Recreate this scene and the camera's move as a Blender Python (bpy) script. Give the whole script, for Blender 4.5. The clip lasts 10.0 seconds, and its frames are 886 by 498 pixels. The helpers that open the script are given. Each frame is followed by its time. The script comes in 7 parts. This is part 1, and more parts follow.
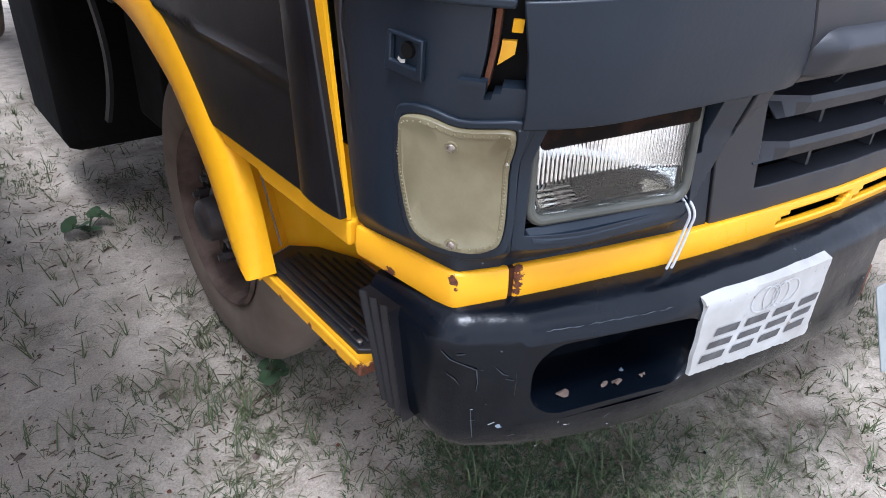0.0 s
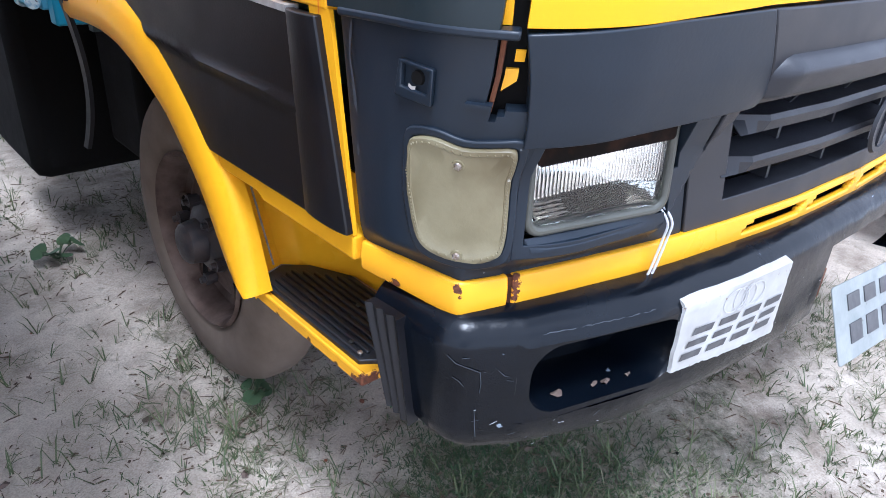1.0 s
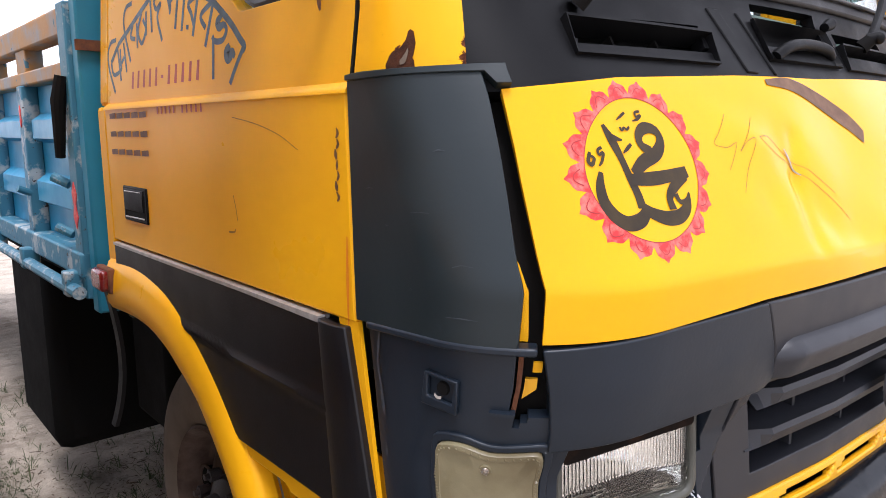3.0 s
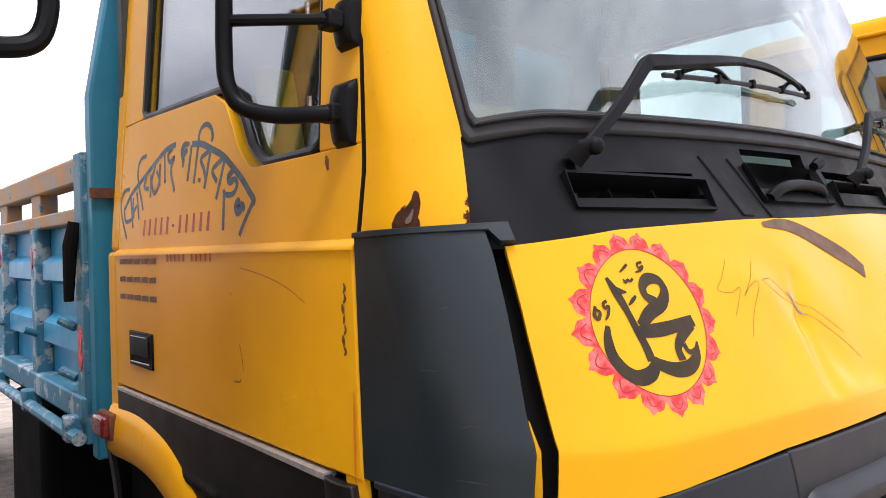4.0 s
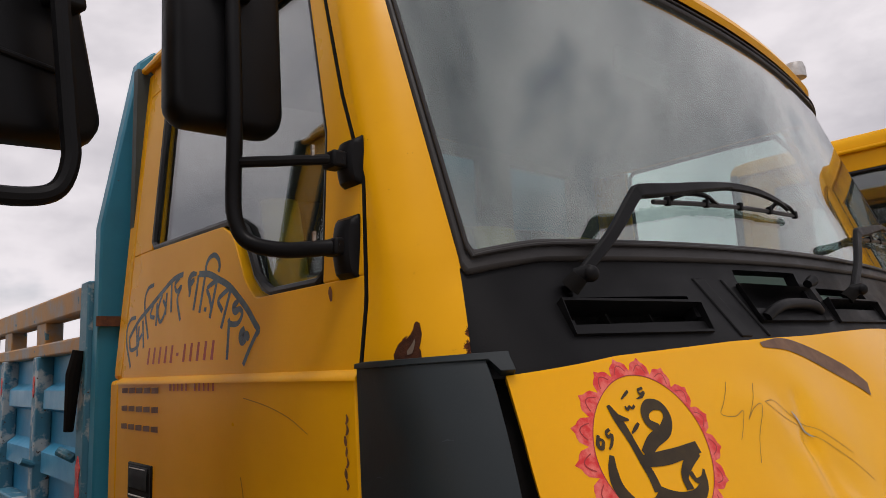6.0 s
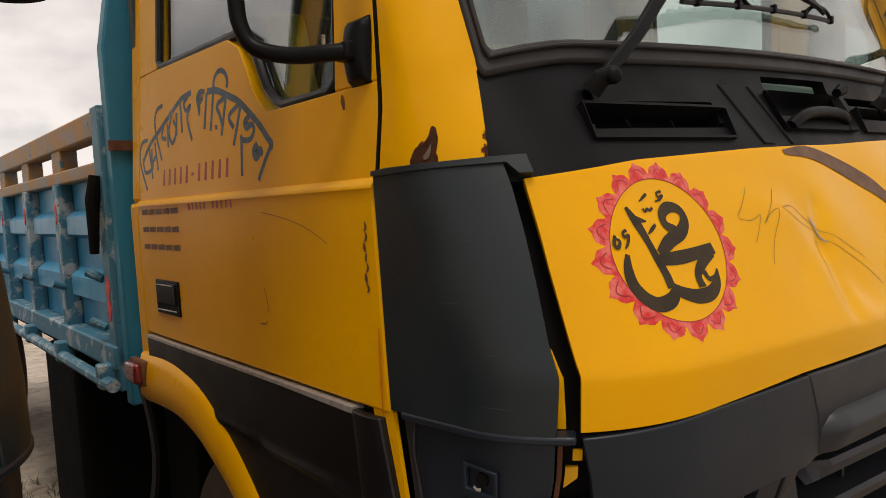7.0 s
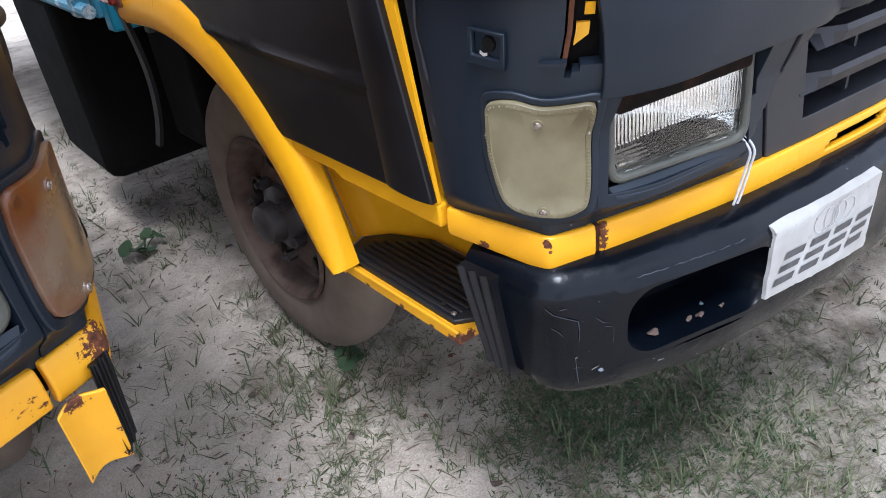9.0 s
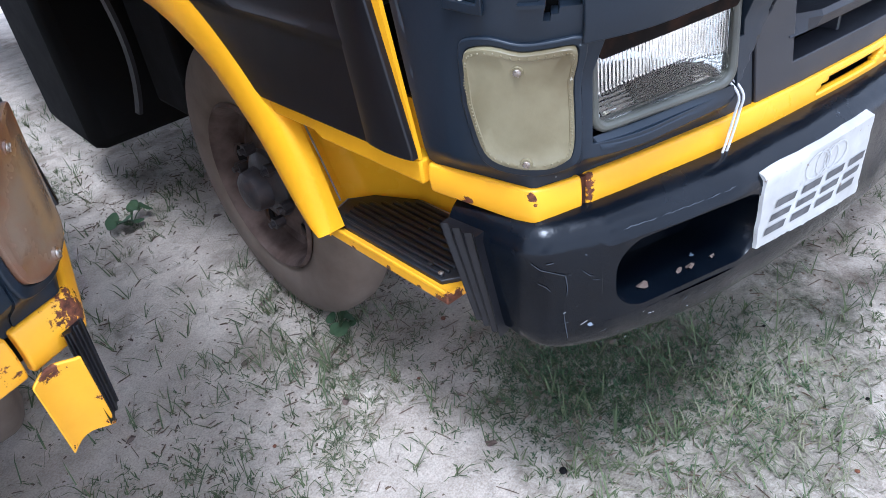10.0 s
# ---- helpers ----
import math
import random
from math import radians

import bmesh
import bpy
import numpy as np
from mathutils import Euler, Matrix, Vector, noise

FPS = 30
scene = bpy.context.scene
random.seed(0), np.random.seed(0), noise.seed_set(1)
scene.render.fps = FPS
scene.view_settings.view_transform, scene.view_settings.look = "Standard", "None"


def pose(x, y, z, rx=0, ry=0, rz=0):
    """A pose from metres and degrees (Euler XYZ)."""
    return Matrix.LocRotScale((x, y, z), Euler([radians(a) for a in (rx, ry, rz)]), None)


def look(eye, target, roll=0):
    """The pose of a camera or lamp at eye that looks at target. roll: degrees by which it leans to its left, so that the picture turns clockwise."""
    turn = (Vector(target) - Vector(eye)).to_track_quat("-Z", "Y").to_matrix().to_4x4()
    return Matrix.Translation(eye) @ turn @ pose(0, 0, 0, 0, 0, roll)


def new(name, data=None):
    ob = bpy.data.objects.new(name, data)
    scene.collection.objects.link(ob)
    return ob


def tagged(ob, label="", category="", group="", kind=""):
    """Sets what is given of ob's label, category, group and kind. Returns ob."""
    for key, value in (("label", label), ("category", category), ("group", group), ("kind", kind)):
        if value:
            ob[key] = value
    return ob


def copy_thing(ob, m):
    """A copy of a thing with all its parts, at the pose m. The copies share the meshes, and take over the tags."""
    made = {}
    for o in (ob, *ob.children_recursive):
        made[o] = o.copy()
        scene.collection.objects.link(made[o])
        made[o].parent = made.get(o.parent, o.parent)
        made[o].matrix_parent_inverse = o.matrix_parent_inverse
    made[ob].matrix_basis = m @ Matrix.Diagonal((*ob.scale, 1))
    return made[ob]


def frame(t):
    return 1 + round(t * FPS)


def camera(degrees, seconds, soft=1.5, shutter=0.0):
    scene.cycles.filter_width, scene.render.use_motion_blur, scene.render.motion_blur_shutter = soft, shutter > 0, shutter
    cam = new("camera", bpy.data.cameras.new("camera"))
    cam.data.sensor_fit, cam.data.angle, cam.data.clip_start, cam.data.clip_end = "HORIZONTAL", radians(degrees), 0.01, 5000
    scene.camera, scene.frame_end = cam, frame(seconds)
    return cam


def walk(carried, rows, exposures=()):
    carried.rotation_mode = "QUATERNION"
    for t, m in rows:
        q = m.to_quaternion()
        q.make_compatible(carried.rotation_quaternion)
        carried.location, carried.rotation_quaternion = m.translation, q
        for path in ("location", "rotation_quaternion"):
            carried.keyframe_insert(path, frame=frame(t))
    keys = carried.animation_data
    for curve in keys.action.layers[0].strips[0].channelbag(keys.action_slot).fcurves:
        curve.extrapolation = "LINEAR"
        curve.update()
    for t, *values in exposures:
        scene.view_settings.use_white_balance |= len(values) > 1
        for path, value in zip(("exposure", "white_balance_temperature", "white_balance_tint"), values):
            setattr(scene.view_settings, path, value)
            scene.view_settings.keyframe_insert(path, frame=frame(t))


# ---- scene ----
# camera and its way
cam = camera(64.5, 10.0, soft=0.7)
PATH = [
    (0, (-0.409, -0.736, 1.235), (0.695, 0.607, 0.245), 2.8),
    (0.5, (-0.472, -0.739, 1.225), (0.669, 0.509, 0.157), 3.9),
    (1, (-0.493, -0.745, 1.252), (0.723, 0.542, 0.322), 3.3),
    (1.5, (-0.501, -0.745, 1.278), (0.754, 0.586, 0.468), 2.7),
    (2, (-0.503, -0.742, 1.302), (0.772, 0.647, 0.634), 1.6),
    (2.5, (-0.505, -0.742, 1.325), (0.802, 0.68, 0.806), 1.1),
    (2.7, (-0.509, -0.747, 1.336), (0.798, 0.702, 0.896), 0.6),
    (3.8, (-0.516, -0.746, 1.396), (0.809, 0.75, 1.319), -1.2),
    (4, (-0.515, -0.744, 1.401), (0.807, 0.756, 1.399), -1.4),
    (4.5, (-0.523, -0.75, 1.425), (0.79, 0.739, 1.668), -2.3),
    (5, (-0.528, -0.76, 1.442), (0.759, 0.7, 1.905), -3.3),
    (5.2, (-0.528, -0.764, 1.447), (0.757, 0.678, 1.967), -3.6),
    (5.45, (-0.528, -0.765, 1.448), (0.759, 0.680, 1.985), -3.6),
    (5.8, (-0.527, -0.764, 1.434), (0.772, 0.704, 1.86), -3.0),
    (6.3, (-0.526, -0.762, 1.405), (0.783, 0.741, 1.568), -2.3),
    (6.5, (-0.524, -0.757, 1.399), (0.771, 0.765, 1.477), -2.5),
    (7, (-0.523, -0.747, 1.384), (0.755, 0.784, 1.24), -3.1),
    (7.5, (-0.523, -0.745, 1.368), (0.736, 0.776, 1.045), -4.0),
    (8, (-0.525, -0.737, 1.34), (0.667, 0.756, 0.75), -5.4),
    (8.5, (-0.53, -0.731, 1.316), (0.625, 0.695, 0.521), -5.4),
    (9, (-0.53, -0.726, 1.283), (0.513, 0.612, 0.225), -6.5),
    (9.5, (-0.529, -0.726, 1.26), (0.436, 0.559, 0.07), -8.2),
    (10, (-0.512, -0.727, 1.258), (0.499, 0.571, 0.121), -8.2),
]

walk(cam, [(t, look(eye, target, roll)) for t, eye, target, roll in PATH],
     exposures=[(0.0, 0.03, 5400, 13), (0.5, 0.33, 5150, 13), (1.8, 0.18, 5250, 13), (2.6, -0.16, 5900, 17), (4.0, -0.45, 6100, 18), (4.5, -0.86, 6150, 18), (5.2, -1.46, 6300, 18), (6.4, -1.53, 6900, 16), (7.4, -1.20, 7400, 14),
                (8.0, -0.90, 7100, 14), (8.5, -0.66, 6450, 14), (9.0, -0.04, 5450, 12), (10.0, 0.28, 5050, 12)])

# ---- world and sun ----
world = bpy.data.worlds.new("sky")
scene.world = world
world.use_nodes = True
wn, wl = world.node_tree.nodes, world.node_tree.links
wn.clear()
SUN_EL, SUN_ROT = 69.0, 216.0
w_out = wn.new("ShaderNodeOutputWorld")
w_bg = wn.new("ShaderNodeBackground")
w_sky = wn.new("ShaderNodeTexSky")
w_sky.sky_type, w_sky.sun_disc = "NISHITA", False
w_sky.sun_elevation, w_sky.sun_rotation = radians(SUN_EL), radians(SUN_ROT)
w_tc = wn.new("ShaderNodeTexCoord")
w_map = wn.new("ShaderNodeMapping")
w_map.inputs["Scale"].default_value = (1.0, 1.0, 1.9)
w_noise = wn.new("ShaderNodeTexNoise")
w_noise.inputs["Scale"].default_value, w_noise.inputs["Detail"].default_value = 2.1, 8
w_noise.inputs["Roughness"].default_value = 0.55
w_ramp = wn.new("ShaderNodeValToRGB")
w_ramp.color_ramp.elements[0].position, w_ramp.color_ramp.elements[0].color = 0.26, (0, 0, 0, 1)
w_ramp.color_ramp.elements[1].position, w_ramp.color_ramp.elements[1].color = 0.42, (1, 1, 1, 1)
w_shade = wn.new("ShaderNodeValToRGB")
w_shade.color_ramp.elements[0].position, w_shade.color_ramp.elements[0].color = 0.44, (12.0, 12.0, 12.3, 1)
w_shade.color_ramp.elements[1].position, w_shade.color_ramp.elements[1].color = 0.70, (4.6, 4.8, 5.4, 1)
w_mix = wn.new("ShaderNodeMixRGB")
wl.new(w_tc.outputs["Generated"], w_map.inputs["Vector"])
wl.new(w_map.outputs["Vector"], w_noise.inputs["Vector"])
wl.new(w_noise.outputs["Fac"], w_ramp.inputs["Fac"])
wl.new(w_noise.outputs["Fac"], w_shade.inputs["Fac"])
wl.new(w_ramp.outputs["Color"], w_mix.inputs["Fac"])
wl.new(w_sky.outputs["Color"], w_mix.inputs["Color1"])
wl.new(w_shade.outputs["Color"], w_mix.inputs["Color2"])
wl.new(w_mix.outputs["Color"], w_bg.inputs["Color"])
w_bg.inputs["Strength"].default_value = 0.196
wl.new(w_bg.outputs["Background"], w_out.inputs["Surface"])

sun = new("sun", bpy.data.lights.new("sun", "SUN"))
sun.data.energy, sun.data.angle, sun.data.color = 3.5, radians(14), (1.0, 0.965, 0.915)
sun.matrix_world = pose(0, 0, 10, 90 - SUN_EL, 0, 180 - SUN_ROT)


# ---- materials ----
def material(name, base, rough=0.5, metal=0.0, coat=0.0, vary=None, scale=8.0, spread=(0.35, 0.7), bump=0.0, bump_scale=120.0,
             specks=None, speck_scale=60.0, speck_cut=0.72, rust=(), dust=None, rough_vary=0.1, streak=(1, 1, 1), spec=0.5):
    """A worn surface: base and vary mixed by coarse noise, fine specks, rust round the given places (x, y, z, r), dust by fine noise."""
    m = bpy.data.materials.new(name)
    m.use_nodes = True
    n, l = m.node_tree.nodes, m.node_tree.links
    b = n["Principled BSDF"]
    b.inputs["Roughness"].default_value, b.inputs["Metallic"].default_value = rough, metal
    b.inputs["Specular IOR Level"].default_value = spec
    b.inputs["Coat Weight"].default_value, b.inputs["Coat Roughness"].default_value = coat, 0.12
    geo = n.new("ShaderNodeNewGeometry")
    mp = n.new("ShaderNodeMapping")
    mp.inputs["Scale"].default_value = streak
    l.new(geo.outputs["Position"], mp.inputs["Vector"])
    pos = mp.outputs["Vector"]

    def noise_of(sc, det=5.0, ro=0.6):
        t = n.new("ShaderNodeTexNoise")
        t.inputs["Scale"].default_value, t.inputs["Detail"].default_value, t.inputs["Roughness"].default_value = sc, det, ro
        l.new(pos, t.inputs["Vector"])
        return t.outputs["Fac"]

    def step_of(value, lo, hi):
        r = n.new("ShaderNodeMapRange")
        r.inputs["From Min"].default_value, r.inputs["From Max"].default_value = lo, hi
        l.new(value, r.inputs["Value"])
        return r.outputs["Result"]

    def mixed(fac, one, two):
        x = n.new("ShaderNodeMixRGB")
        l.new(fac, x.inputs["Fac"])
        for sock, v in (("Color1", one), ("Color2", two)):
            if isinstance(v, tuple):
                x.inputs[sock].default_value = (*v, 1)
            else:
                l.new(v, x.inputs[sock])
        return x.outputs["Color"]

    coarse = noise_of(scale)
    col = mixed(step_of(coarse, *spread), base, vary or tuple(c * 0.8 for c in base))
    if dust:
        col = mixed(step_of(noise_of(scale * 2.7, 8, 0.7), dust[1], dust[1] + 0.25), col, dust[0])
    if specks:
        col = mixed(step_of(noise_of(speck_scale, 3, 0.5), speck_cut, speck_cut + 0.03), col, specks)
    ro = step_of(coarse, 0.3, 0.7)
    rr = n.new("ShaderNodeMapRange")
    rr.inputs["To Min"].default_value, rr.inputs["To Max"].default_value = max(0.02, rough - rough_vary), rough + rough_vary
    l.new(ro, rr.inputs["Value"])
    rough_out = rr.outputs["Result"]
    if rust:
        total = None
        ragged = step_of(noise_of(110.0, 7, 0.75), 0.25, 0.75)
        for x, y, z, r in rust:
            d = n.new("ShaderNodeVectorMath")
            d.operation = "DISTANCE"
            l.new(geo.outputs["Position"], d.inputs[0])
            d.inputs[1].default_value = (x, y, z)
            s = n.new("ShaderNodeMapRange")
            s.inputs["From Min"].default_value, s.inputs["From Max"].default_value = r, 0.0
            s.inputs["To Min"].default_value, s.inputs["To Max"].default_value = 0.0, 1.0
            l.new(d.outputs["Value"], s.inputs["Value"])
            if total is None:
                total = s.outputs["Result"]
            else:
                mx = n.new("ShaderNodeMath")
                mx.operation = "MAXIMUM"
                l.new(total, mx.inputs[0])
                l.new(s.outputs["Result"], mx.inputs[1])
                total = mx.outputs["Value"]
        ad = n.new("ShaderNodeMath")
        ad.operation = "ADD"
        l.new(total, ad.inputs[0])
        l.new(ragged, ad.inputs[1])
        edge = step_of(ad.outputs["Value"], 0.86, 0.90)
        col = mixed(edge, col, mixed(step_of(noise_of(160, 4), 0.35, 0.65), (0.045, 0.014, 0.007), (0.16, 0.05, 0.02)))
        rx = n.new("ShaderNodeMapRange")
        rx.inputs["To Max"].default_value = 0.9
        l.new(edge, rx.inputs["Value"])
        l.new(rough_out, rx.inputs["To Min"])
        rough_out = rx.outputs["Result"]
    l.new(col, b.inputs["Base Color"])
    l.new(rough_out, b.inputs["Roughness"])
    if bump:
        bp = n.new("ShaderNodeBump")
        bp.inputs["Strength"].default_value, bp.inputs["Distance"].default_value = bump, 0.004
        l.new(noise_of(bump_scale, 4, 0.6), bp.inputs["Height"])
        l.new(bp.outputs["Normal"], b.inputs["Normal"])
    return m


def glass(name, tint=(1, 1, 1), rough=0.0, see=0.85, dust=0.0, mirror=0.05):
    """Thin glazing: a clear pane with a sharp reflection that grows to the edge of sight."""
    m = bpy.data.materials.new(name)
    m.use_nodes = True
    n, l = m.node_tree.nodes, m.node_tree.links
    n.clear()
    out = n.new("ShaderNodeOutputMaterial")
    mix = n.new("ShaderNodeMixShader")
    tr = n.new("ShaderNodeBsdfTransparent")
    gl = n.new("ShaderNodeBsdfGlossy")
    fr = n.new("ShaderNodeLayerWeight")
    fr.inputs["Blend"].default_value = 0.5
    power = n.new("ShaderNodeMath")
    power.operation = "POWER"
    power.inputs[1].default_value = 4.0
    l.new(fr.outputs["Facing"], power.inputs[0])
    gloss = n.new("ShaderNodeMapRange")
    gloss.inputs["To Min"].default_value, gloss.inputs["To Max"].default_value = mirror, 1.0
    l.new(power.outputs["Value"], gloss.inputs["Value"])
    tr.inputs["Color"].default_value = (*(c * see for c in tint), 1)
    gl.inputs["Roughness"].default_value = rough
    l.new(gloss.outputs["Result"], mix.inputs["Fac"])
    l.new(tr.outputs["BSDF"], mix.inputs[1])
    l.new(gl.outputs["BSDF"], mix.inputs[2])
    last = mix.outputs["Shader"]
    if dust:
        df = n.new("ShaderNodeBsdfDiffuse")
        df.inputs["Color"].default_value = (0.56, 0.68, 0.62, 1)
        tl = n.new("ShaderNodeBsdfTranslucent")
        tl.inputs["Color"].default_value = (0.50, 0.62, 0.56, 1)
        film = n.new("ShaderNodeMixShader")
        l.new(df.outputs["BSDF"], film.inputs[1])
        l.new(tl.outputs["BSDF"], film.inputs[2])
        geo = n.new("ShaderNodeNewGeometry")
        nt = n.new("ShaderNodeTexNoise")
        nt.inputs["Scale"].default_value, nt.inputs["Detail"].default_value = 3.0, 7
        l.new(geo.outputs["Position"], nt.inputs["Vector"])
        mr = n.new("ShaderNodeMapRange")
        mr.inputs["From Min"].default_value, mr.inputs["From Max"].default_value = 0.3, 0.7
        mr.inputs["To Min"].default_value, mr.inputs["To Max"].default_value = dust * 0.5, dust * 1.5
        l.new(nt.outputs["Fac"], mr.inputs["Value"])
        m2 = n.new("ShaderNodeMixShader")
        l.new(mr.outputs["Result"], m2.inputs["Fac"])
        l.new(last, m2.inputs[1])
        l.new(film.outputs["Shader"], m2.inputs[2])
        last = m2.outputs["Shader"]
    l.new(last, out.inputs["Surface"])
    return m


YEL = (0.80, 0.395, 0.003)
YEL2 = (0.72, 0.34, 0.004)
SLATE, SLATE2 = (0.0085, 0.0140, 0.0222), (0.013, 0.0192, 0.029)
M_YELLOW = material("yellow_paint", YEL, 0.33, coat=0.0, vary=YEL2, scale=2.2, bump=0.05, bump_scale=22, spec=0.13,
                    specks=(0.26, 0.11, 0.02), speck_scale=75, speck_cut=0.80)
M_BONNET = material("bonnet_paint", YEL, 0.17, coat=0.03, vary=(0.78, 0.37, 0.003), scale=4.0, bump=0.32, bump_scale=6, spec=0.16,
                    specks=(0.25, 0.10, 0.02), speck_scale=90, speck_cut=0.8)
M_STRIP = material("strip_paint", YEL, 0.33, coat=0.0, spec=0.42, vary=(0.78, 0.36, 0.004), scale=6.0, bump=0.03, bump_scale=40,
                   rust=[(0.040, -0.210, 0.800, 0.010), (0.043, -0.213, 0.790, 0.006), (0.1140, -0.2415, 0.806, 0.0105), (0.1145, -0.2415, 0.796, 0.0105), (0.1145, -0.2415, 0.786, 0.0100), (0.1140, -0.2410, 0.776, 0.0095), (0.1130, -0.2410, 0.766, 0.0085),
                         (0.014, -0.120, 0.776, 0.010), (0.017, -0.113, 0.770, 0.010), (0.014, -0.10, 0.770, 0.007)])
M_PILLAR = material("pillar_paint", YEL, 0.33, coat=0.0, vary=YEL2, scale=3.0, bump=0.03, bump_scale=30, spec=0.13,
                    rust=[(0.056, -0.147, 1.435, 0.016), (0.058, -0.147, 1.456, 0.012), (0.012, -0.08, 1.445, 0.012)])
M_STEPPAINT = material("step_paint", YEL, 0.5, vary=YEL2, scale=9.0, bump=0.1, bump_scale=60,
                       rust=[(0.012, -0.052, 0.564, 0.026), (0.010, -0.03, 0.562, 0.014), (0.03, -0.052, 0.566, 0.02), (0.010, 0.02, 0.560, 0.010), (0.010, 0.10, 0.562, 0.010), (0.010, 0.20, 0.560, 0.009), (0.011, 0.288, 0.576, 0.012)])
M_SLATE = material("slate_paint", SLATE, 0.40, vary=SLATE2, scale=5.0, bump=0.05, bump_scale=180, spec=0.34,
                   specks=(0.16, 0.18, 0.20), speck_scale=48, speck_cut=0.765, dust=((0.028, 0.034, 0.044), 0.66), rough_vary=0.12)
M_PANEL = material("corner_panel_paint", (0.0100, 0.0165, 0.0195), 0.42, vary=(0.014, 0.0215, 0.025), scale=5.0, bump=0.05, bump_scale=60, spec=0.36,
                   specks=(0.16, 0.18, 0.20), speck_scale=48, speck_cut=0.765, dust=((0.028, 0.036, 0.044), 0.66), rough_vary=0.12)
M_BLACKPLASTIC = material("black_plastic", (0.0036, 0.0037, 0.0043), 0.48, vary=(0.006, 0.0062, 0.007), scale=12.0, bump=0.06, bump_scale=420, spec=0.13,
                          dust=((0.011, 0.011, 0.012), 0.70))
M_GRILLE = material("grille_plastic", (0.020, 0.021, 0.026), 0.45, vary=(0.027, 0.028, 0.033), scale=9.0, bump=0.10, bump_scale=420, spec=0.4,
                    dust=((0.05, 0.05, 0.052), 0.64), specks=(0.12, 0.12, 0.13), speck_scale=60, speck_cut=0.78)
M_DOORPLASTIC = material("door_cladding", (0.005, 0.005, 0.0065), 0.40, vary=(0.009, 0.0085, 0.010), scale=5.0, bump=0.08, bump_scale=300, spec=0.35,
                         specks=(0.10, 0.10, 0.10), speck_scale=60, speck_cut=0.79)
M_BUMPER = material("bumper_paint", (0.0014, 0.0024, 0.0044), 0.21, coat=0.0, vary=(0.0028, 0.0046, 0.0078), scale=9.0, bump=0.45, bump_scale=15, spec=0.24,
                    specks=(0.20, 0.23, 0.27), speck_scale=52, speck_cut=0.735, dust=((0.012, 0.016, 0.022), 0.70), rough_vary=0.09)
M_RUBBER = material("rubber", (0.0045, 0.0045, 0.006), 0.42, vary=(0.009, 0.009, 0.011), scale=14.0, bump=0.08, bump_scale=300, spec=0.35)
M_SEAL = material("seal_rubber", (0.014, 0.0125, 0.0125), 0.5, vary=(0.022, 0.020, 0.019), scale=20.0, bump=0.1, bump_scale=200, spec=0.35)
M_STEPRUBBER = material("step_rubber", (0.010, 0.011, 0.014), 0.5, vary=(0.016, 0.017, 0.02), scale=20.0, bump=0.1, bump_scale=200,
                        specks=(0.2, 0.2, 0.2), speck_scale=110, speck_cut=0.75)
M_TYRE = material("tyre", (0.125, 0.095, 0.072), 0.95, vary=(0.185, 0.145, 0.112), scale=7.0, bump=0.25, bump_scale=90, spec=0.2)
M_RIM = material("rim_steel", (0.125, 0.088, 0.07), 0.85, vary=(0.055, 0.034, 0.026), scale=14.0, bump=0.25, bump_scale=110, spec=0.2)
M_HUB = material("greasy_hub", (0.02, 0.02, 0.024), 0.45, vary=(0.05, 0.035, 0.03), scale=40.0, bump=0.2, bump_scale=120)
M_BLUE = material("bed_paint", (0.020, 0.27, 0.46), 0.42, coat=0.15, vary=(0.016, 0.22, 0.40), scale=6.0, bump=0.1, bump_scale=40,
                  specks=(0.10, 0.06, 0.05), speck_scale=34, speck_cut=0.73)
M_TEAL = material("headboard_paint", (0.018, 0.215, 0.335), 0.45, vary=(0.014, 0.17, 0.27), scale=5.0, bump=0.06, bump_scale=30,
                  specks=(0.10, 0.05, 0.03), speck_scale=28, speck_cut=0.76)
M_WORN = material("worn_light_paint", (0.040, 0.17, 0.25), 0.55, vary=(0.36, 0.40, 0.41), scale=16.0, spread=(0.52, 0.60), bump=0.2, bump_scale=80,
                  specks=(0.05, 0.03, 0.025), speck_scale=60, speck_cut=0.66)
M_OCHRE = material("ochre_rail_paint", (0.42, 0.22, 0.075), 0.7, vary=(0.30, 0.28, 0.26), scale=9.0, spread=(0.42, 0.62), bump=0.2, bump_scale=60,
                   specks=(0.06, 0.16, 0.22), speck_scale=20, speck_cut=0.66)
M_REDPAINT = material("red_sign_paint", (0.62, 0.030, 0.03), 0.55, vary=(0.74, 0.16, 0.13), scale=70.0, spread=(0.42, 0.62), spec=0.3)
M_INK = material("black_sign_paint", (0.030, 0.022, 0.014), 0.65, vary=(0.060, 0.042, 0.022), scale=30.0, spec=0.2)
M_TEALINK = material("teal_sign_paint", (0.012, 0.055, 0.075), 0.45, vary=(0.02, 0.04, 0.05), scale=40.0)
M_REDINK = material("red_number_paint", (0.33, 0.03, 0.01), 0.5, vary=(0.42, 0.08, 0.01), scale=80.0)
M_STAIN = material("brown_smear", (0.16, 0.075, 0.03), 0.6, vary=(0.10, 0.05, 0.03), scale=40.0)
M_SCRATCH = material("scratch", (0.26, 0.13, 0.02), 0.7, vary=(0.12, 0.06, 0.02), scale=60.0)
# pale filler, also the colour of the painted bonnet highlight
M_PRIMER = material("bare_filler", (0.40, 0.37, 0.33), 0.7, vary=(0.2, 0.14, 0.11), scale=60.0, spread=(0.45, 0.7))
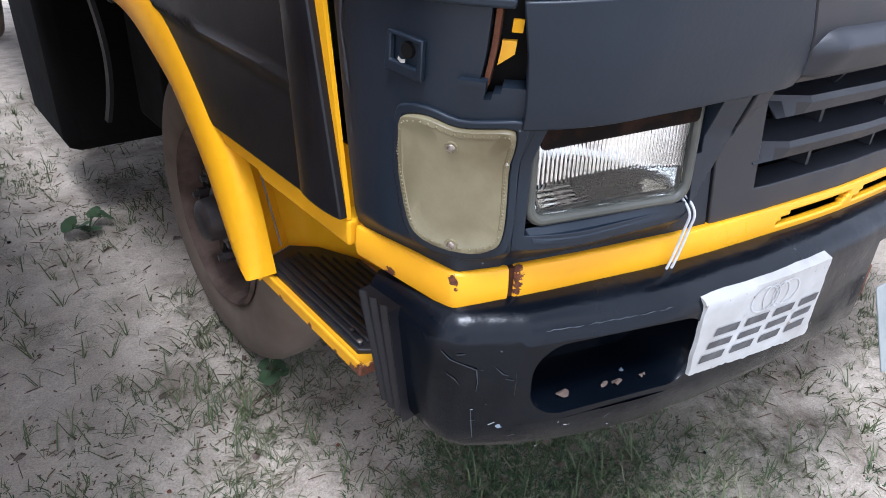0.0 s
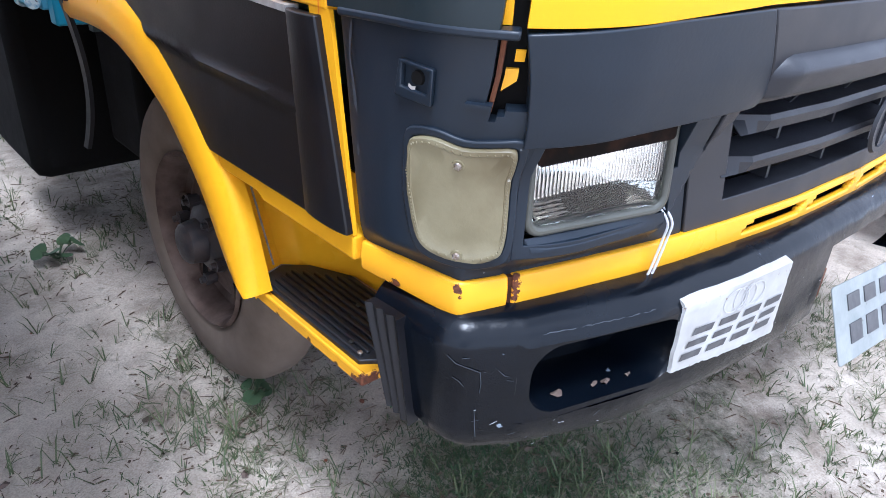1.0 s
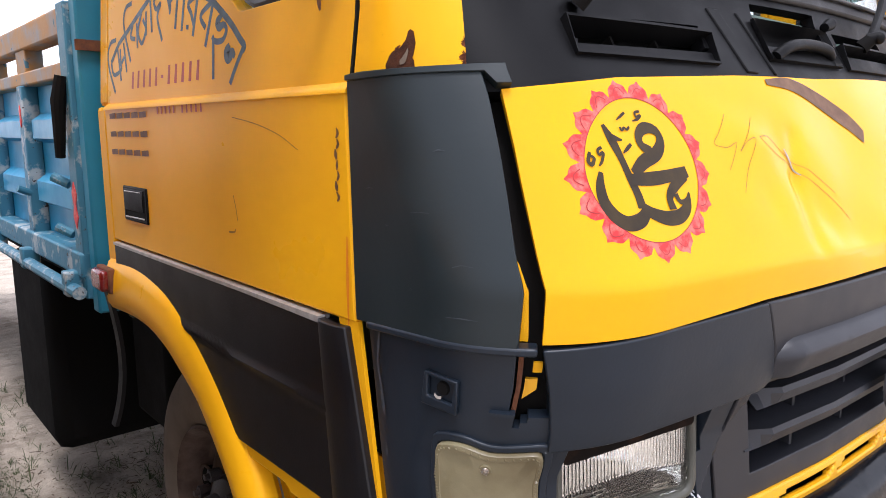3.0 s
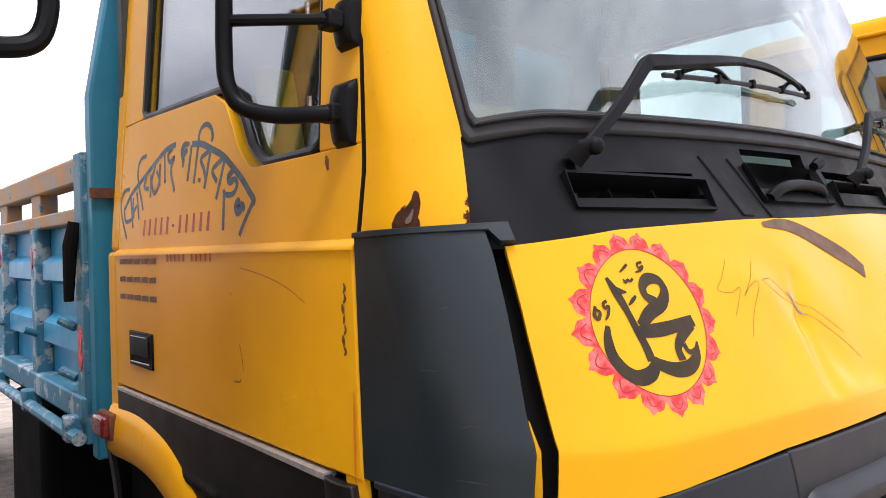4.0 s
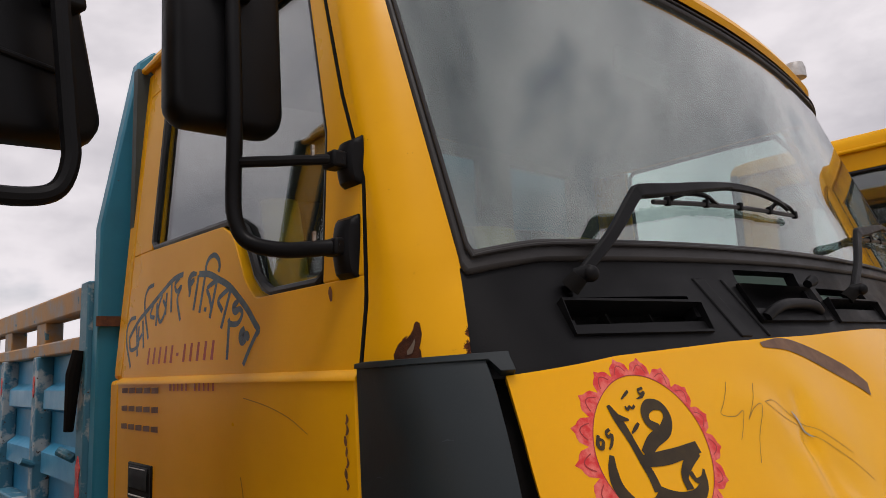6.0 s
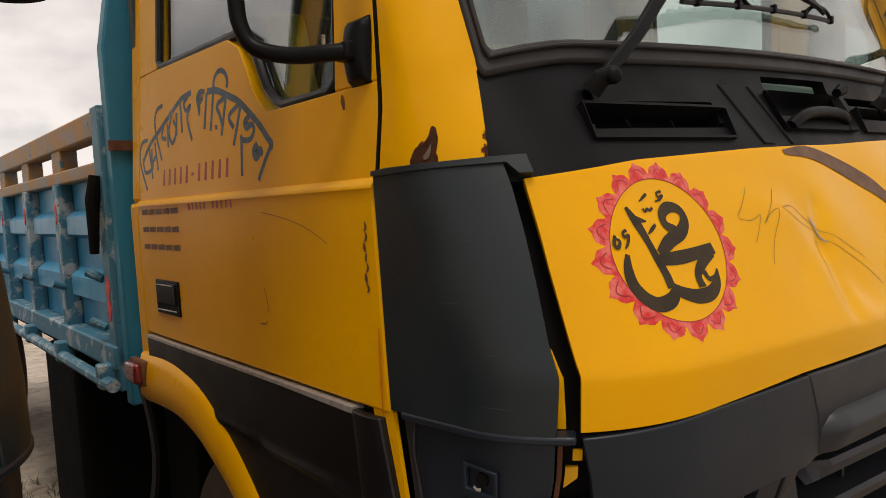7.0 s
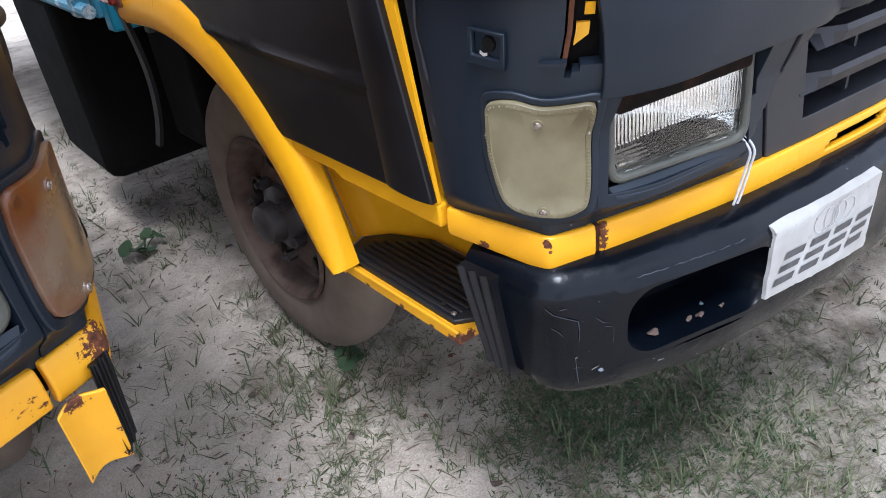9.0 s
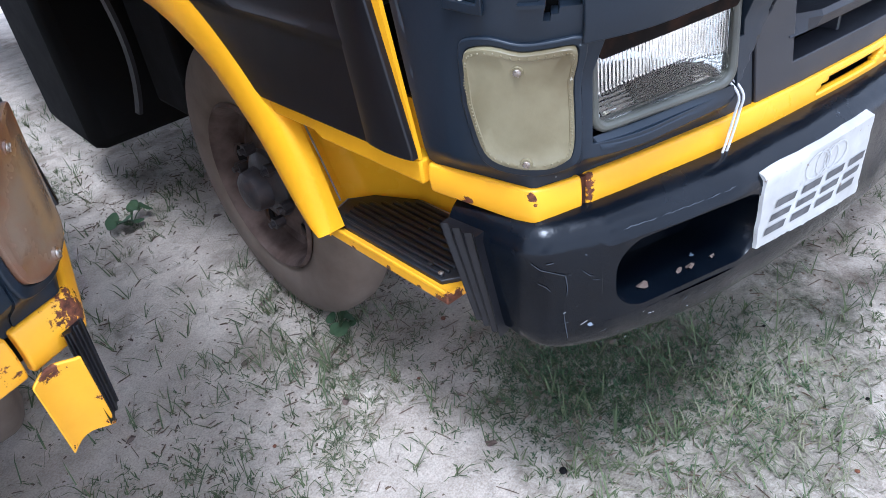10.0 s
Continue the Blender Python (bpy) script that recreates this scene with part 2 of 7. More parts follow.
M_WHITE = material("white_plate", (0.47, 0.47, 0.455), 0.5, vary=(0.33, 0.315, 0.29), scale=9.0, bump=0.12, bump_scale=40, dust=((0.20, 0.17, 0.14), 0.60),
                   specks=(0.25, 0.2, 0.16), speck_scale=75, speck_cut=0.69)
M_GREYSCUFF = material("grey_scuff", (0.045, 0.052, 0.064), 0.7, vary=(0.02, 0.024, 0.03), scale=60.0)
M_GREY = material("grey_print", (0.035, 0.035, 0.04), 0.5, vary=(0.1, 0.1, 0.1), scale=60.0)
M_PALEGREY = material("pale_print", (0.42, 0.42, 0.42), 0.5, vary=(0.55, 0.55, 0.54), scale=60.0)
M_NUMPLATE = material("number_plate", (0.27, 0.285, 0.275), 0.45, vary=(0.20, 0.22, 0.21), scale=16.0, bump=0.1, bump_scale=60,
                      specks=(0.12, 0.14, 0.12), speck_scale=50, speck_cut=0.7)
M_CHROME = material("reflector", (0.88, 0.90, 0.92), 0.06, 1.0, vary=(0.70, 0.68, 0.62), scale=22.0, rough_vary=0.04)
M_BEZEL = material("lamp_bezel", (0.075, 0.075, 0.060), 0.5, vary=(0.055, 0.056, 0.046), scale=14.0, bump=0.1, bump_scale=120)
M_HOUSING = material("lamp_housing", (0.006, 0.004, 0.003), 0.8, vary=(0.030, 0.015, 0.009), scale=22.0, spread=(0.50, 0.68), spec=0.1)
M_SCREW = material("screw_steel", (0.45, 0.42, 0.38), 0.45, 0.9, vary=(0.2, 0.14, 0.1), scale=150.0)
M_RED = material("red_lens", (0.20, 0.012, 0.012), 0.25, coat=0.4, vary=(0.13, 0.01, 0.01), scale=30.0)
M_WIRE = material("white_wire", (0.6, 0.61, 0.63), 0.5, vary=(0.45, 0.45, 0.47), scale=80.0)
M_RUST = material("rust", (0.09, 0.03, 0.015), 0.9, vary=(0.2, 0.075, 0.03), scale=45.0, bump=0.4, bump_scale=160)
# chassis black, also on sheets that stand in for dark depth behind openings
M_UNDER = material("chassis_and_depth_black", (0.004, 0.0038, 0.0036), 0.85, vary=(0.008, 0.007, 0.0065), scale=8.0, bump=0.2, bump_scale=60, spec=0.15)
M_INTERIOR = material("cab_lining", (0.046, 0.060, 0.058), 0.75, vary=(0.033, 0.044, 0.042), scale=6.0)
M_DASH = material("dashboard", (0.085, 0.125, 0.110), 0.5, vary=(0.12, 0.16, 0.145), scale=8.0)
M_SEATBLACK = material("seat_vinyl_black", (0.02, 0.02, 0.022), 0.45, vary=(0.03, 0.03, 0.03), scale=20.0, bump=0.1, bump_scale=100)
M_SEATYEL = material("seat_vinyl_yellow", (0.42, 0.33, 0.02), 0.5, vary=(0.34, 0.26, 0.02), scale=20.0, bump=0.1, bump_scale=100)
M_ALU = material("pale_metal", (0.55, 0.55, 0.54), 0.45, 0.6, vary=(0.4, 0.38, 0.36), scale=50.0)
M_LEAF = material("dry_leaf", (0.07, 0.042, 0.03), 0.8, vary=(0.13, 0.095, 0.075), scale=120.0)
M_GLASS = glass("window_glass", (0.88, 0.98, 0.94), see=0.98, dust=0.032, mirror=0.16)
M_SIDEGLASS = glass("door_glass", (0.90, 0.95, 0.95), see=0.95, mirror=0.13)
M_LAMPGLASS = bpy.data.materials.new("headlamp_glass")
M_LAMPGLASS.use_nodes = True
lamp_bsdf = M_LAMPGLASS.node_tree.nodes["Principled BSDF"]
lamp_bsdf.inputs["Base Color"].default_value = (0.97, 0.99, 0.98, 1)
lamp_bsdf.inputs["Roughness"].default_value, lamp_bsdf.inputs["IOR"].default_value = 0.03, 1.45
lamp_bsdf.inputs["Transmission Weight"].default_value = 1.0
M_BROWNLENS = material("browned_lens", (0.17, 0.125, 0.085), 0.3, coat=0.2, vary=(0.13, 0.040, 0.012), scale=7.0, spread=(0.40, 0.60), dust=((0.05, 0.022, 0.012), 0.58), bump=0.08, bump_scale=260)
M_STRIPRUSTY = material("rusty_strip_paint", YEL, 0.45, vary=(0.74, 0.34, 0.006), scale=6.0, bump=0.1, bump_scale=50,
                        rust=[(-0.437, 0.0, 0.82, 0.05), (-0.455, -0.03, 0.80, 0.04), (-0.525, -0.05, 0.80, 0.045), (-0.49, -0.05, 0.785, 0.03), (-0.60, -0.08, 0.82, 0.03), (-0.64, -0.09, 0.80, 0.03)])
M_SIGNAL = material("signal_lens", (0.205, 0.180, 0.103), 0.34, coat=0.08, vary=(0.120, 0.094, 0.046), scale=7.0, spread=(0.40, 0.72), bump=0.08, bump_scale=260,
                    specks=(0.42, 0.40, 0.34), speck_scale=50, speck_cut=0.74)

M_BRACKET = material("rusty_bracket_paint", YEL, 0.5, vary=YEL2, scale=9.0, bump=0.1, bump_scale=60,
                     rust=[(-0.515, -0.01, 0.66, 0.014), (-0.475, -0.01, 0.668, 0.016), (-0.52, -0.03, 0.72, 0.014), (-0.472, -0.02, 0.72, 0.012), (-0.50, -0.03, 0.785, 0.022)])
M_REDLINE = material("dark_red_line", (0.36, 0.02, 0.02), 0.5, vary=(0.28, 0.02, 0.02), scale=60.0)
M_ORANGE = material("orange_undercoat", (0.62, 0.13, 0.006), 0.5, vary=(0.7, 0.25, 0.006), scale=30.0)
M_RUSTDARK = material("dark_rust", (0.030, 0.011, 0.006), 0.9, vary=(0.075, 0.026, 0.012), scale=70.0, bump=0.4, bump_scale=200, spec=0.2)


# ---- mesh helpers ----
def part(name, bm, mat, parent=None, label="", bevel=0.0, sharp=35.0):
    """Links a bmesh as one mesh object under a thing or a part."""
    me = bpy.data.meshes.new(name)
    bmesh.ops.recalc_face_normals(bm, faces=bm.faces)
    bm.to_mesh(me)
    bm.free()
    me.materials.append(mat)
    me.shade_smooth()
    me.set_sharp_from_angle(angle=radians(sharp))
    ob = new(name, me)
    if parent is not None:
        ob.parent = parent
    if label:
        ob["label"] = label
    if bevel:
        mod = ob.modifiers.new("edge", "BEVEL")
        mod.width, mod.segments, mod.limit_method, mod.angle_limit = bevel, 2, "ANGLE", radians(40)
    return ob


def thing(name, at=(0, 0, 0), **tags):
    ob = new(name)
    ob.location = at
    ob.empty_display_size = 0.2
    return tagged(ob, **tags)


def lerp(a, b, t):
    return a + (b - a) * t


def table(zs, vs):
    return lambda z: float(np.interp(z, zs, vs))


def sheet(fn, nu, nv, th, hole=None, bm=None):
    """A closed slab: fn(u, v, depth) gives its points, hole(u, v) says where it is open."""
    bm = bm or bmesh.new()
    rows = [[[bm.verts.new(fn(i / nu, j / nv, d)) for j in range(nv + 1)] for i in range(nu + 1)] for d in (0.0, th)]
    solid = [[not (hole and hole((i + 0.5) / nu, (j + 0.5) / nv)) for j in range(nv)] for i in range(nu)]

    def is_solid(i, j):
        return 0 <= i < nu and 0 <= j < nv and solid[i][j]

    a, b = rows
    for i in range(nu):
        for j in range(nv):
            if not solid[i][j]:
                continue
            bm.faces.new((a[i][j], a[i + 1][j], a[i + 1][j + 1], a[i][j + 1]))
            bm.faces.new((b[i][j], b[i][j + 1], b[i + 1][j + 1], b[i + 1][j]))
            for (di, dj), (p, q) in {(-1, 0): ((i, j), (i, j + 1)), (1, 0): ((i + 1, j), (i + 1, j + 1)),
                                     (0, -1): ((i, j), (i + 1, j)), (0, 1): ((i, j + 1), (i + 1, j + 1))}.items():
                if not is_solid(i + di, j + dj):
                    bm.faces.new((a[p[0]][p[1]], a[q[0]][q[1]], b[q[0]][q[1]], b[p[0]][p[1]]))
    loose = [v for v in bm.verts if not v.link_faces]
    bmesh.ops.delete(bm, geom=loose, context="VERTS")
    return bm


def box(lo, hi, bm=None, m=None):
    bm = bm or bmesh.new()
    c = [(lo[k] + hi[k]) / 2 for k in range(3)]
    s = [abs(hi[k] - lo[k]) for k in range(3)]
    mm = Matrix.Translation(c) @ Matrix.Diagonal((*s, 1))
    bmesh.ops.create_cube(bm, size=1, matrix=(m @ mm) if m else mm)
    return bm


def tube(points, r, bm=None, n=10, closed=False, cap=True):
    """A round bar along points; r is one radius or one for each point."""
    bm = bm or bmesh.new()
    pts = [Vector(p) for p in points]
    rs = r if isinstance(r, (list, tuple)) else [r] * len(pts)
    rings, up = [], None
    k = len(pts)
    for i, p in enumerate(pts):
        a = pts[(i - 1) % k] if closed or i else p
        b = pts[(i + 1) % k] if closed or i < k - 1 else p
        d = (b - a).normalized()
        if up is None:
            up = d.orthogonal().normalized()
        up = (up - d * up.dot(d)).normalized()
        side = d.cross(up)
        rings.append([bm.verts.new(p + (up * math.cos(2 * math.pi * j / n) + side * math.sin(2 * math.pi * j / n)) * rs[i]) for j in range(n)])
    for i in range(k if closed else k - 1):
        a, b = rings[i], rings[(i + 1) % k]
        for j in range(n):
            bm.faces.new((a[j], a[(j + 1) % n], b[(j + 1) % n], b[j]))
    if cap and not closed:
        bm.faces.new(rings[0])
        bm.faces.new(rings[-1])
    return bm


def smooth_line(points, n=8):
    """A Catmull-Rom line through points."""
    p = [Vector(q) for q in points]
    p = [p[0] * 2 - p[1], *p, p[-1] * 2 - p[-2]]
    out = []
    for i in range(1, len(p) - 2):
        for k in range(n):
            t = k / n
            out.append(0.5 * (2 * p[i] + (p[i + 1] - p[i - 1]) * t + (2 * p[i - 1] - 5 * p[i] + 4 * p[i + 1] - p[i + 2]) * t * t
                              + (3 * p[i] - p[i - 1] - 3 * p[i + 1] + p[i + 2]) * t ** 3))
    return out + [p[-2]]


def lathe(profile, axis_at, axis="x", n=48, bm=None, caps=True):
    """Turns (along, radius) pairs round an axis through axis_at."""
    bm = bm or bmesh.new()
    rings = []
    for a, r in profile:
        ring = []
        for j in range(n):
            w = 2 * math.pi * j / n
            c, s = r * math.cos(w), r * math.sin(w)
            v = {"x": (a, c, s), "y": (c, a, s), "z": (c, s, a)}[axis]
            ring.append(bm.verts.new(Vector(axis_at) + Vector(v)))
        rings.append(ring)
    for a, b in zip(rings, rings[1:]):
        for j in range(n):
            bm.faces.new((a[j], a[(j + 1) % n], b[(j + 1) % n], b[j]))
    for ring in (rings[0], rings[-1]) if caps else ():
        if (ring[0].co - ring[n // 2].co).length > 1e-4:
            bm.faces.new(ring)
    return bm


def rounded(w, h, r, n=5):
    """The outline of a rounded rectangle, counter-clockwise."""
    out = []
    for cx, cy, a0 in ((w / 2 - r, h / 2 - r, 0), (-w / 2 + r, h / 2 - r, 90), (-w / 2 + r, -h / 2 + r, 180), (w / 2 - r, -h / 2 + r, 270)):
        for k in range(n + 1):
            a = radians(a0 + 90 * k / n)
            out.append((cx + r * math.cos(a), cy + r * math.sin(a)))
    return out


def plate(outline, put, th, bm=None):
    """A flat piece with the outline (a, b), set by put(a, b, depth)."""
    bm = bm or bmesh.new()
    a = [bm.verts.new(put(x, y, 0.0)) for x, y in outline]
    b = [bm.verts.new(put(x, y, th)) for x, y in outline]
    bm.faces.new(a)
    bm.faces.new(b[::-1])
    k = len(a)
    for i in range(k):
        bm.faces.new((a[i], a[(i + 1) % k], b[(i + 1) % k], b[i]))
    return bm


def ring_plate(outer, inner, put, th, bm=None):
    """A frame between two outlines with the same number of points."""
    bm = bm or bmesh.new()
    loops = [[bm.verts.new(put(x, y, d)) for x, y in o] for d in (0.0, th) for o in (outer, inner)]
    o0, i0, o1, i1 = loops
    k = len(o0)
    for i in range(k):
        j = (i + 1) % k
        for a, b in ((o0, i0), (i0, i1), (i1, o1), (o1, o0)):
            bm.faces.new((a[i], a[j], b[j], b[i]))
    return bm


def ribbon(lines, put, bm=None, lift=0.0012):
    """Painted strokes: lines of (a, b, width), laid on a surface by put(a, b, lift)."""
    bm = bm or bmesh.new()
    for line in lines:
        pts = [Vector((p[0], p[1])) for p in line]
        left, right = [], []
        for i, p in enumerate(pts):
            d = pts[min(i + 1, len(pts) - 1)] - pts[max(i - 1, 0)]
            if d.length < 1e-9:
                d = Vector((1, 0))
            nrm = Vector((-d.y, d.x)).normalized() * line[i][2] / 2
            left.append(bm.verts.new(put(*(p + nrm), lift)))
            right.append(bm.verts.new(put(*(p - nrm), lift)))
        for i in range(len(pts) - 1):
            bm.faces.new((left[i], left[i + 1], right[i + 1], right[i]))
    return bm


def stroke(points, width, n=5):
    """A smooth stroke; points (a, b) or (a, b, width factor)."""
    line = smooth_line([(p[0], p[1], (p[2] if len(p) > 2 else 1.0) * width) for p in points], n)
    return [tuple(p) for p in line]


# ---- the shape of the cab ----
XC, RX, CROWN = 1.017, 0.185, 0.985  # cab centre, corner width, crown of the front's curve
front_y = table([0.40, 0.95, 1.018, 1.07, 1.13, 1.185, 1.225, 1.334, 1.41, 1.437, 1.54, 2.18, 2.24],
                [-0.36, -0.36, -0.388, -0.40, -0.406, -0.405, -0.385, -0.334, -0.295, -0.28, -0.222, -0.007, 0.03])
corner_r = table([1.42, 1.55, 2.3], [0.16, 0.085, 0.085])
door_y = table([0.40, 0.83, 1.11, 1.42, 1.506, 1.676, 1.824, 2.2, 2.3], [-0.06, -0.058, -0.012, 0.0, -0.007, 0.011, 0.077, 0.209, 0.23])


def side_x(z):
    return 0.077 * max(0.0, z - 1.42)


def bow(d):
    return 0.02 * (d / 0.445) ** 2


FOOT = [(0.004, -0.02), (0.006, -0.06), (0.030, -0.155), (0.044, -0.211), (0.112, -0.236), (0.20, -0.2605), (0.354, -0.297), (0.51, -0.322), (0.70, -0.345), (0.95, -0.357)]


def to_foot(x, y, z):
    """Draws a point of the skin in to the line of the foot strip towards the strip's height."""
    high = float(np.interp(x, [0.33, 0.42], [0.845, 1.02]))
    w = max(0.0, min(1.0, (high - z) / 0.032))
    if w <= 0:
        return x, y
    w = w * w * (3 - 2 * w)
    if x > 0.2:
        return x, lerp(y, float(np.interp(x, [p[0] for p in FOOT], [p[1] for p in FOOT])), w)
    cx, cy = 0.2, -0.02
    dx, dy = x - cx, y - cy
    best = None
    for (ax, ay), (bx, by) in zip(FOOT, FOOT[1:]):
        den = dx * (by - ay) - dy * (bx - ax)
        if abs(den) < 1e-9:
            continue
        s = ((ax - cx) * (by - ay) - (ay - cy) * (bx - ax)) / den
        k = ((ax - cx) * dy - (ay - cy) * dx) / den
        if s > 0 and -1e-6 <= k <= 1 + 1e-6:
            best = s if best is None else min(best, s)
    if best is None:
        return x, y
    return lerp(x, cx + dx * best, w), lerp(y, cy + dy * best, w)


def skin(q, z):
    """A point of the cab's front skin: q 0 to 1 along the side from the door, 1 to 2 round the corner, 2 to 4 across the front, then mirrored."""
    m = q > 3
    q = 6 - q if m else q
    x0, y0, ry = side_x(z), front_y(z), corner_r(z)
    ys = y0 + bow(CROWN) + ry
    if q <= 1:
        x, y = x0, lerp(door_y(z), ys, q)
    elif q <= 2:
        a = (q - 1) * math.pi / 2
        x = x0 + RX * (1 - math.cos(a))
        y = y0 + bow(CROWN - (x - x0)) + ry * (1 - math.sin(a))
    else:
        x = x0 + RX + (q - 2) * (XC - RX - x0)
        y = y0 + bow(CROWN - x + x0 * (3 - q))
    if z < 1.03:
        x, y = to_foot(x, y, z)
    return Vector((2 * XC - x if m else x, y, z))


def q_at(x, z=0.8):
    m = x > XC
    x = (2 * XC - x if m else x) - side_x(z)
    q = 1 + math.acos(min(1.0, max(-1.0, 1 - x / RX))) * 2 / math.pi if x <= RX else 2 + (x - RX) / (XC - RX - side_x(z))
    return 6 - q if m else q


def on_skin(q, z, off=0.0):
    e = 0.004
    p = skin(q, z)
    n = (skin(q + e, z) - skin(q - e, z)).cross(skin(q, z + e) - skin(q, z - e)).normalized()
    return p + n * off


def on_front(x, z, off=0.0):
    return on_skin(q_at(x, z), z, off)


def on_side(y, z, off=0.0):
    return Vector((side_x(z) - off, y, z))


def skin_sheet(q0, q1, z0, z1, off, th, nu, nv, hole=None):
    """A panel of the skin; its four borders may be numbers or functions."""
    def val(f, t):
        return f(t) if callable(f) else f

    def fn(u, v, d):
        za, zb = val(z0, u), val(z1, u)
        z = lerp(za, zb, v)
        qa, qb = val(q0, z), val(q1, z)
        return on_skin(lerp(qa, qb, u), z, off - d)
    return sheet(fn, nu, nv, th, hole)


def side_sheet(y0, y1, z0, z1, off, th, nu, nv, hole=None):
    def val(f, t):
        return f(t) if callable(f) else f

    def fn(u, v, d):
        ya, yb = val(y0, 0.5), val(y1, 0.5)
        y = lerp(ya, yb, u)
        z = lerp(val(z0, y), val(z1, y), v)
        if callable(y0) or callable(y1):
            y = lerp(val(y0, z), val(y1, z), u)
        return on_side(y, z, off - d)
    return sheet(fn, nu, nv, th, hole)


def mirrored(v):
    return Vector((2 * XC - v[0], v[1], v[2]))


def mirror_bm(bm):
    for v in bm.verts:
        v.co.x = 2 * XC - v.co.x
    return bm


# ---- the ground ----
def ground_height(x, y):
    p = Vector((x, y, 0))
    near = 1.0 / (1.0 + 0.02 * (x * x + y * y))
    return (noise.noise(p * 0.9) * 0.035 + noise.noise(p * 3.1) * 0.012 + noise.noise(p * 9.0) * 0.006) * near - 0.012


def build_ground():
    def axis(lo, hi, step, far):
        inner = list(np.arange(lo, hi + 1e-6, step))
        out, d, x = [], step * 1.6, hi
        while x < far:
            x += d
            d *= 1.45
            out.append(x)
        back, d, x = [], step * 1.6, lo
        while x > -far:
            x -= d
            d *= 1.45
            back.append(x)
        return back[::-1] + inner + out
    xs, ys = axis(-2.2, 2.6, 0.035, 1500), axis(-1.4, 3.6, 0.035, 1500)
    verts = [(x, y, ground_height(x, y)) for x in xs for y in ys]
    k = len(ys)
    faces = [(i * k + j, (i + 1) * k + j, (i + 1) * k + j + 1, i * k + j + 1) for i in range(len(xs) - 1) for j in range(k - 1)]
    me = bpy.data.meshes.new("ground")
    me.from_pydata(verts, [], faces)
    me.shade_smooth()
    m = bpy.data.materials.new("sandy_earth")
    m.use_nodes = True
    n, l = m.node_tree.nodes, m.node_tree.links
    b = n["Principled BSDF"]
    b.inputs["Roughness"].default_value = 0.95
    b.inputs["Specular IOR Level"].default_value = 0.2
    geo = n.new("ShaderNodeNewGeometry")

    def nz(scale, det=6, ro=0.6):
        t = n.new("ShaderNodeTexNoise")
        t.inputs["Scale"].default_value, t.inputs["Detail"].default_value, t.inputs["Roughness"].default_value = scale, det, ro
        l.new(geo.outputs["Position"], t.inputs["Vector"])
        return t.outputs["Fac"]

    def ramp(v, a, ca, c, cb):
        r = n.new("ShaderNodeValToRGB")
        r.color_ramp.elements[0].position, r.color_ramp.elements[0].color = a, (*ca, 1)
        r.color_ramp.elements[1].position, r.color_ramp.elements[1].color = c, (*cb, 1)
        l.new(v, r.inputs["Fac"])
        return r.outputs["Color"]

    def mix(fac, one, two, mode="MIX"):
        x = n.new("ShaderNodeMixRGB")
        x.blend_type = mode
        l.new(fac, x.inputs["Fac"])
        l.new(one, x.inputs["Color1"])
        l.new(two, x.inputs["Color2"])
        return x.outputs["Color"]
    sand = ramp(nz(7.0, 8, 0.65), 0.30, (0.45, 0.380, 0.308), 0.66, (0.73, 0.642, 0.54))
    soil = ramp(nz(26.0, 8, 0.7), 0.32, (0.17, 0.130, 0.098), 0.70, (0.42, 0.35, 0.28))
    # moss tones, reused for the shade-dark patch before the bumper
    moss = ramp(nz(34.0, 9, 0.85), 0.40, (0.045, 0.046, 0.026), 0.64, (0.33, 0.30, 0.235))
    c = mix(ramp(nz(2.3, 9, 0.78), 0.50, (0, 0, 0), 0.66, (1, 1, 1)), sand, soil)
    c = mix(ramp(nz(1.35, 9, 0.8), 0.56, (0, 0, 0), 0.66, (1, 1, 1)), c, moss)
    # ragged mossy patch before the bumper; its darkness also paints in the truck's shade
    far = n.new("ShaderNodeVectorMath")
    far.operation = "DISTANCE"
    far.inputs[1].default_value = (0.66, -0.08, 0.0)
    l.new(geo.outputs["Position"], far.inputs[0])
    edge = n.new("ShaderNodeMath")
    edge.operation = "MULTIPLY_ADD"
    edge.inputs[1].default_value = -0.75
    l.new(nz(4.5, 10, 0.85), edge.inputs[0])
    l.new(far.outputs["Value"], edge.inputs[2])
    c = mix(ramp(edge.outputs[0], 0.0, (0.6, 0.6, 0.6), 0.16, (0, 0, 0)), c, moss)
    grit = ramp(nz(210.0, 3, 0.6), 0.30, (0.62, 0.58, 0.54), 0.60, (1, 1, 1))
    fac = n.new("ShaderNodeValue")
    fac.outputs[0].default_value = 0.75
    c = mix(fac.outputs[0], c, grit, "MULTIPLY")
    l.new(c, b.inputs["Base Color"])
    bp = n.new("ShaderNodeBump")
    bp.inputs["Strength"].default_value, bp.inputs["Distance"].default_value = 0.9, 0.014
    l.new(nz(60.0, 8, 0.75), bp.inputs["Height"])
    l.new(bp.outputs["Normal"], b.inputs["Normal"])
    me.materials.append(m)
    tagged(new("ground", me), "pale sandy earth with patches of thin moss and trodden grass, toned darker for shade before the bumper", "ground", kind="structure")


build_ground()

# ---- the yellow truck ----
truck = thing("truck", (XC, 1.0, 0.0), label="yellow cab truck with slate panels and blue cargo bed on sand", category="truck")
TRUCK_BACK = Matrix.Translation((-XC, -1.0, 0.0))


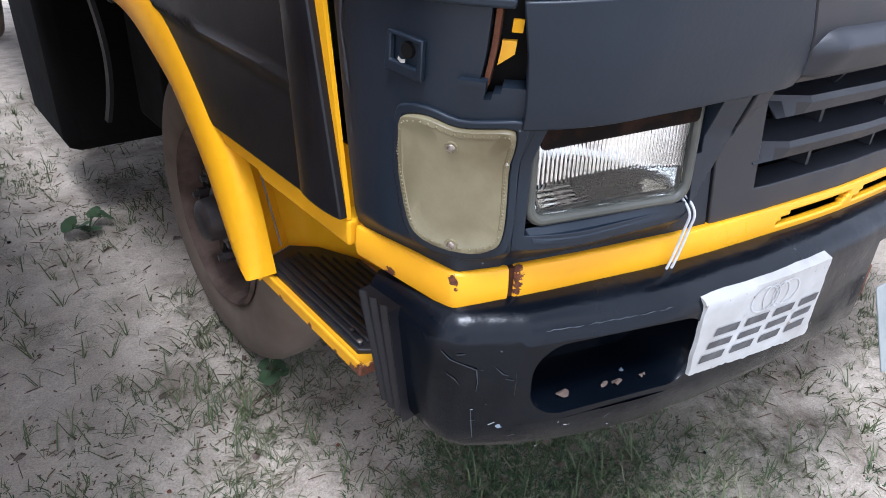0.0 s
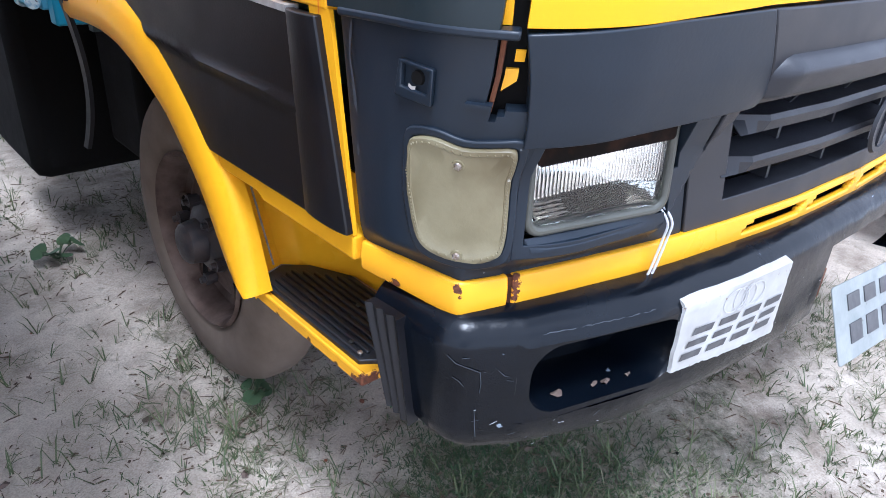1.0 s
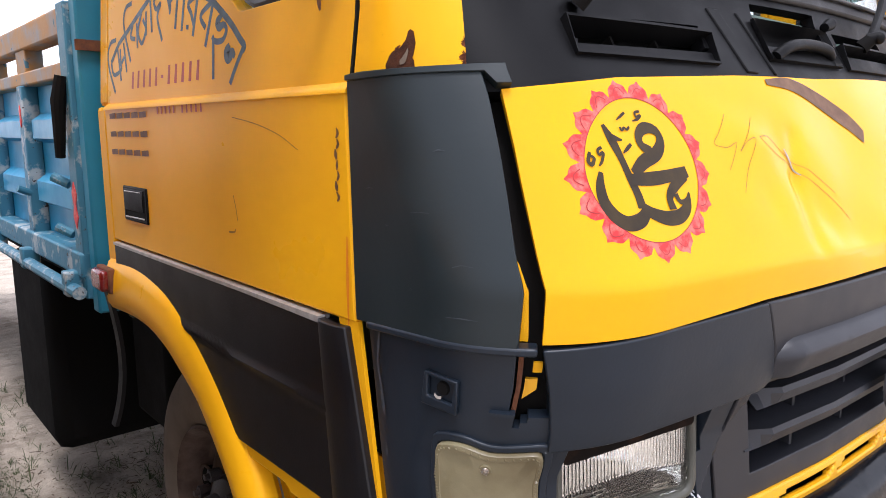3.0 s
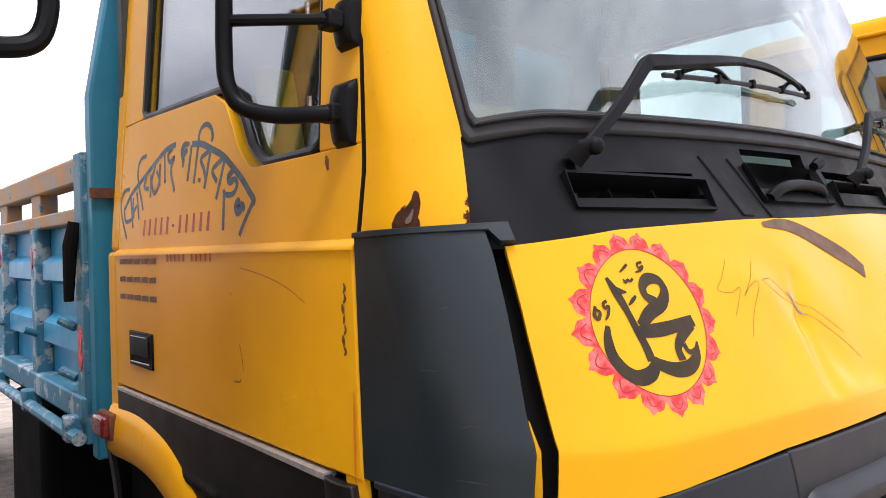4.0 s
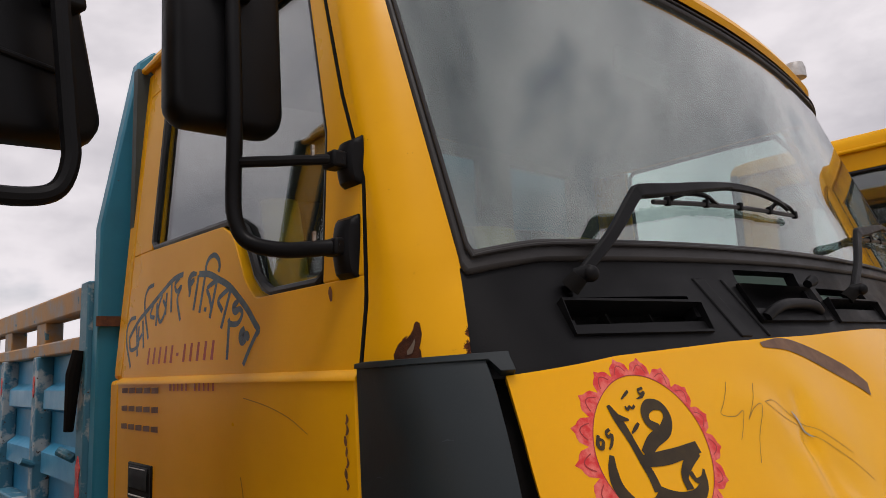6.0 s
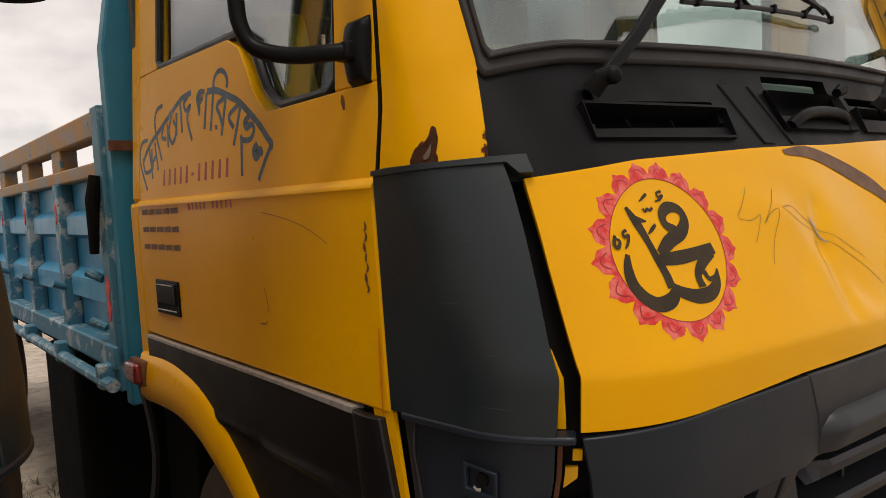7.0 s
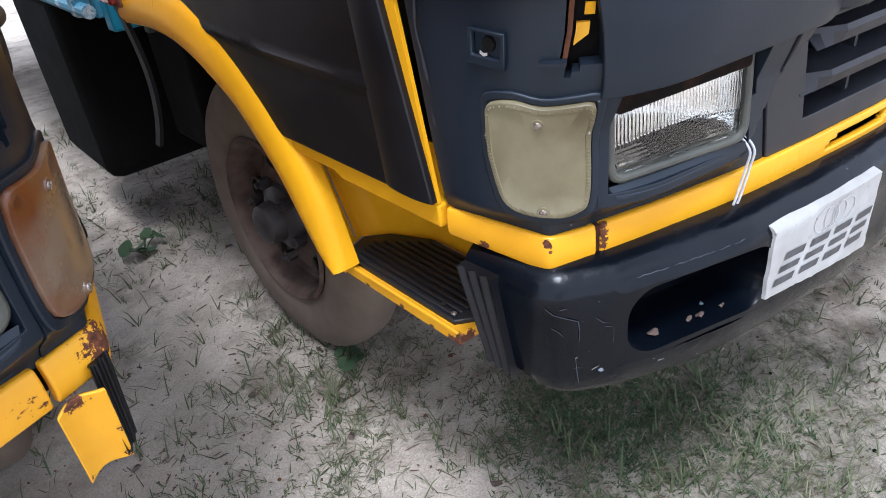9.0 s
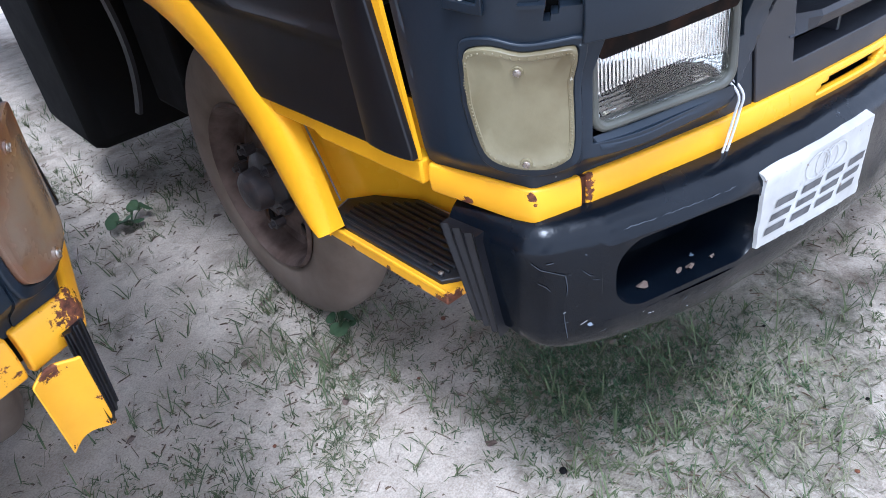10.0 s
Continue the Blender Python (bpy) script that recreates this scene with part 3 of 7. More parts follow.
def tp(name, bm, mat, parent=None, label="", bevel=0.0, sharp=35.0):
    """A part of the truck, built in the place's own metres."""
    if parent is None:
        bmesh.ops.transform(bm, matrix=TRUCK_BACK, verts=bm.verts)
        return part(name, bm, mat, truck, label, bevel, sharp)
    bmesh.ops.transform(bm, matrix=TRUCK_BACK, verts=bm.verts)
    return part(name, bm, mat, parent, label, bevel, sharp)


def pair_of(name, make, mat, parent=None, label="", bevel=0.0):
    """The same part on both sides of the cab."""
    a = tp(name, make(), mat, parent, label, bevel)
    tp(name, mirror_bm(make()), mat, parent, label, bevel)
    return a


# front strip, in three lengths, with air slots
def bend(a, b, c, r=0.016, n=6):
    """A bent line a, b, c with its corner b rounded by r."""
    a, b, c = (Vector((*p, 0)) for p in (a, b, c))
    p, q = b + (a - b).normalized() * r, b + (c - b).normalized() * r
    arc = [p.lerp(b, k / n).lerp(b.lerp(q, k / n), k / n) for k in range(n + 1)]
    return [a, a.lerp(p, 0.5), *arc, q.lerp(c, 0.5), c]


class Plan:
    """A line in plan that can be walked by its share of length, with an outward side."""

    def __init__(self, pts):
        self.p = [Vector((p[0], p[1], 0)) for p in pts]
        self.s = [0.0]
        for a, b in zip(self.p, self.p[1:]):
            self.s.append(self.s[-1] + (b - a).length)

    def flat(self, t):
        d = t * self.s[-1]
        i = max(0, min(len(self.p) - 2, int(np.searchsorted(self.s, d, side="right")) - 1))
        return self.p[i].lerp(self.p[i + 1], (d - self.s[i]) / (self.s[i + 1] - self.s[i]))

    def at(self, t, z, off=0.0):
        e = 0.012
        d = self.flat(min(1, t + e)) - self.flat(max(0, t - e))
        n = Vector((d.y, -d.x, 0)).normalized()
        p = self.flat(t) + n * off
        return Vector((p.x, p.y, z))

    def where(self, x):
        lo, hi = 0.0, 1.0
        for _ in range(40):
            m = (lo + hi) / 2
            lo, hi = (m, hi) if self.flat(m).x < x else (lo, m)
        return (lo + hi) / 2


half = bend((0.006, -0.06), (0.044, -0.211), (0.112, -0.236), 0.007)[:-1] + smooth_line([(*p, 0) for p in FOOT[4:]], 5)
strip_plan = Plan(half + [Vector((2 * XC - p.x, p.y, 0)) for p in half[-2::-1]])
JOINT = strip_plan.where(0.1085)
SLOTS = [(0.562, 0.722), (0.756, 0.916), (0.950, 1.084), (1.118, 1.278), (1.312, 1.472)]


def strip_sheet(t0, t1, nu, nv, hole=None):
    def fn(u, v, d):
        t = lerp(t0, t1, u)
        rise = max(0.0, 1 - min(t, 1 - t) / 0.07)
        return strip_plan.at(t, lerp(0.755 + 0.020 * rise, 0.809 + 0.009 * rise, v), 0.004 + 0.004 * math.sin(math.pi * v) ** 0.7 - d)
    return sheet(fn, nu, nv, 0.014, hole)


def strip_hole(u, v):
    x = strip_plan.flat(lerp(JOINT + 0.0014, 1 - JOINT - 0.0014, u)).x
    return 0.48 < v < 0.80 and any(a + (v - 0.64) * 0.10 < x < b + (v - 0.64) * 0.10 for a, b in SLOTS)


tp("front_strip", strip_sheet(JOINT + 0.0014, 1 - JOINT - 0.0014, 190, 9, strip_hole), M_STRIP, label="yellow steel front strip with air slots", bevel=0.003)
pair_of("strip_corner", lambda: strip_sheet(0.0, JOINT - 0.0014, 40, 7), M_STRIP, label="yellow corner strip with rust spots", bevel=0.003)
# black sheet in place of the dark depth behind the slots
tp("strip_backing", skin_sheet(1.3, 4.7, 0.74, 0.82, -0.05, 0.02, 40, 2), M_UNDER)
tp("strip_joint", sheet(lambda u, v, d: strip_plan.at(JOINT + lerp(-0.002, 0.002, u), lerp(0.758, 0.8075, v), 0.0035 - d), 2, 2, 0.02), M_RUSTDARK, label="rusty joint plate")

# lower corner claddings and headlamp surrounds
HL_X0, HL_X1, HL_Z0, HL_Z1 = 0.098, 0.330, 0.866, 1.02


def corner_clad():
    def notch(u, v):
        q, z = lerp(0.06, q_at(0.086), u), lerp(0.806, 1.114, v)
        return (q > 1.405 + 0.006 * math.sin(z * 190) and z > 1.040) or (q > 1.425 and z > 1.018 + 0.28 * (q - 1.425))
    return skin_sheet(0.06, q_at(0.086), lambda u: 0.806 + 0.016 * max(0, 1 - 2 * u), 1.114, -0.002, 0.02, 60, 44, notch)


pair_of("corner_cladding", corner_clad, M_SLATE, label="dark slate corner panel with scuffs")


def grille_seam(z):
    return q_at(lerp(0.410, 0.370, (z - 0.803) / 0.215))


def lamp_surround():
    q0 = q_at(0.0865)

    def hole(u, v):
        z = lerp(0.803, 1.02, v)
        p = skin(lerp(q0, grille_seam(z), u), 0.9)
        return HL_X0 < p.x < HL_X1 and z > HL_Z0
    return skin_sheet(q0, lambda z: grille_seam(z) - 0.004, 0.803, 1.02, -0.004, 0.035, 40, 22, hole)


pair_of("lamp_surround", lamp_surround, M_SLATE, label="dark slate headlamp surround", bevel=0.003)


# signal lamps
def signal_lamp(flip):
    fix = mirror_bm if flip else (lambda b: b)
    LINE = [(1.150, 0.982), (1.172, 0.994), (1.263, 0.997), (1.376, 0.990), (1.477, 0.992), (1.553, 0.994), (1.585, 0.986), (1.601, 0.955),
            (1.608, 0.892), (1.600, 0.862), (1.574, 0.850), (1.495, 0.842), (1.375, 0.844), (1.283, 0.853), (1.232, 0.873), (1.188, 0.926)]
    mq, mz = sum(p[0] for p in LINE) / len(LINE), sum(p[1] for p in LINE) / len(LINE)
    wrapped = smooth_line([(*LINE[-1], 0), *((*p, 0) for p in LINE), (*LINE[0], 0), (*LINE[1], 0)], 3)[3:-6]

    def outline(grow):
        return [(p.x + (p.x - mq) * grow / 0.065, p.y + (p.y - mz) * grow / 0.075) for p in wrapped]

    def put(o):
        return lambda a, b, d: on_skin(a, b, o - d)
    bm = bmesh.new()
    out = outline(0.0)
    cq, cz = sum(p[0] for p in out) / len(out), sum(p[1] for p in out) / len(out)
    rings = []
    for s, o in ((1.0, -0.002), (1.0, 0.006), (0.985, 0.0080), (0.9, 0.0088), (0.885, 0.0078), (0.6, 0.0105), (0.3, 0.0115), (0.06, 0.012)):
        rings.append([bm.verts.new(on_skin(cq + (q - cq) * s, cz + (z - cz) * s, o)) for q, z in out])
    k = len(out)
    for a, b in zip(rings, rings[1:]):
        for i in range(k):
            bm.faces.new((a[i], a[(i + 1) % k], b[(i + 1) % k], b[i]))
    mid_v = bm.verts.new(on_skin(cq, cz, 0.012))
    for i in range(k):
        bm.faces.new((rings[-1][i], rings[-1][(i + 1) % k], mid_v))
    lamp = tp("signal_lamp", fix(bm), M_SIGNAL, label="yellowed plastic corner signal lamp lens", sharp=50)
    tp("lamp_rim", fix(ring_plate(outline(0.011), outline(0.0005), put(0.003), 0.012)), M_SLATE, lamp, bevel=0.002)
    teeth = bmesh.new()
    for i in range(k):
        (qa_, za_), (qb_, zb_) = out[i], out[(i + 1) % k]
        steps = max(1, int(((qb_ - qa_) ** 2 * 0.03 + (zb_ - za_) ** 2) ** 0.5 / 0.0042))
        for s in range(steps):
            q, z = lerp(qa_, qb_, s / steps), lerp(za_, zb_, s / steps)
            p = on_skin(cq + (q - cq) * 0.93, cz + (z - cz) * 0.93, 0.0084)
            bmesh.ops.create_icosphere(teeth, subdivisions=1, radius=0.0015, matrix=Matrix.Translation(p))
    tp("lens_knurl", fix(teeth), M_SIGNAL, lamp)
    for q, z in ((1.385, 0.9705), (1.42, 0.8515)):
        p = on_skin(q, z, 0.008)
        n = (on_skin(q, z, 1.0) - on_skin(q, z, 0.0)).normalized()
        r = n.to_track_quat("Z", "Y").to_matrix().to_4x4()
        b = bmesh.new()
        bmesh.ops.create_cone(b, cap_ends=True, segments=18, radius1=0.0085, radius2=0.007, depth=0.006, matrix=Matrix.Translation(p) @ r)
        boss = tp("screw_cup", fix(b), M_SIGNAL, lamp)
        b = bmesh.new()
        bmesh.ops.create_uvsphere(b, u_segments=14, v_segments=8, radius=0.0048, matrix=Matrix.Translation(p + n * 0.003) @ r @ Matrix.Diagonal((1, 1, 0.5, 1)))
        for w in (20, 110):
            box((-0.0042, -0.0006, 0.0018), (0.0042, 0.0006, 0.0030), b, Matrix.Translation(p + n * 0.003) @ r @ pose(0, 0, 0, 0, 0, w))
        tp("screw", fix(b), M_SCREW, lamp)
    return lamp


for flip in (False, True):
    signal_lamp(flip)


# headlamps
def headlamp(flip):
    fix = mirror_bm if flip else (lambda b: b)
    a, b = Vector((0.104, -0.247, 0.0)), Vector((0.326, -0.306, 0.0))
    along = (b - a).normalized()
    out = Vector((along.y, -along.x, 0)).normalized()
    w, h = (b - a).length, 0.148
    mid = (a + b) / 2 + Vector((0, 0, 0.870 + h / 2))

    def put(o):
        return lambda s, t, d: mid + along * s + Vector((0, 0, t)) + out * (o - d) + out * (t * -0.06)
    lamp = tp("headlamp", fix(ring_plate(rounded(w, h, 0.024), rounded(w - 0.022, h - 0.022, 0.016), put(0.008), 0.045)), M_BEZEL,
              label="rectangular headlamp with a dull grey-green bezel", bevel=0.004)

    def lens(u, v, d):
        s, t = (u - 0.5) * (w - 0.024), (v - 0.5) * (h - 0.024)
        low = v - 0.26 - 0.10 * math.sin(math.pi * u)
        rib = 0.0016 * abs(math.sin(u * math.pi * 40)) if low > 0 else 0.0013 * abs(math.sin(low * 60 + 2.2 * math.sin(u * 5)))
        dome = 0.008 * (1 - (2 * u - 1) ** 2) * (1 - (2 * v - 1) ** 2)
        return put(0.0)(s, t, d - rib - dome)
    g = tp("lens", fix(sheet(lens, 240, 60, 0.003)), M_LAMPGLASS, lamp, "ribbed clear glass", sharp=80)
    g.visible_shadow = False

    def bowl(u, v, d):
        s, t = (u - 0.5) * (w - 0.03), (v - 0.5) * (h - 0.03)
        depth = 0.075 * (1 - (2 * u - 1) ** 2) ** 0.5 * (1 - (2 * v - 1) ** 4) ** 0.5
        return put(-0.008)(s, t, d + depth)
    tp("reflector", fix(sheet(bowl, 28, 18, 0.002)), M_CHROME, lamp, "silvery reflector bowl", sharp=80)

    bulb = lathe([(-0.03, 0.001), (-0.028, 0.009), (-0.01, 0.011), (0.012, 0.008), (0.018, 0.001)], put(-0.05)(0, 0, 0), "y", 16)
    tp("bulb", fix(bulb), M_SCREW, lamp)
    tp("upper_lip", fix(plate(rounded(w - 0.02, 0.040, 0.006), lambda s, t, d: put(0.011)(s, t + h / 2 - 0.030 + 0.06 * s, d), 0.004)), M_HOUSING, lamp, "stained brown upper rim")

    def ledge(u, v, d):
        s = lerp(-0.5, 0.5, u) * (w - 0.004)
        a_ = put(0.004)(s, -h / 2 - 0.0005, 0.0)
        b_ = on_front(a_.x + 0.004, 0.856, -0.0025)
        return a_.lerp(b_, v) - Vector((0, 0, d))
    tp("lamp_ledge", fix(sheet(ledge, 24, 3, 0.004)), M_SLATE)
    return lamp


for flip in (False, True):
    headlamp(flip)

# apron, grille and nose panel
apron_l = lambda z: q_at(lerp(0.074, 0.054, (z - 0.995) / 0.125), z)
apron_x = lambda z: lerp(0.436, 0.373, (z - 1.01) / 0.129)


def apron():
    return skin_sheet(apron_l, lambda z: q_at(apron_x(z) - 0.002, z), lambda u: 0.996 + 0.016 * u, lambda u: 1.121 + 0.018 * u, 0.006, 0.03, 40, 8)


pair_of("apron_panel", apron, M_SLATE, label="dark slate panel above the headlamp", bevel=0.004)
tp("nose_panel", skin_sheet(lambda z: q_at(apron_x(z) + 0.002, z), lambda z: 6 - q_at(apron_x(z) + 0.002, z), 1.012, 1.139, 0.004, 0.03, 50, 6), M_GRILLE,
   label="dark grey plastic nose panel", bevel=0.003)


def nose_bar():
    def fn(u, v, d):
        x = lerp(0.418, 2 * XC - 0.418, u)
        end = min(u, 1 - u)
        k = min(1.0, end / 0.022) ** 0.5
        z = lerp(1.022, lerp(1.062, 1.080, k), v)
        return on_front(x, z, float(np.interp(v, [0, 0.10, 0.72, 0.80, 1.0], [0.004, 0.004 + 0.014 * k, 0.004 + 0.024 * k, 0.004 + 0.022 * k, 0.003])) - d)
    return sheet(fn, 80, 12, 0.03)


tp("nose_bar", nose_bar(), M_GRILLE, label="raised dark grey bar over the grille", bevel=0.003)


def grille_frame():
    def hole(u, v):
        z = lerp(0.803, 1.016, v)
        x = skin(lerp(grille_seam(z), 6 - grille_seam(z), u), 0.9).x
        return abs(x - XC) < XC - lerp(0.493, 0.456, v) and z > 0.848
    return skin_sheet(grille_seam, lambda z: 6 - grille_seam(z), 0.803, 1.016, -0.001, 0.05, 90, 24, hole)


grille = tp("grille", grille_frame(), M_GRILLE, label="dark plastic radiator grille", bevel=0.003)
# black sheet painting the dark void behind the slats
tp("grille_back", skin_sheet(q_at(0.40), 6 - q_at(0.40), 0.83, 1.02, -0.075, 0.01, 40, 3), M_UNDER, grille)
for z_slat, x_end in ((0.966, 0.484), (0.905, 0.464)):
    def slat(u, v, d, zs=z_slat, xe=x_end):
        x = lerp(xe, 2 * XC - xe, u)
        k = min(1.0, min(u, 1 - u) / 0.05)
        prof = [(-0.05, 0.016), (0.006 * k - 0.02 * (1 - k), 0.008), (0.010 * k - 0.02 * (1 - k), 0.0), (0.002, -0.018), (-0.05, -0.012)]
        i = min(3, int(v * 4))
        o, dz = (lerp(prof[i][c], prof[i + 1][c], v * 4 - i) for c in (0, 1))
        return on_front(x, zs + dz, o - d * 0.5)
    tp("slat", sheet(slat, 60, 4, 0.006), M_GRILLE, grille, sharp=20)
for x in (0.62, 0.80, 1.003, 1.183):
    tp("grille_strut", sheet(lambda u, v, d, xx=x: on_front(xx + u * 0.007, lerp(0.85, 1.01, v), -0.02 - d), 1, 4, 0.03), M_GRILLE, grille)
badge = lathe([(-0.008, 0.056), (-0.014, 0.053), (-0.014, 0.044), (-0.004, 0.041)], (0.905, -0.372, 0.912), "y", 40)
tp("badge", badge, M_GRILLE, grille, "plain round badge ring")
tp("badge_bar", box((0.899, -0.384, 0.872), (0.911, -0.372, 0.952)), M_GRILLE, grille)

# bonnet with its painted emblem, dents and smears
bon_l = lambda z: q_at(float(np.interp(z, [1.126, 1.2, 1.30, 1.401, 1.45], [0.053, 0.056, 0.064, 0.074, 0.078])), z)
bon_top = lambda x: float(np.interp(min(x, 2 * XC - x), [0.0, 0.074, 0.224, 0.471, 0.985], [1.398, 1.401, 1.418, 1.431, 1.447]))
bon_bot = lambda x: float(np.interp(min(x, 2 * XC - x), [0.0, 0.05, 0.37, 0.985], [1.124, 1.126, 1.143, 1.146]))
DENTS = [(0.52, 1.318, 0.05, 0.006), (0.565, 1.245, 0.045, 0.010), (0.44, 1.26, 0.03, 0.003), (0.72, 1.34, 0.10, 0.009), (0.66, 1.22, 0.06, 0.006)]


CREASES = [((0.560, 1.345), (0.535, 1.285), 0.014, 0.005), ((0.535, 1.285), (0.518, 1.205), 0.018, 0.006), ((0.40, 1.36), (0.47, 1.33), 0.03, -0.004), ((0.60, 1.21), (0.72, 1.19), 0.03, 0.005)]


def crease_at(x, z):
    out = 0.0
    for (ax, az), (bx, bz), w, k in CREASES:
        t = max(0.0, min(1.0, ((x - ax) * (bx - ax) + (z - az) * (bz - az)) / ((bx - ax) ** 2 + (bz - az) ** 2)))
        out -= k * math.exp(-((x - lerp(ax, bx, t)) ** 2 + (z - lerp(az, bz, t)) ** 2) / w ** 2)
    return out


def dent_at(x, z):
    return crease_at(x, z) + sum(-k * math.exp(-((x - cx) ** 2 + (z - cz) ** 2) / r ** 2) for cx, cz, r, k in DENTS)


def on_bonnet(x, z, lift=0.0):
    return on_front(x, z, 0.002 + dent_at(x, z) + lift)


def bonnet(u, v, d):
    x = lerp(0.06, 2 * XC - 0.06, u)
    z = lerp(bon_bot(x), bon_top(x), v)
    q = lerp(bon_l(z), 6 - bon_l(z), u)
    x = skin(q, z).x
    z = lerp(bon_bot(x), bon_top(x), v)
    return on_skin(q, z, 0.002 + dent_at(x, z) - d)


tp("bonnet", sheet(bonnet, 270, 46, 0.014), M_BONNET, label="yellow bonnet lid with dents, scratches and a painted round emblem", bevel=0.004)

# corner panels beside the bonnet
cp_r = lambda z: q_at(float(np.interp(z, [1.11, 1.215, 1.284, 1.383, 1.395, 1.43], [0.036, 0.042, 0.050, 0.060, 0.061, 0.062])), z)


def corner_panel():
    return skin_sheet(-0.02, cp_r, lambda u: 1.113 + 0.009 * u, 1.421, 0.010, 0.014, 44, 30)


pair_of("corner_panel", corner_panel, M_PANEL, label="dark slate wrap-round corner panel with fine scratches", bevel=0.003)


SCUFFS = [(0.35, 1.285, 0.16, 0.002), (0.62, 1.245, 0.05, -0.002), (1.05, 1.262, 0.10, 0.001), (1.18, 1.205, 0.09, 0.003), (1.12, 1.150, 0.14, 0.001), (1.25, 1.33, 0.05, 0.002), (0.8, 1.17, 0.05, 0.004)]
for q, z, w, dz in SCUFFS:
    tp("scratch", ribbon([[(q, z, 0.0007), (q + w * 0.5, z + dz, 0.0014), (q + w, z + dz * 0.4, 0.0007)]], lambda a, c, o: on_skin(a, c, 0.0105 + o * 0.4)), M_GREYSCUFF)


def corner_lip():
    return skin_sheet(-0.02, q_at(0.083, 1.41), lambda u: 1.403 if u > 0.955 else 1.4165, lambda u: 1.4225 + 0.003 * u, 0.0135, 0.018, 60, 3)


pair_of("corner_lip", corner_lip, M_PANEL, bevel=0.002)


def corner_foot():
    return skin_sheet(0.15, q_at(0.05, 1.12), lambda u: 1.106 + 0.009 * u, lambda u: 1.116 + 0.009 * u, 0.012, 0.024, 40, 2)


pair_of("corner_foot", corner_foot, M_SLATE, bevel=0.003)


# black sheet that stands for the dark depth in the bonnet gap
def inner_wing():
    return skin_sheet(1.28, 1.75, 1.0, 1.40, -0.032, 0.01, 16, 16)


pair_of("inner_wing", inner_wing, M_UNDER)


def inner_plate():
    bm = skin_sheet(1.405, 1.442, lambda u: 1.125, lambda u: 1.235 - 0.02 * u, -0.012, 0.008, 6, 8)
    return bm


pair_of("inner_bracket", inner_plate, M_YELLOW, label="yellow inner bracket showing in the gap")
pair_of("inner_tab", lambda: skin_sheet(1.445, 1.495, lambda u: 1.054 + 0.012 * u, 1.080, -0.014, 0.006, 5, 4), M_STEPPAINT)


pair_of("inner_strut", lambda: skin_sheet(1.412, 1.432, 1.03, 1.112, -0.012, 0.016, 4, 8), M_RUST, label="rusty inner flange")
pair_of("inner_tab", lambda: skin_sheet(1.472, 1.51, 1.088, 1.100, -0.014, 0.004, 3, 2), M_YELLOW)
tp("torn_strip", ribbon([stroke([(-0.049, 1.106, 0.4), (-0.046, 1.085, 0.9), (-0.044, 1.062, 0.5), (-0.050, 1.035, 0.8), (-0.055, 1.008, 1.2), (-0.058, 0.996, 0.3)], 0.0055),
                         stroke([(-0.06, 0.955, 0.4), (-0.061, 0.948, 1.0), (-0.061, 0.94, 0.3)], 0.005)], lambda a, c, o: on_side(a, c, o + 0.001)), M_GREYSCUFF, label="torn pale edge of filler")


def side_marker():
    q0, q1, z0, z1 = 1.00, 1.20, 1.036, 1.078

    def put(o):
        return lambda a, b, d: on_skin(a, b, o - d)
    outer = [(q0, z0), (q1, z0 - 0.004), (q1 - 0.02, z1 - 0.004), (q0 - 0.01, z1)]
    inner = [(q0 + 0.03, z0 + 0.012), (q1 - 0.03, z0 + 0.008), (q1 - 0.035, z1 - 0.008), (q0 + 0.015, z1 - 0.004)]
    return ring_plate(outer, inner, put(0.006), 0.007)


marker = tp("lamp_socket", side_marker(), M_SLATE, label="empty side lamp socket", bevel=0.0015)
b = bmesh.new()
p = on_skin(1.10, 1.060, -0.0005)
n_ = (on_skin(1.10, 1.06, 1.0) - on_skin(1.10, 1.06, 0.0)).normalized()
bmesh.ops.create_cone(b, cap_ends=True, segments=14, radius1=0.009, radius2=0.008, depth=0.004, matrix=Matrix.Translation(p) @ n_.to_track_quat("Z", "Y").to_matrix().to_4x4())
tp("screw_hole", b, M_UNDER, marker)
tp("torn_edge", ribbon([stroke([(1.07, 1.052), (1.09, 1.049), (1.11, 1.050)], 0.004)], lambda a, c, o: on_skin(a, c, o + 0.003)), M_PRIMER, marker)
tp("notch_edge", skin_sheet(1.33, 1.43, 1.040, 1.044, 0.006, 0.012, 6, 1), M_SLATE)

# cowl under the windscreen
cowl_l = lambda z: q_at(lerp(0.052, 0.072, (z - 1.425) / 0.11), z)
VENTS = [(0.185, 0.448, 1.452, 1.486), (0.893, 1.14, 1.466, 1.500), (2 * XC - 0.455, 2 * XC - 0.175, 1.452, 1.488)]


def cowl_hole(u, v):
    z = lerp(1.40, 1.537, v)
    x = skin(lerp(cowl_l(z), 6 - cowl_l(z), u), z).x
    return any(a < x < c and lo < z < hi for a, c, lo, hi in (*VENTS, (0.612, 0.838, 1.468, 1.520)))


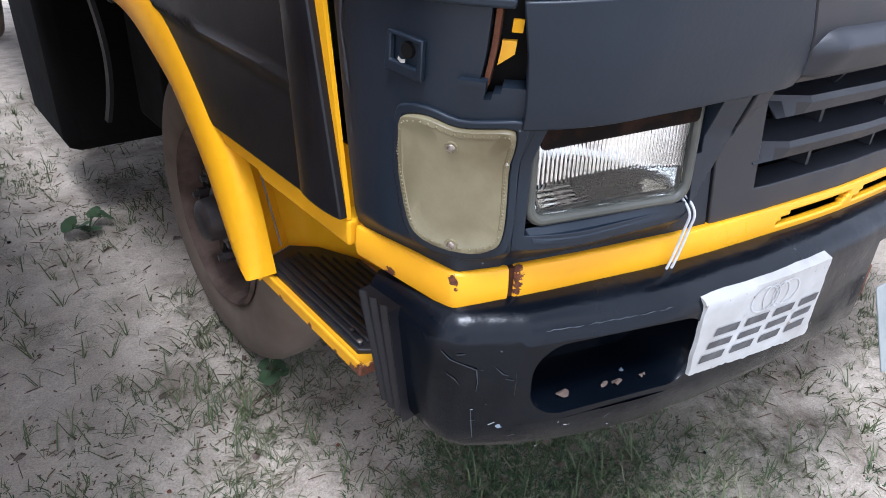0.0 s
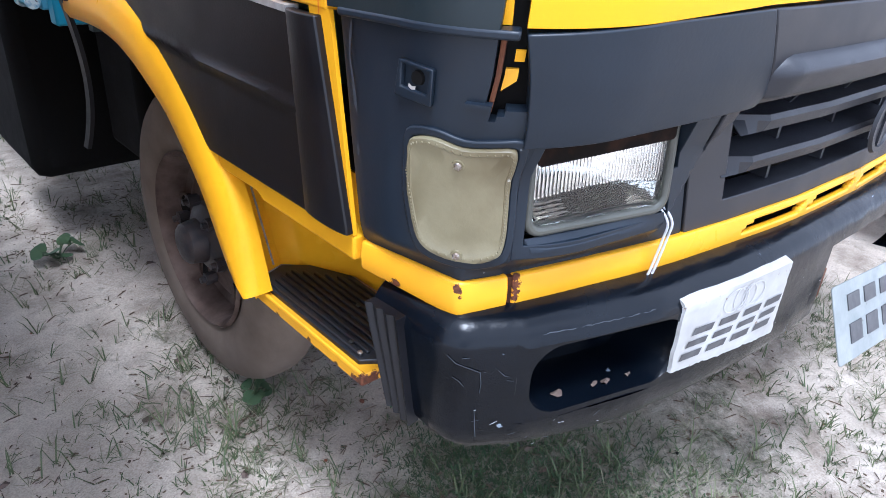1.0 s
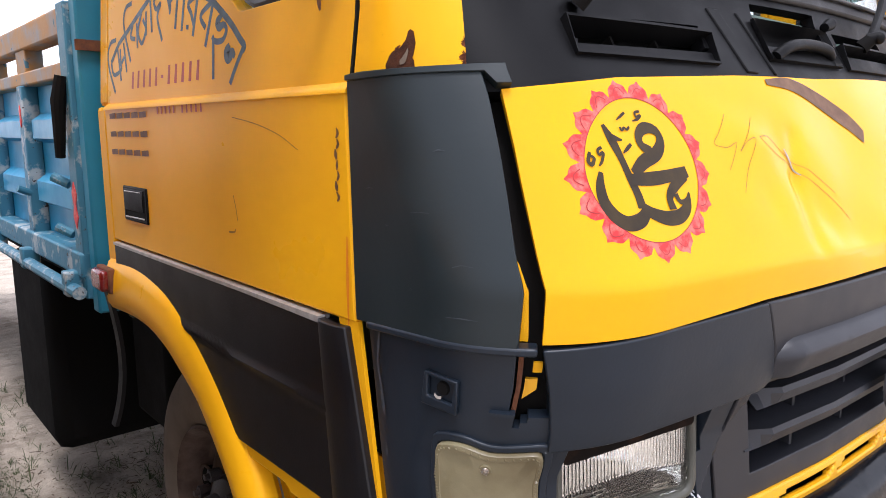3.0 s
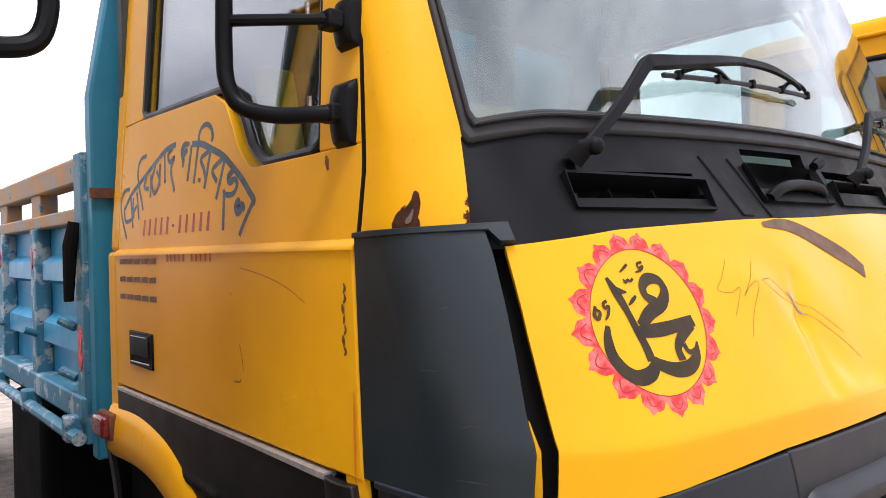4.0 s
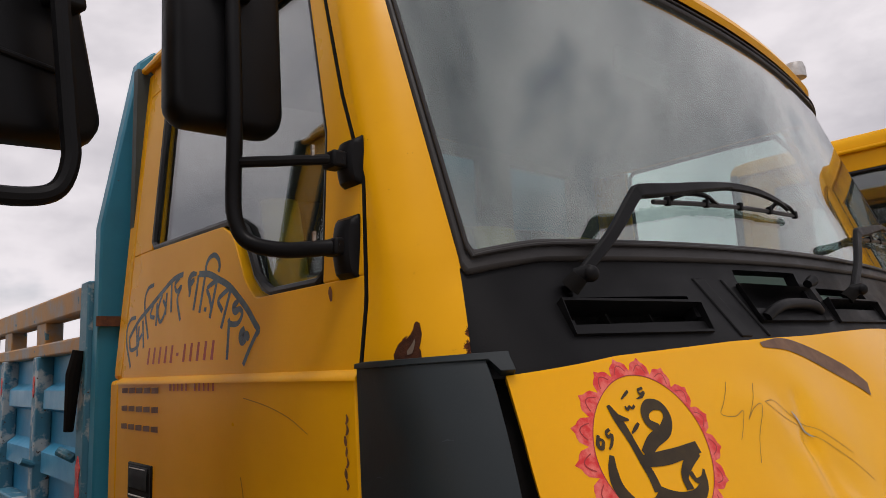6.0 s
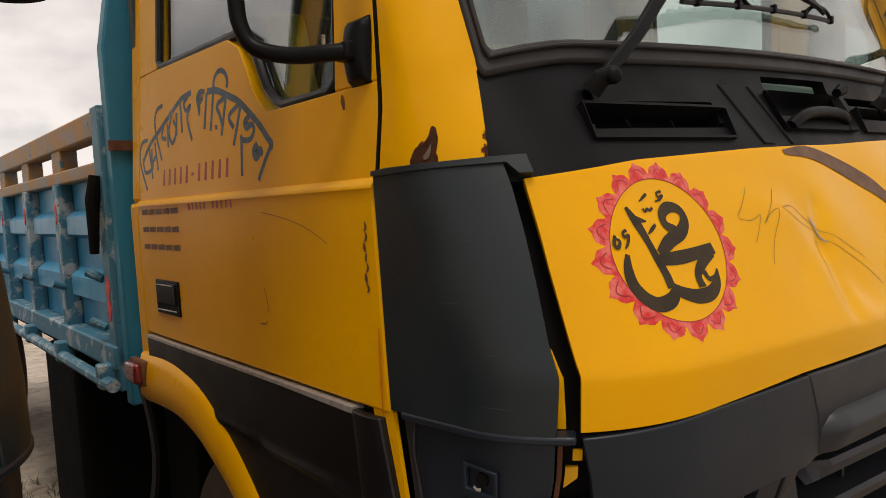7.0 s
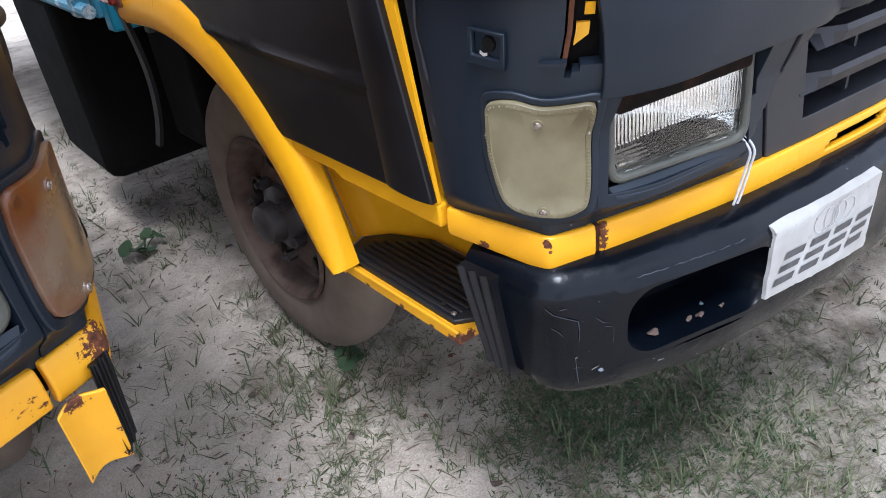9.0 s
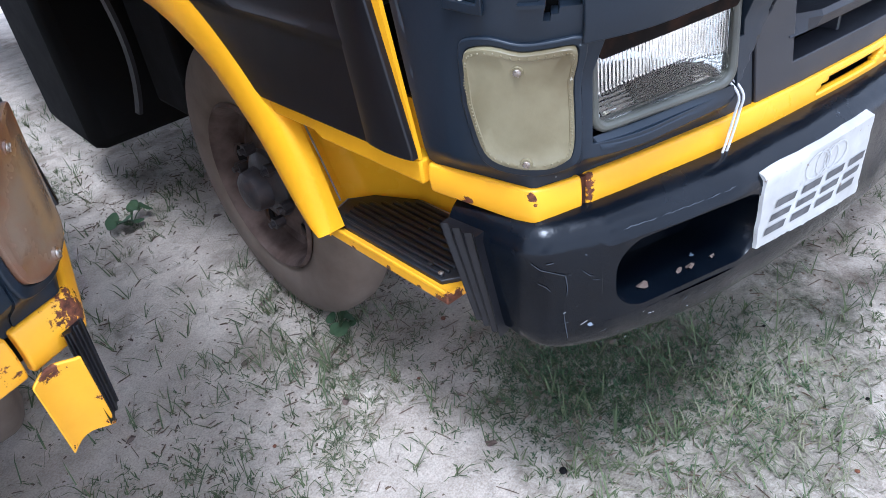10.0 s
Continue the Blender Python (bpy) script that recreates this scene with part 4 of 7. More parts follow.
arched = lambda u: max(0.0, 1 - (2 * u - 1) ** 2)
cowl = tp("cowl", skin_sheet(cowl_l, lambda z: 6 - cowl_l(z), 1.40, lambda u: 1.537 + 0.042 * arched(u), -0.004, 0.02, 120, 26, cowl_hole), M_BLACKPLASTIC, label="black plastic cowl with air vents below the windscreen")
# black sheet painting the dark inside of the vents
tp("cowl_back", skin_sheet(q_at(0.1), 6 - q_at(0.1), 1.42, 1.53, -0.06, 0.01, 40, 2), M_UNDER, cowl)
for a, c, lo, hi in VENTS:
    def hood(u, v, d, a=a, c=c, lo=lo, hi=hi):
        w = 4 * (v % 1.0) if v < 1 else 4.0
        x0, x1, z0, z1 = a - 0.006, c + 0.006, lo - 0.005, hi + 0.005
        i, t = min(3, int(w)), w - min(3, int(w))
        cs = [(x0, z0), (x1, z0), (x1, z1), (x0, z1), (x0, z0)]
        x, z = lerp(cs[i][0], cs[i + 1][0], t), lerp(cs[i][1], cs[i + 1][1], t)
        k = 0.002 + 0.007 * (z - z0) / (z1 - z0)
        return on_front(lerp(x, (x0 + x1) / 2, d * 0.04 / 0.14), lerp(z, (z0 + z1) / 2, d / 0.03 * 0.16), lerp(-0.03, k, u))
    tp("vent_hood", sheet(hood, 3, 40, 0.03), M_BLACKPLASTIC, cowl, sharp=25)
    for k in range(2):
        x = lerp(a, c, (k + 1) / 3)
        tp("vent_rib", sheet(lambda u, v, d, x=x, lo=lo, hi=hi: on_front(x + u * 0.004, lerp(lo, hi, v), -0.02 - d), 1, 1, 0.02), M_UNDER, cowl)
for x, wd in ((0.490, 0.030), (0.566, 0.008)):
    tp("cowl_rib", sheet(lambda u, v, d, x=x, wd=wd: on_front(x + u * wd + 0.03 * (1 - v), lerp(1.44, 1.535, v), -0.0015 - d), 2, 8, 0.012), M_BLACKPLASTIC, cowl, bevel=0.002)


def grab_recess(u, v, d):
    x, z = lerp(0.60, 0.85, u), lerp(1.462, 1.526, v)
    k = math.sin(math.pi * u) ** 0.35 * math.sin(math.pi * v) ** 0.35
    return on_front(x, z, 0.004 - 0.045 * k - d)


tp("cowl_grip", sheet(grab_recess, 30, 18, 0.006), M_BLACKPLASTIC, cowl, sharp=60)
tp("grip_bar", tube(smooth_line([on_front(0.628, 1.470, -0.004), on_front(0.655, 1.480, 0.005), on_front(0.70, 1.488, 0.008), on_front(0.76, 1.490, 0.008), on_front(0.81, 1.488, 0.005), on_front(0.838, 1.484, -0.004)], 6), 0.0095, n=12), M_BLACKPLASTIC, cowl)
nz_p = on_front(0.851, 1.532, 0.01)
tp("washer_jet", tube([nz_p - Vector((0.012, 0, 0.004)), nz_p + Vector((0.012, 0, 0.004))], [0.008, 0.011], n=12), M_BLACKPLASTIC, cowl)

# pillars, windscreen, seal, roof
ws_l = lambda z: q_at(lerp(0.083, 0.103, (z - 1.54) / 0.64) - 0.0, z)


def a_pillar():
    return skin_sheet(0.03, lambda z: ws_l(z) if z > 1.537 else cowl_l(max(z, 1.425)), 1.425, 2.215, 0.0, 0.03, 24, 50)


pair_of("a_pillar", a_pillar, M_PILLAR, label="yellow windscreen pillar with rust at its foot", bevel=0.002)
pane = tp("windscreen", skin_sheet(lambda z: ws_l(z) - 0.018, lambda z: 6 - ws_l(z) + 0.018, lambda u: 1.538 + 0.042 * arched(u), lambda u: 2.183 + 0.05 * arched(u), -0.006, 0.005, 100, 26), M_GLASS, label="large curved windscreen glass")
pane.visible_shadow = False


def seal_line(grow):
    zb, zt = 1.546 - grow, 2.176 + grow
    path = []
    ql = lambda z: ws_l(z) - grow * 2.2
    us = [0.006, 0.014, 0.03] + [k / 40 for k in range(2, 39)] + [0.97, 0.986, 0.994]
    vs = [0.018, 0.035, 0.06] + [k / 25 for k in range(3, 23)] + [0.94, 0.965, 0.982]
    path += [(lerp(ql(zb), 6 - ql(zb), u), zb + 0.042 * arched(u)) for u in us]
    path += [(6 - ql(lerp(zb, zt, v)), lerp(zb, zt, v)) for v in vs]
    path += [(lerp(6 - ql(zt), ql(zt), u), zt + 0.05 * arched(u)) for u in us]
    path += [(ql(lerp(zt, zb, v)), lerp(zt, zb, v)) for v in vs]
    return path


tp("windscreen_seal", ring_plate(seal_line(0.019), seal_line(-0.015), lambda a, c, d: on_skin(a, c, 0.004 - d), 0.018), M_SEAL, label="grey rubber windscreen seal", bevel=0.005)
tp("seal_lip", tube([on_skin(a, c, 0.008) for a, c in seal_line(-0.003)], 0.003, closed=True, n=8), M_SEAL)


def roof_ring(z, inset, n=60):
    pts = []
    zz = min(z, 2.2)
    for k in range(n + 1):
        pts.append(skin(6 * k / n, zz) + Vector((0, (z - zz) * 0.45, z - zz + 0.05 * arched(k / n))))
    w = pts[-1].x
    pts += [Vector((w, 0.6, z)), Vector((w, 1.0, z)), Vector((w - 0.02, 1.07, z)), Vector((2 * XC - w + 0.02, 1.07, z)), Vector((2 * XC - w, 1.0, z)), Vector((2 * XC - w, 0.6, z))]
    c = Vector((XC, 0.6, z))
    out = []
    for p in pts:
        d = p - c
        out.append(c + Vector((d.x * (1 - inset / 0.95), d.y * (1 - inset / 0.6), d.z)))
    return out


bm = bmesh.new()
rings = [[bm.verts.new(p) for p in roof_ring(z, i)] for z, i in ((2.186, 0.012), (2.20, -0.004), (2.232, 0.0), (2.262, 0.022), (2.280, 0.08), (2.290, 0.22))]
for a, c in zip(rings, rings[1:]):
    for i in range(len(a)):
        bm.faces.new((a[i], a[(i + 1) % len(a)], c[(i + 1) % len(a)], c[i]))
bm.faces.new(rings[-1])
tp("roof", bm, M_YELLOW, label="yellow cab roof", sharp=50)
tp("gutter", tube([on_side(y, 2.195, 0.012) for y in (0.20, 0.5, 0.8, 1.05)], 0.009, n=8), M_YELLOW)
tp("gutter", mirror_bm(tube([on_side(y, 2.195, 0.012) for y in (0.20, 0.5, 0.8, 1.05)], 0.009, n=8)), M_YELLOW)
tp("roof_lamp", lathe([(2.262, 0.032), (2.29, 0.032), (2.31, 0.026), (2.318, 0.001)], (1.745, 0.075, 0.0), "z", 20), M_ALU, label="small grey roof marker lamp")


# ---- doors ----
sill = table([0.10, 0.285, 0.33, 0.39, 0.44, 0.87], [1.54, 1.54, 1.575, 1.665, 1.690, 1.702])
ARCH_OUT = [(0.236, 0.588), (0.242, 0.606), (0.255, 0.645), (0.276, 0.705), (0.308, 0.768), (0.356, 0.832), (0.435, 0.907), (0.522, 0.970), (0.640, 1.030), (0.740, 1.055), (0.860, 1.066), (1.03, 1.058)]
ARCH_IN = [(0.256, 0.580), (0.288, 0.598), (0.326, 0.640), (0.362, 0.690), (0.398, 0.740), (0.462, 0.802), (0.514, 0.845), (0.585, 0.878), (0.660, 0.908), (0.746, 0.930), (0.850, 0.937), (1.00, 0.930)]
arch_z = table([p[0] for p in ARCH_OUT], [p[1] - 0.012 for p in ARCH_OUT])


def door(flip):
    fix = mirror_bm if flip else (lambda b: b)
    front = lambda z: door_y(z) + 0.008
    top = 2.170 if flip else 2.112
    d = tp("door", fix(side_sheet(front, 0.985, 1.106, 1.412, 0.008, 0.03, 40, 16)), M_YELLOW, label="yellow cab door with hand-painted sign writing", bevel=0.004)
    bm = side_sheet(lambda z: door_y(z) + 0.008, 0.985, lambda y: 1.4125, lambda y: sill(y), 0.0, 0.03, 70, 6)
    tp("door_upper", fix(bm), M_YELLOW, d, bevel=0.002)
    bm = bmesh.new()
    for y, z in ((0.0, 1.4125),):
        sheet(lambda u, v, dd: on_side(lerp(0.002, 0.985, u), lerp(1.402, 1.416, v), lerp(0.0115, 0.001, v ** 2) - dd), 20, 5, 0.008, bm=bm)
    tp("belt_ridge", fix(bm), M_YELLOW, d)
    wf = table([1.54, 1.772, 2.18], [0.085, 0.090, 0.228]) if flip else table([1.54, 1.772, 2.109], [0.110, 0.120, 0.222])
    tp("window_frame_front", fix(side_sheet(lambda z: door_y(z) + 0.008, wf, 1.54, top, 0.0, 0.028, 5, 26)), M_YELLOW, d, bevel=0.003)
    tp("window_frame_rear", fix(side_sheet(lambda z: 0.862 + 0.02 * (z - 1.7), 0.985, 1.702, top, 0.0, 0.028, 5, 16)), M_YELLOW, d, bevel=0.003)
    tp("window_frame_top", fix(side_sheet(lambda z: door_y(z) + 0.010, 0.985, top, 2.188, 0.0, 0.028, 24, 5)), M_YELLOW, d, bevel=0.003)
    # rubber round the opening
    line = [(wf(z), z) for z in (1.56, 1.65, 1.772, 1.95, 2.08)] + [(0.25, top - 0.012), (0.4, top - 0.006), (0.6, top - 0.006), (0.84, top - 0.006), (0.862, top - 0.027)]
    line += [(0.866, z) for z in (2.0, 1.85, 1.72)] + [(y, sill(y) + 0.004) for y in (0.85, 0.7, 0.55, 0.44, 0.40, 0.36, 0.33, 0.30, 0.27, 0.2, 0.13)]
    tp("window_rubber", fix(tube([on_side(y, z, -0.008) for y, z in line], 0.009, closed=True, n=8)), M_RUBBER, d, "black window rubber")
    g = tp("door_glass", fix(side_sheet(lambda z: wf(z) - 0.01, lambda z: 0.875, lambda y: 1.535, lambda y: top + 0.003, -0.016, 0.004, 4, 4)), M_SIDEGLASS, d, "tinted door window glass")
    g.visible_shadow = False

    # lower cladding that follows the wheel arch
    def clad(u, v, dd):
        y = lerp(0.024, 0.968, u)
        lo = max(0.824, arch_z(y) if y > 0.26 else 0.0)
        z = lerp(lo, 1.096, v)
        y2 = y + (door_y(z) + 0.004) * max(0.0, 1 - u * 6)
        rib = 0.006 * math.exp(-((z - 0.972 - 0.02 * (y - 0.1)) / 0.006) ** 2)
        return on_side(y2, z, 0.014 + rib - dd)
    c = tp("door_cladding", fix(sheet(clad, 60, 34, 0.02)), M_DOORPLASTIC, d, "black plastic lower door cladding", bevel=0.003)
    tp("cladding_edge", fix(side_sheet(0.075, 0.968, lambda y: 1.096 - 0.004 * max(0, 1 - y / 0.3), lambda y: 1.102, 0.017, 0.02, 30, 1)), M_ALU, c, "pale trim edge")

    def upright(u, v, dd):
        z = lerp(0.826, 1.099, v)
        y = lerp(lerp(0.005, 0.024, v) + door_y(z), 0.086 + 0.6 * door_y(z), u)
        return on_side(y, z, 0.016 + 0.006 * math.sin(math.pi * u) ** 0.6 - dd)
    tp("cladding_upright", fix(sheet(upright, 8, 20, 0.014)), M_DOORPLASTIC, c, bevel=0.002)
    # the door's painted border and sill
    tp("door_border", fix(side_sheet(lambda z: door_y(z) + 0.004, lambda z: door_y(z) + 0.05, 0.824, 1.108, 0.006, 0.006, 2, 20)), M_YELLOW, d)
    tp("door_sill", fix(side_sheet(-0.055, 0.345, lambda y: 0.786 + 0.01 * (y > 0.2), lambda y: 0.823, 0.006, 0.03, 24, 3)), M_YELLOW, None, "yellow sill below the door", 0.004)
    # handle
    hb = side_sheet(0.742, 0.886, 1.162, 1.238, 0.012, 0.006, 1, 1)
    h = tp("handle", fix(hb), M_BLACKPLASTIC, d, "black recessed door handle", 0.004)
    tp("handle_recess", fix(side_sheet(0.752, 0.876, 1.170, 1.222, 0.0125, 0.002, 1, 1)), M_UNDER, h)
    tp("handle_flap", fix(sheet(lambda u, v, dd: on_side(lerp(0.757, 0.871, u), lerp(1.186, 1.232, v), 0.0142 + 0.0012 * math.sin(math.pi * v) - dd), 6, 6, 0.004)), M_BLACKPLASTIC, h, bevel=0.0015)
    tp("handle_lip", fix(tube([on_side(0.757, 1.173, 0.0135), on_side(0.871, 1.171, 0.0135)], 0.0016)), M_ALU, h)
    tp("handle_lip", fix(tube([on_side(0.770, 1.228, 0.0150), on_side(0.866, 1.227, 0.0150)], 0.0011)), M_ALU, h)
    return d


main_door = door(False)
door(True)


def cab_rear(flip):
    fix = mirror_bm if flip else (lambda b: b)
    tp("rear_pillar", fix(side_sheet(0.988, 1.055, 1.412, 2.19, -0.002, 0.04, 3, 24)), M_YELLOW, bevel=0.01)
    tp("rear_quarter", fix(side_sheet(0.988, 1.052, 1.0, 1.4115, 0.006, 0.04, 3, 12)), M_YELLOW, bevel=0.01)


cab_rear(False)
cab_rear(True)


def rear_hole(u, v):
    x, z = lerp(0.03, 2 * XC - 0.03, u), lerp(0.9, 2.2, v)
    return 1.78 < z < 2.14 and (0.86 < x < 1.24 or 2 * XC - 0.62 < x < 2 * XC - 0.25)


tp("cab_back", sheet(lambda u, v, d: Vector((lerp(0.03, 2 * XC - 0.03, u), 1.05 - d, lerp(0.9, 2.2, v))), 60, 30, 0.03, rear_hole), M_INTERIOR, label="grey cab back wall with two rear windows")
tp("cab_floor", box((0.10, -0.08, 0.90), (2 * XC - 0.10, 1.03, 0.93)), M_UNDER)
def lining(u, v, d):
    x = lerp(0.13, 2 * XC - 0.13, u)
    return Vector((x, lerp(skin(q_at(x, 2.165), 2.165).y + 0.035, 1.03, v), 2.166 + 0.05 * arched(u) - d))


tp("headlining", sheet(lining, 40, 8, 0.01), M_INTERIOR)
pair_of("pillar_trim", lambda: skin_sheet(0.10, lambda z: ws_l(z) - 0.03, 1.56, 2.16, -0.033, 0.006, 16, 24), M_INTERIOR, label="grey lining inside the pillar")

# dashboard, wheel, seats
dash = tp("dashboard", sheet(lambda u, v, d: Vector((lerp(0.06, 2 * XC - 0.06, u), lerp(-0.03 - 0.10 * math.sin(math.pi * u), 0.24, v), 1.515 + 0.03 * math.sin(math.pi * v) ** 2 + 0.055 * v - d)), 30, 10, 0.05), M_DASH, label="dark dashboard")
tp("dash_front", box((0.06, 0.20, 0.95), (2 * XC - 0.06, 0.24, 1.47)), M_DASH, dash)
tp("instrument_hood", sheet(lambda u, v, d: Vector((lerp(0.36, 0.76, u), lerp(0.06, 0.26, v), 1.52 + 0.135 * math.sin(math.pi * u) ** 0.6 * (0.55 + 0.45 * v) - d)), 22, 6, 0.012), M_DASH, dash, "rounded instrument hood")
tp("dash_box", box((0.95, 0.02, 1.52), (1.75, 0.2, 1.615)), M_DASH, dash, bevel=0.01)
tp("dash_cloth", sheet(lambda u, v, d: Vector((lerp(0.10, 0.20, u), lerp(-0.08, 0.0, v), 1.552 + 0.01 * math.sin(9 * u + 4 * v) - d)), 8, 6, 0.004), M_SEATYEL, dash, "small yellow-green cloth")
wheel_c = Vector((0.46, 0.36, 1.585))
wheel_m = Matrix.Translation(wheel_c) @ pose(0, 0, 0, 35, 0, 0)
st = tp("steering_wheel", tube([wheel_m @ Vector((0.21 * math.cos(a), 0.21 * math.sin(a), 0)) for a in np.linspace(0, 2 * math.pi, 40, endpoint=False)], 0.013, closed=True), M_SEATBLACK, label="black steering wheel")
for a in (0.3, 2.4, 4.7):
    tp("spoke", tube([wheel_m @ Vector((0, 0, -0.02)), wheel_m @ Vector((0.2 * math.cos(a), 0.2 * math.sin(a), 0))], 0.012), M_SEATBLACK, st)
tp("column", tube([wheel_m @ Vector((0, 0, 0)), wheel_m @ Vector((0, 0.0, -0.45))], 0.03), M_SEATBLACK, st)


def seat(x0, x1):
    s = tp("seat", sheet(lambda u, v, d: Vector((lerp(x0, x1, u), lerp(0.36, 0.82, v), 1.33 + 0.05 * math.sin(math.pi * u) ** 0.4 - d)), 10, 6, 0.12), M_SEATBLACK, label="black and yellow vinyl seat", bevel=0.02)
    for k, (a, c, m) in enumerate(((0, 0.16, M_SEATBLACK), (0.16, 0.36, M_SEATYEL), (0.36, 0.64, M_SEATBLACK), (0.64, 0.84, M_SEATYEL), (0.84, 1, M_SEATBLACK))):
        tp("backrest_stripe", sheet(lambda u, v, d, a=a, c=c: Vector((lerp(x0, x1, lerp(a, c, u)), 0.66 + 0.12 * v + 0.0 - 0.035 * math.sin(math.pi * u) ** 0.5 + d, 1.34 + 0.50 * v - 0.03 * abs(lerp(a, c, u) * 2 - 1) ** 3 * v)), 5, 8, 0.10), m, s, bevel=0.012)


seat(0.16, 0.70)
seat(0.80, 1.78)
tp("cab_mirror", box((0.80, 0.10, 2.06), (1.02, 0.12, 2.13)), M_SEATBLACK, label="inside mirror", bevel=0.01)


# ---- wheel arches, steps, mudguards ----
def arch(flip):
    fix = mirror_bm if flip else (lambda b: b)
    k = 60
    so = smooth_line([(0, *p) for p in ARCH_OUT], 8)
    si = smooth_line([(0, *p) for p in ARCH_IN], 8)

    def at(line, t):
        i = t * (len(line) - 1)
        j = min(int(i), len(line) - 2)
        return line[j].lerp(line[j + 1], i - j)
    prof = [(0.0, 0.022), (0.0, 0.0), (0.08, -0.014), (0.28, -0.024), (0.55, -0.028), (0.80, -0.028), (0.92, -0.020), (0.95, 0.0), (0.95, 0.022)]
    bm = bmesh.new()
    rows = []
    for i in range(k + 1):
        t = i / k
        o, n_in = at(so, t), at(si, t)
        row = []
        for w, x in prof:
            p = o.lerp(n_in, w)
            row.append(bm.verts.new((x, p.y, p.z)))
        rows.append(row)
    for a, c in zip(rows, rows[1:]):
        for j in range(len(prof) - 1):
            bm.faces.new((a[j], a[j + 1], c[j + 1], c[j]))
    bm.faces.new(rows[-1])
    ar = tp("wheel_arch", fix(bm), M_YELLOW, label="yellow flared wheel arch", sharp=60)
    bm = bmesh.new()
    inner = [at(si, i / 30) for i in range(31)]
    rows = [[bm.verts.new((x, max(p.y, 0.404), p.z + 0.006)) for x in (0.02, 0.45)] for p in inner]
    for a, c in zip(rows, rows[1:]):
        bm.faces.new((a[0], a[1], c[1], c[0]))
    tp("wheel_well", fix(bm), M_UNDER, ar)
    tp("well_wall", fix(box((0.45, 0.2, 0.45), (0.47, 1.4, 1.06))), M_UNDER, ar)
    # red side lamp at the arch's rear end
    lamp = tp("side_lamp", fix(box((-0.052, 0.965, 0.985), (-0.03, 1.045, 1.035))), M_RED, label="red side marker lamp", bevel=0.008)
    tp("lamp_base", fix(box((-0.036, 0.96, 0.98), (-0.02, 1.05, 1.04))), M_RUST, lamp, bevel=0.004)
    # flap that hangs behind the arch
    flap = sheet(lambda u, v, d: Vector((-0.03 + 0.03 * math.sin(2.4 * v) + d, lerp(1.0, 1.03, u) + 0.10 * v * v, lerp(0.98, 0.60, v))), 3, 14, 0.010)
    tp("mud_flap", fix(flap), M_RUBBER, None, "black rubber mud flap")
    # step well and step
    low = [(-0.008, 0.243), (0.020, 0.297), (0.060, 0.317), (0.092, 0.328), (0.128, 0.297), (0.158, 0.245), (0.178, 0.200), (0.180, 0.05), (0.178, -0.06)]
    high = [(-0.004, 0.360), (0.020, 0.385), (0.050, 0.395), (0.075, 0.398), (0.115, 0.36), (0.140, 0.30), (0.160, 0.24), (0.165, 0.05), (0.160, -0.06)]

    def on_well(u, v, d):
        i = min(len(low) - 2, int(u * (len(low) - 1)))
        f = u * (len(low) - 1) - i
        a_, b_ = (Vector((*lerp(Vector(line[i]), Vector(line[i + 1]), f), 0)) for line in (low, high))
        p = a_.lerp(b_, v)
        return Vector((p.x + d, p.y + 0.5 * d, lerp(0.578, 0.80, v)))
    tp("step_well", fix(sheet(on_well, 40, 10, 0.006)), M_YELLOW, None, "yellow panel behind the step")
    tp("well_seam", fix(tube([on_well(0.31, v, -0.001) for v in (0.03, 0.25, 0.5, 0.75, 1.0)], 0.0022, n=6)), M_PRIMER)
    outline = [(0.010, -0.05), (0.010, 0.292), (0.03, 0.302), (0.088, 0.322), (0.130, 0.294), (0.178, 0.20), (0.178, -0.05)]
    st_ = tp("step", fix(plate(outline, lambda a, c, d: Vector((a, c, 0.578 - d)), 0.020)), M_STEPPAINT, label="yellow step frame with rusty edge", bevel=0.003)
    tp("step_lip", fix(tube([(0.013, -0.048, 0.579), (0.013, 0.10, 0.5795), (0.013, 0.290, 0.579)], 0.0042, n=8)), M_STEPPAINT, st_)
    mat = bmesh.new()
    plate([(0.024, -0.022), (0.024, 0.290), (0.086, 0.314), (0.128, 0.282), (0.168, 0.200), (0.168, -0.046), (0.06, -0.046)], lambda a, c, d: Vector((a, c, 0.586 - d)), 0.010, mat)
    pad = tp("step_mat", fix(mat), M_STEPRUBBER, st_, "black ribbed rubber mat", bevel=0.002)
    for i in range(10):
        x = 0.030 + i * 0.0138
        end = lerp(0.286, 0.306, (x - 0.024) / 0.06) if x < 0.085 else lerp(0.305, 0.205, (x - 0.085) / 0.08)
        tp("mat_rib", fix(box((x, -0.018 if x < 0.06 else -0.042, 0.584), (x + 0.0066, end - 0.026, 0.5915))), M_STEPRUBBER, pad, bevel=0.0018)
    for xb, yb in ((0.040, 0.02), (0.075, 0.16), (0.110, 0.10), (0.034, -0.012)):
        b_ = bmesh.new()
        bmesh.ops.create_uvsphere(b_, u_segments=10, v_segments=6, radius=0.005, matrix=Matrix.Translation((xb, yb, 0.5915)) @ Matrix.Diagonal((1, 1, 0.5, 1)))
        tp("step_bolt", fix(b_), M_SEAL if yb > 0 else M_SCREW, st_)
    tp("step_arm", fix(box((0.08, 0.05, 0.53), (0.40, 0.10, 0.556))), M_UNDER, st_)


arch(False)
arch(True)


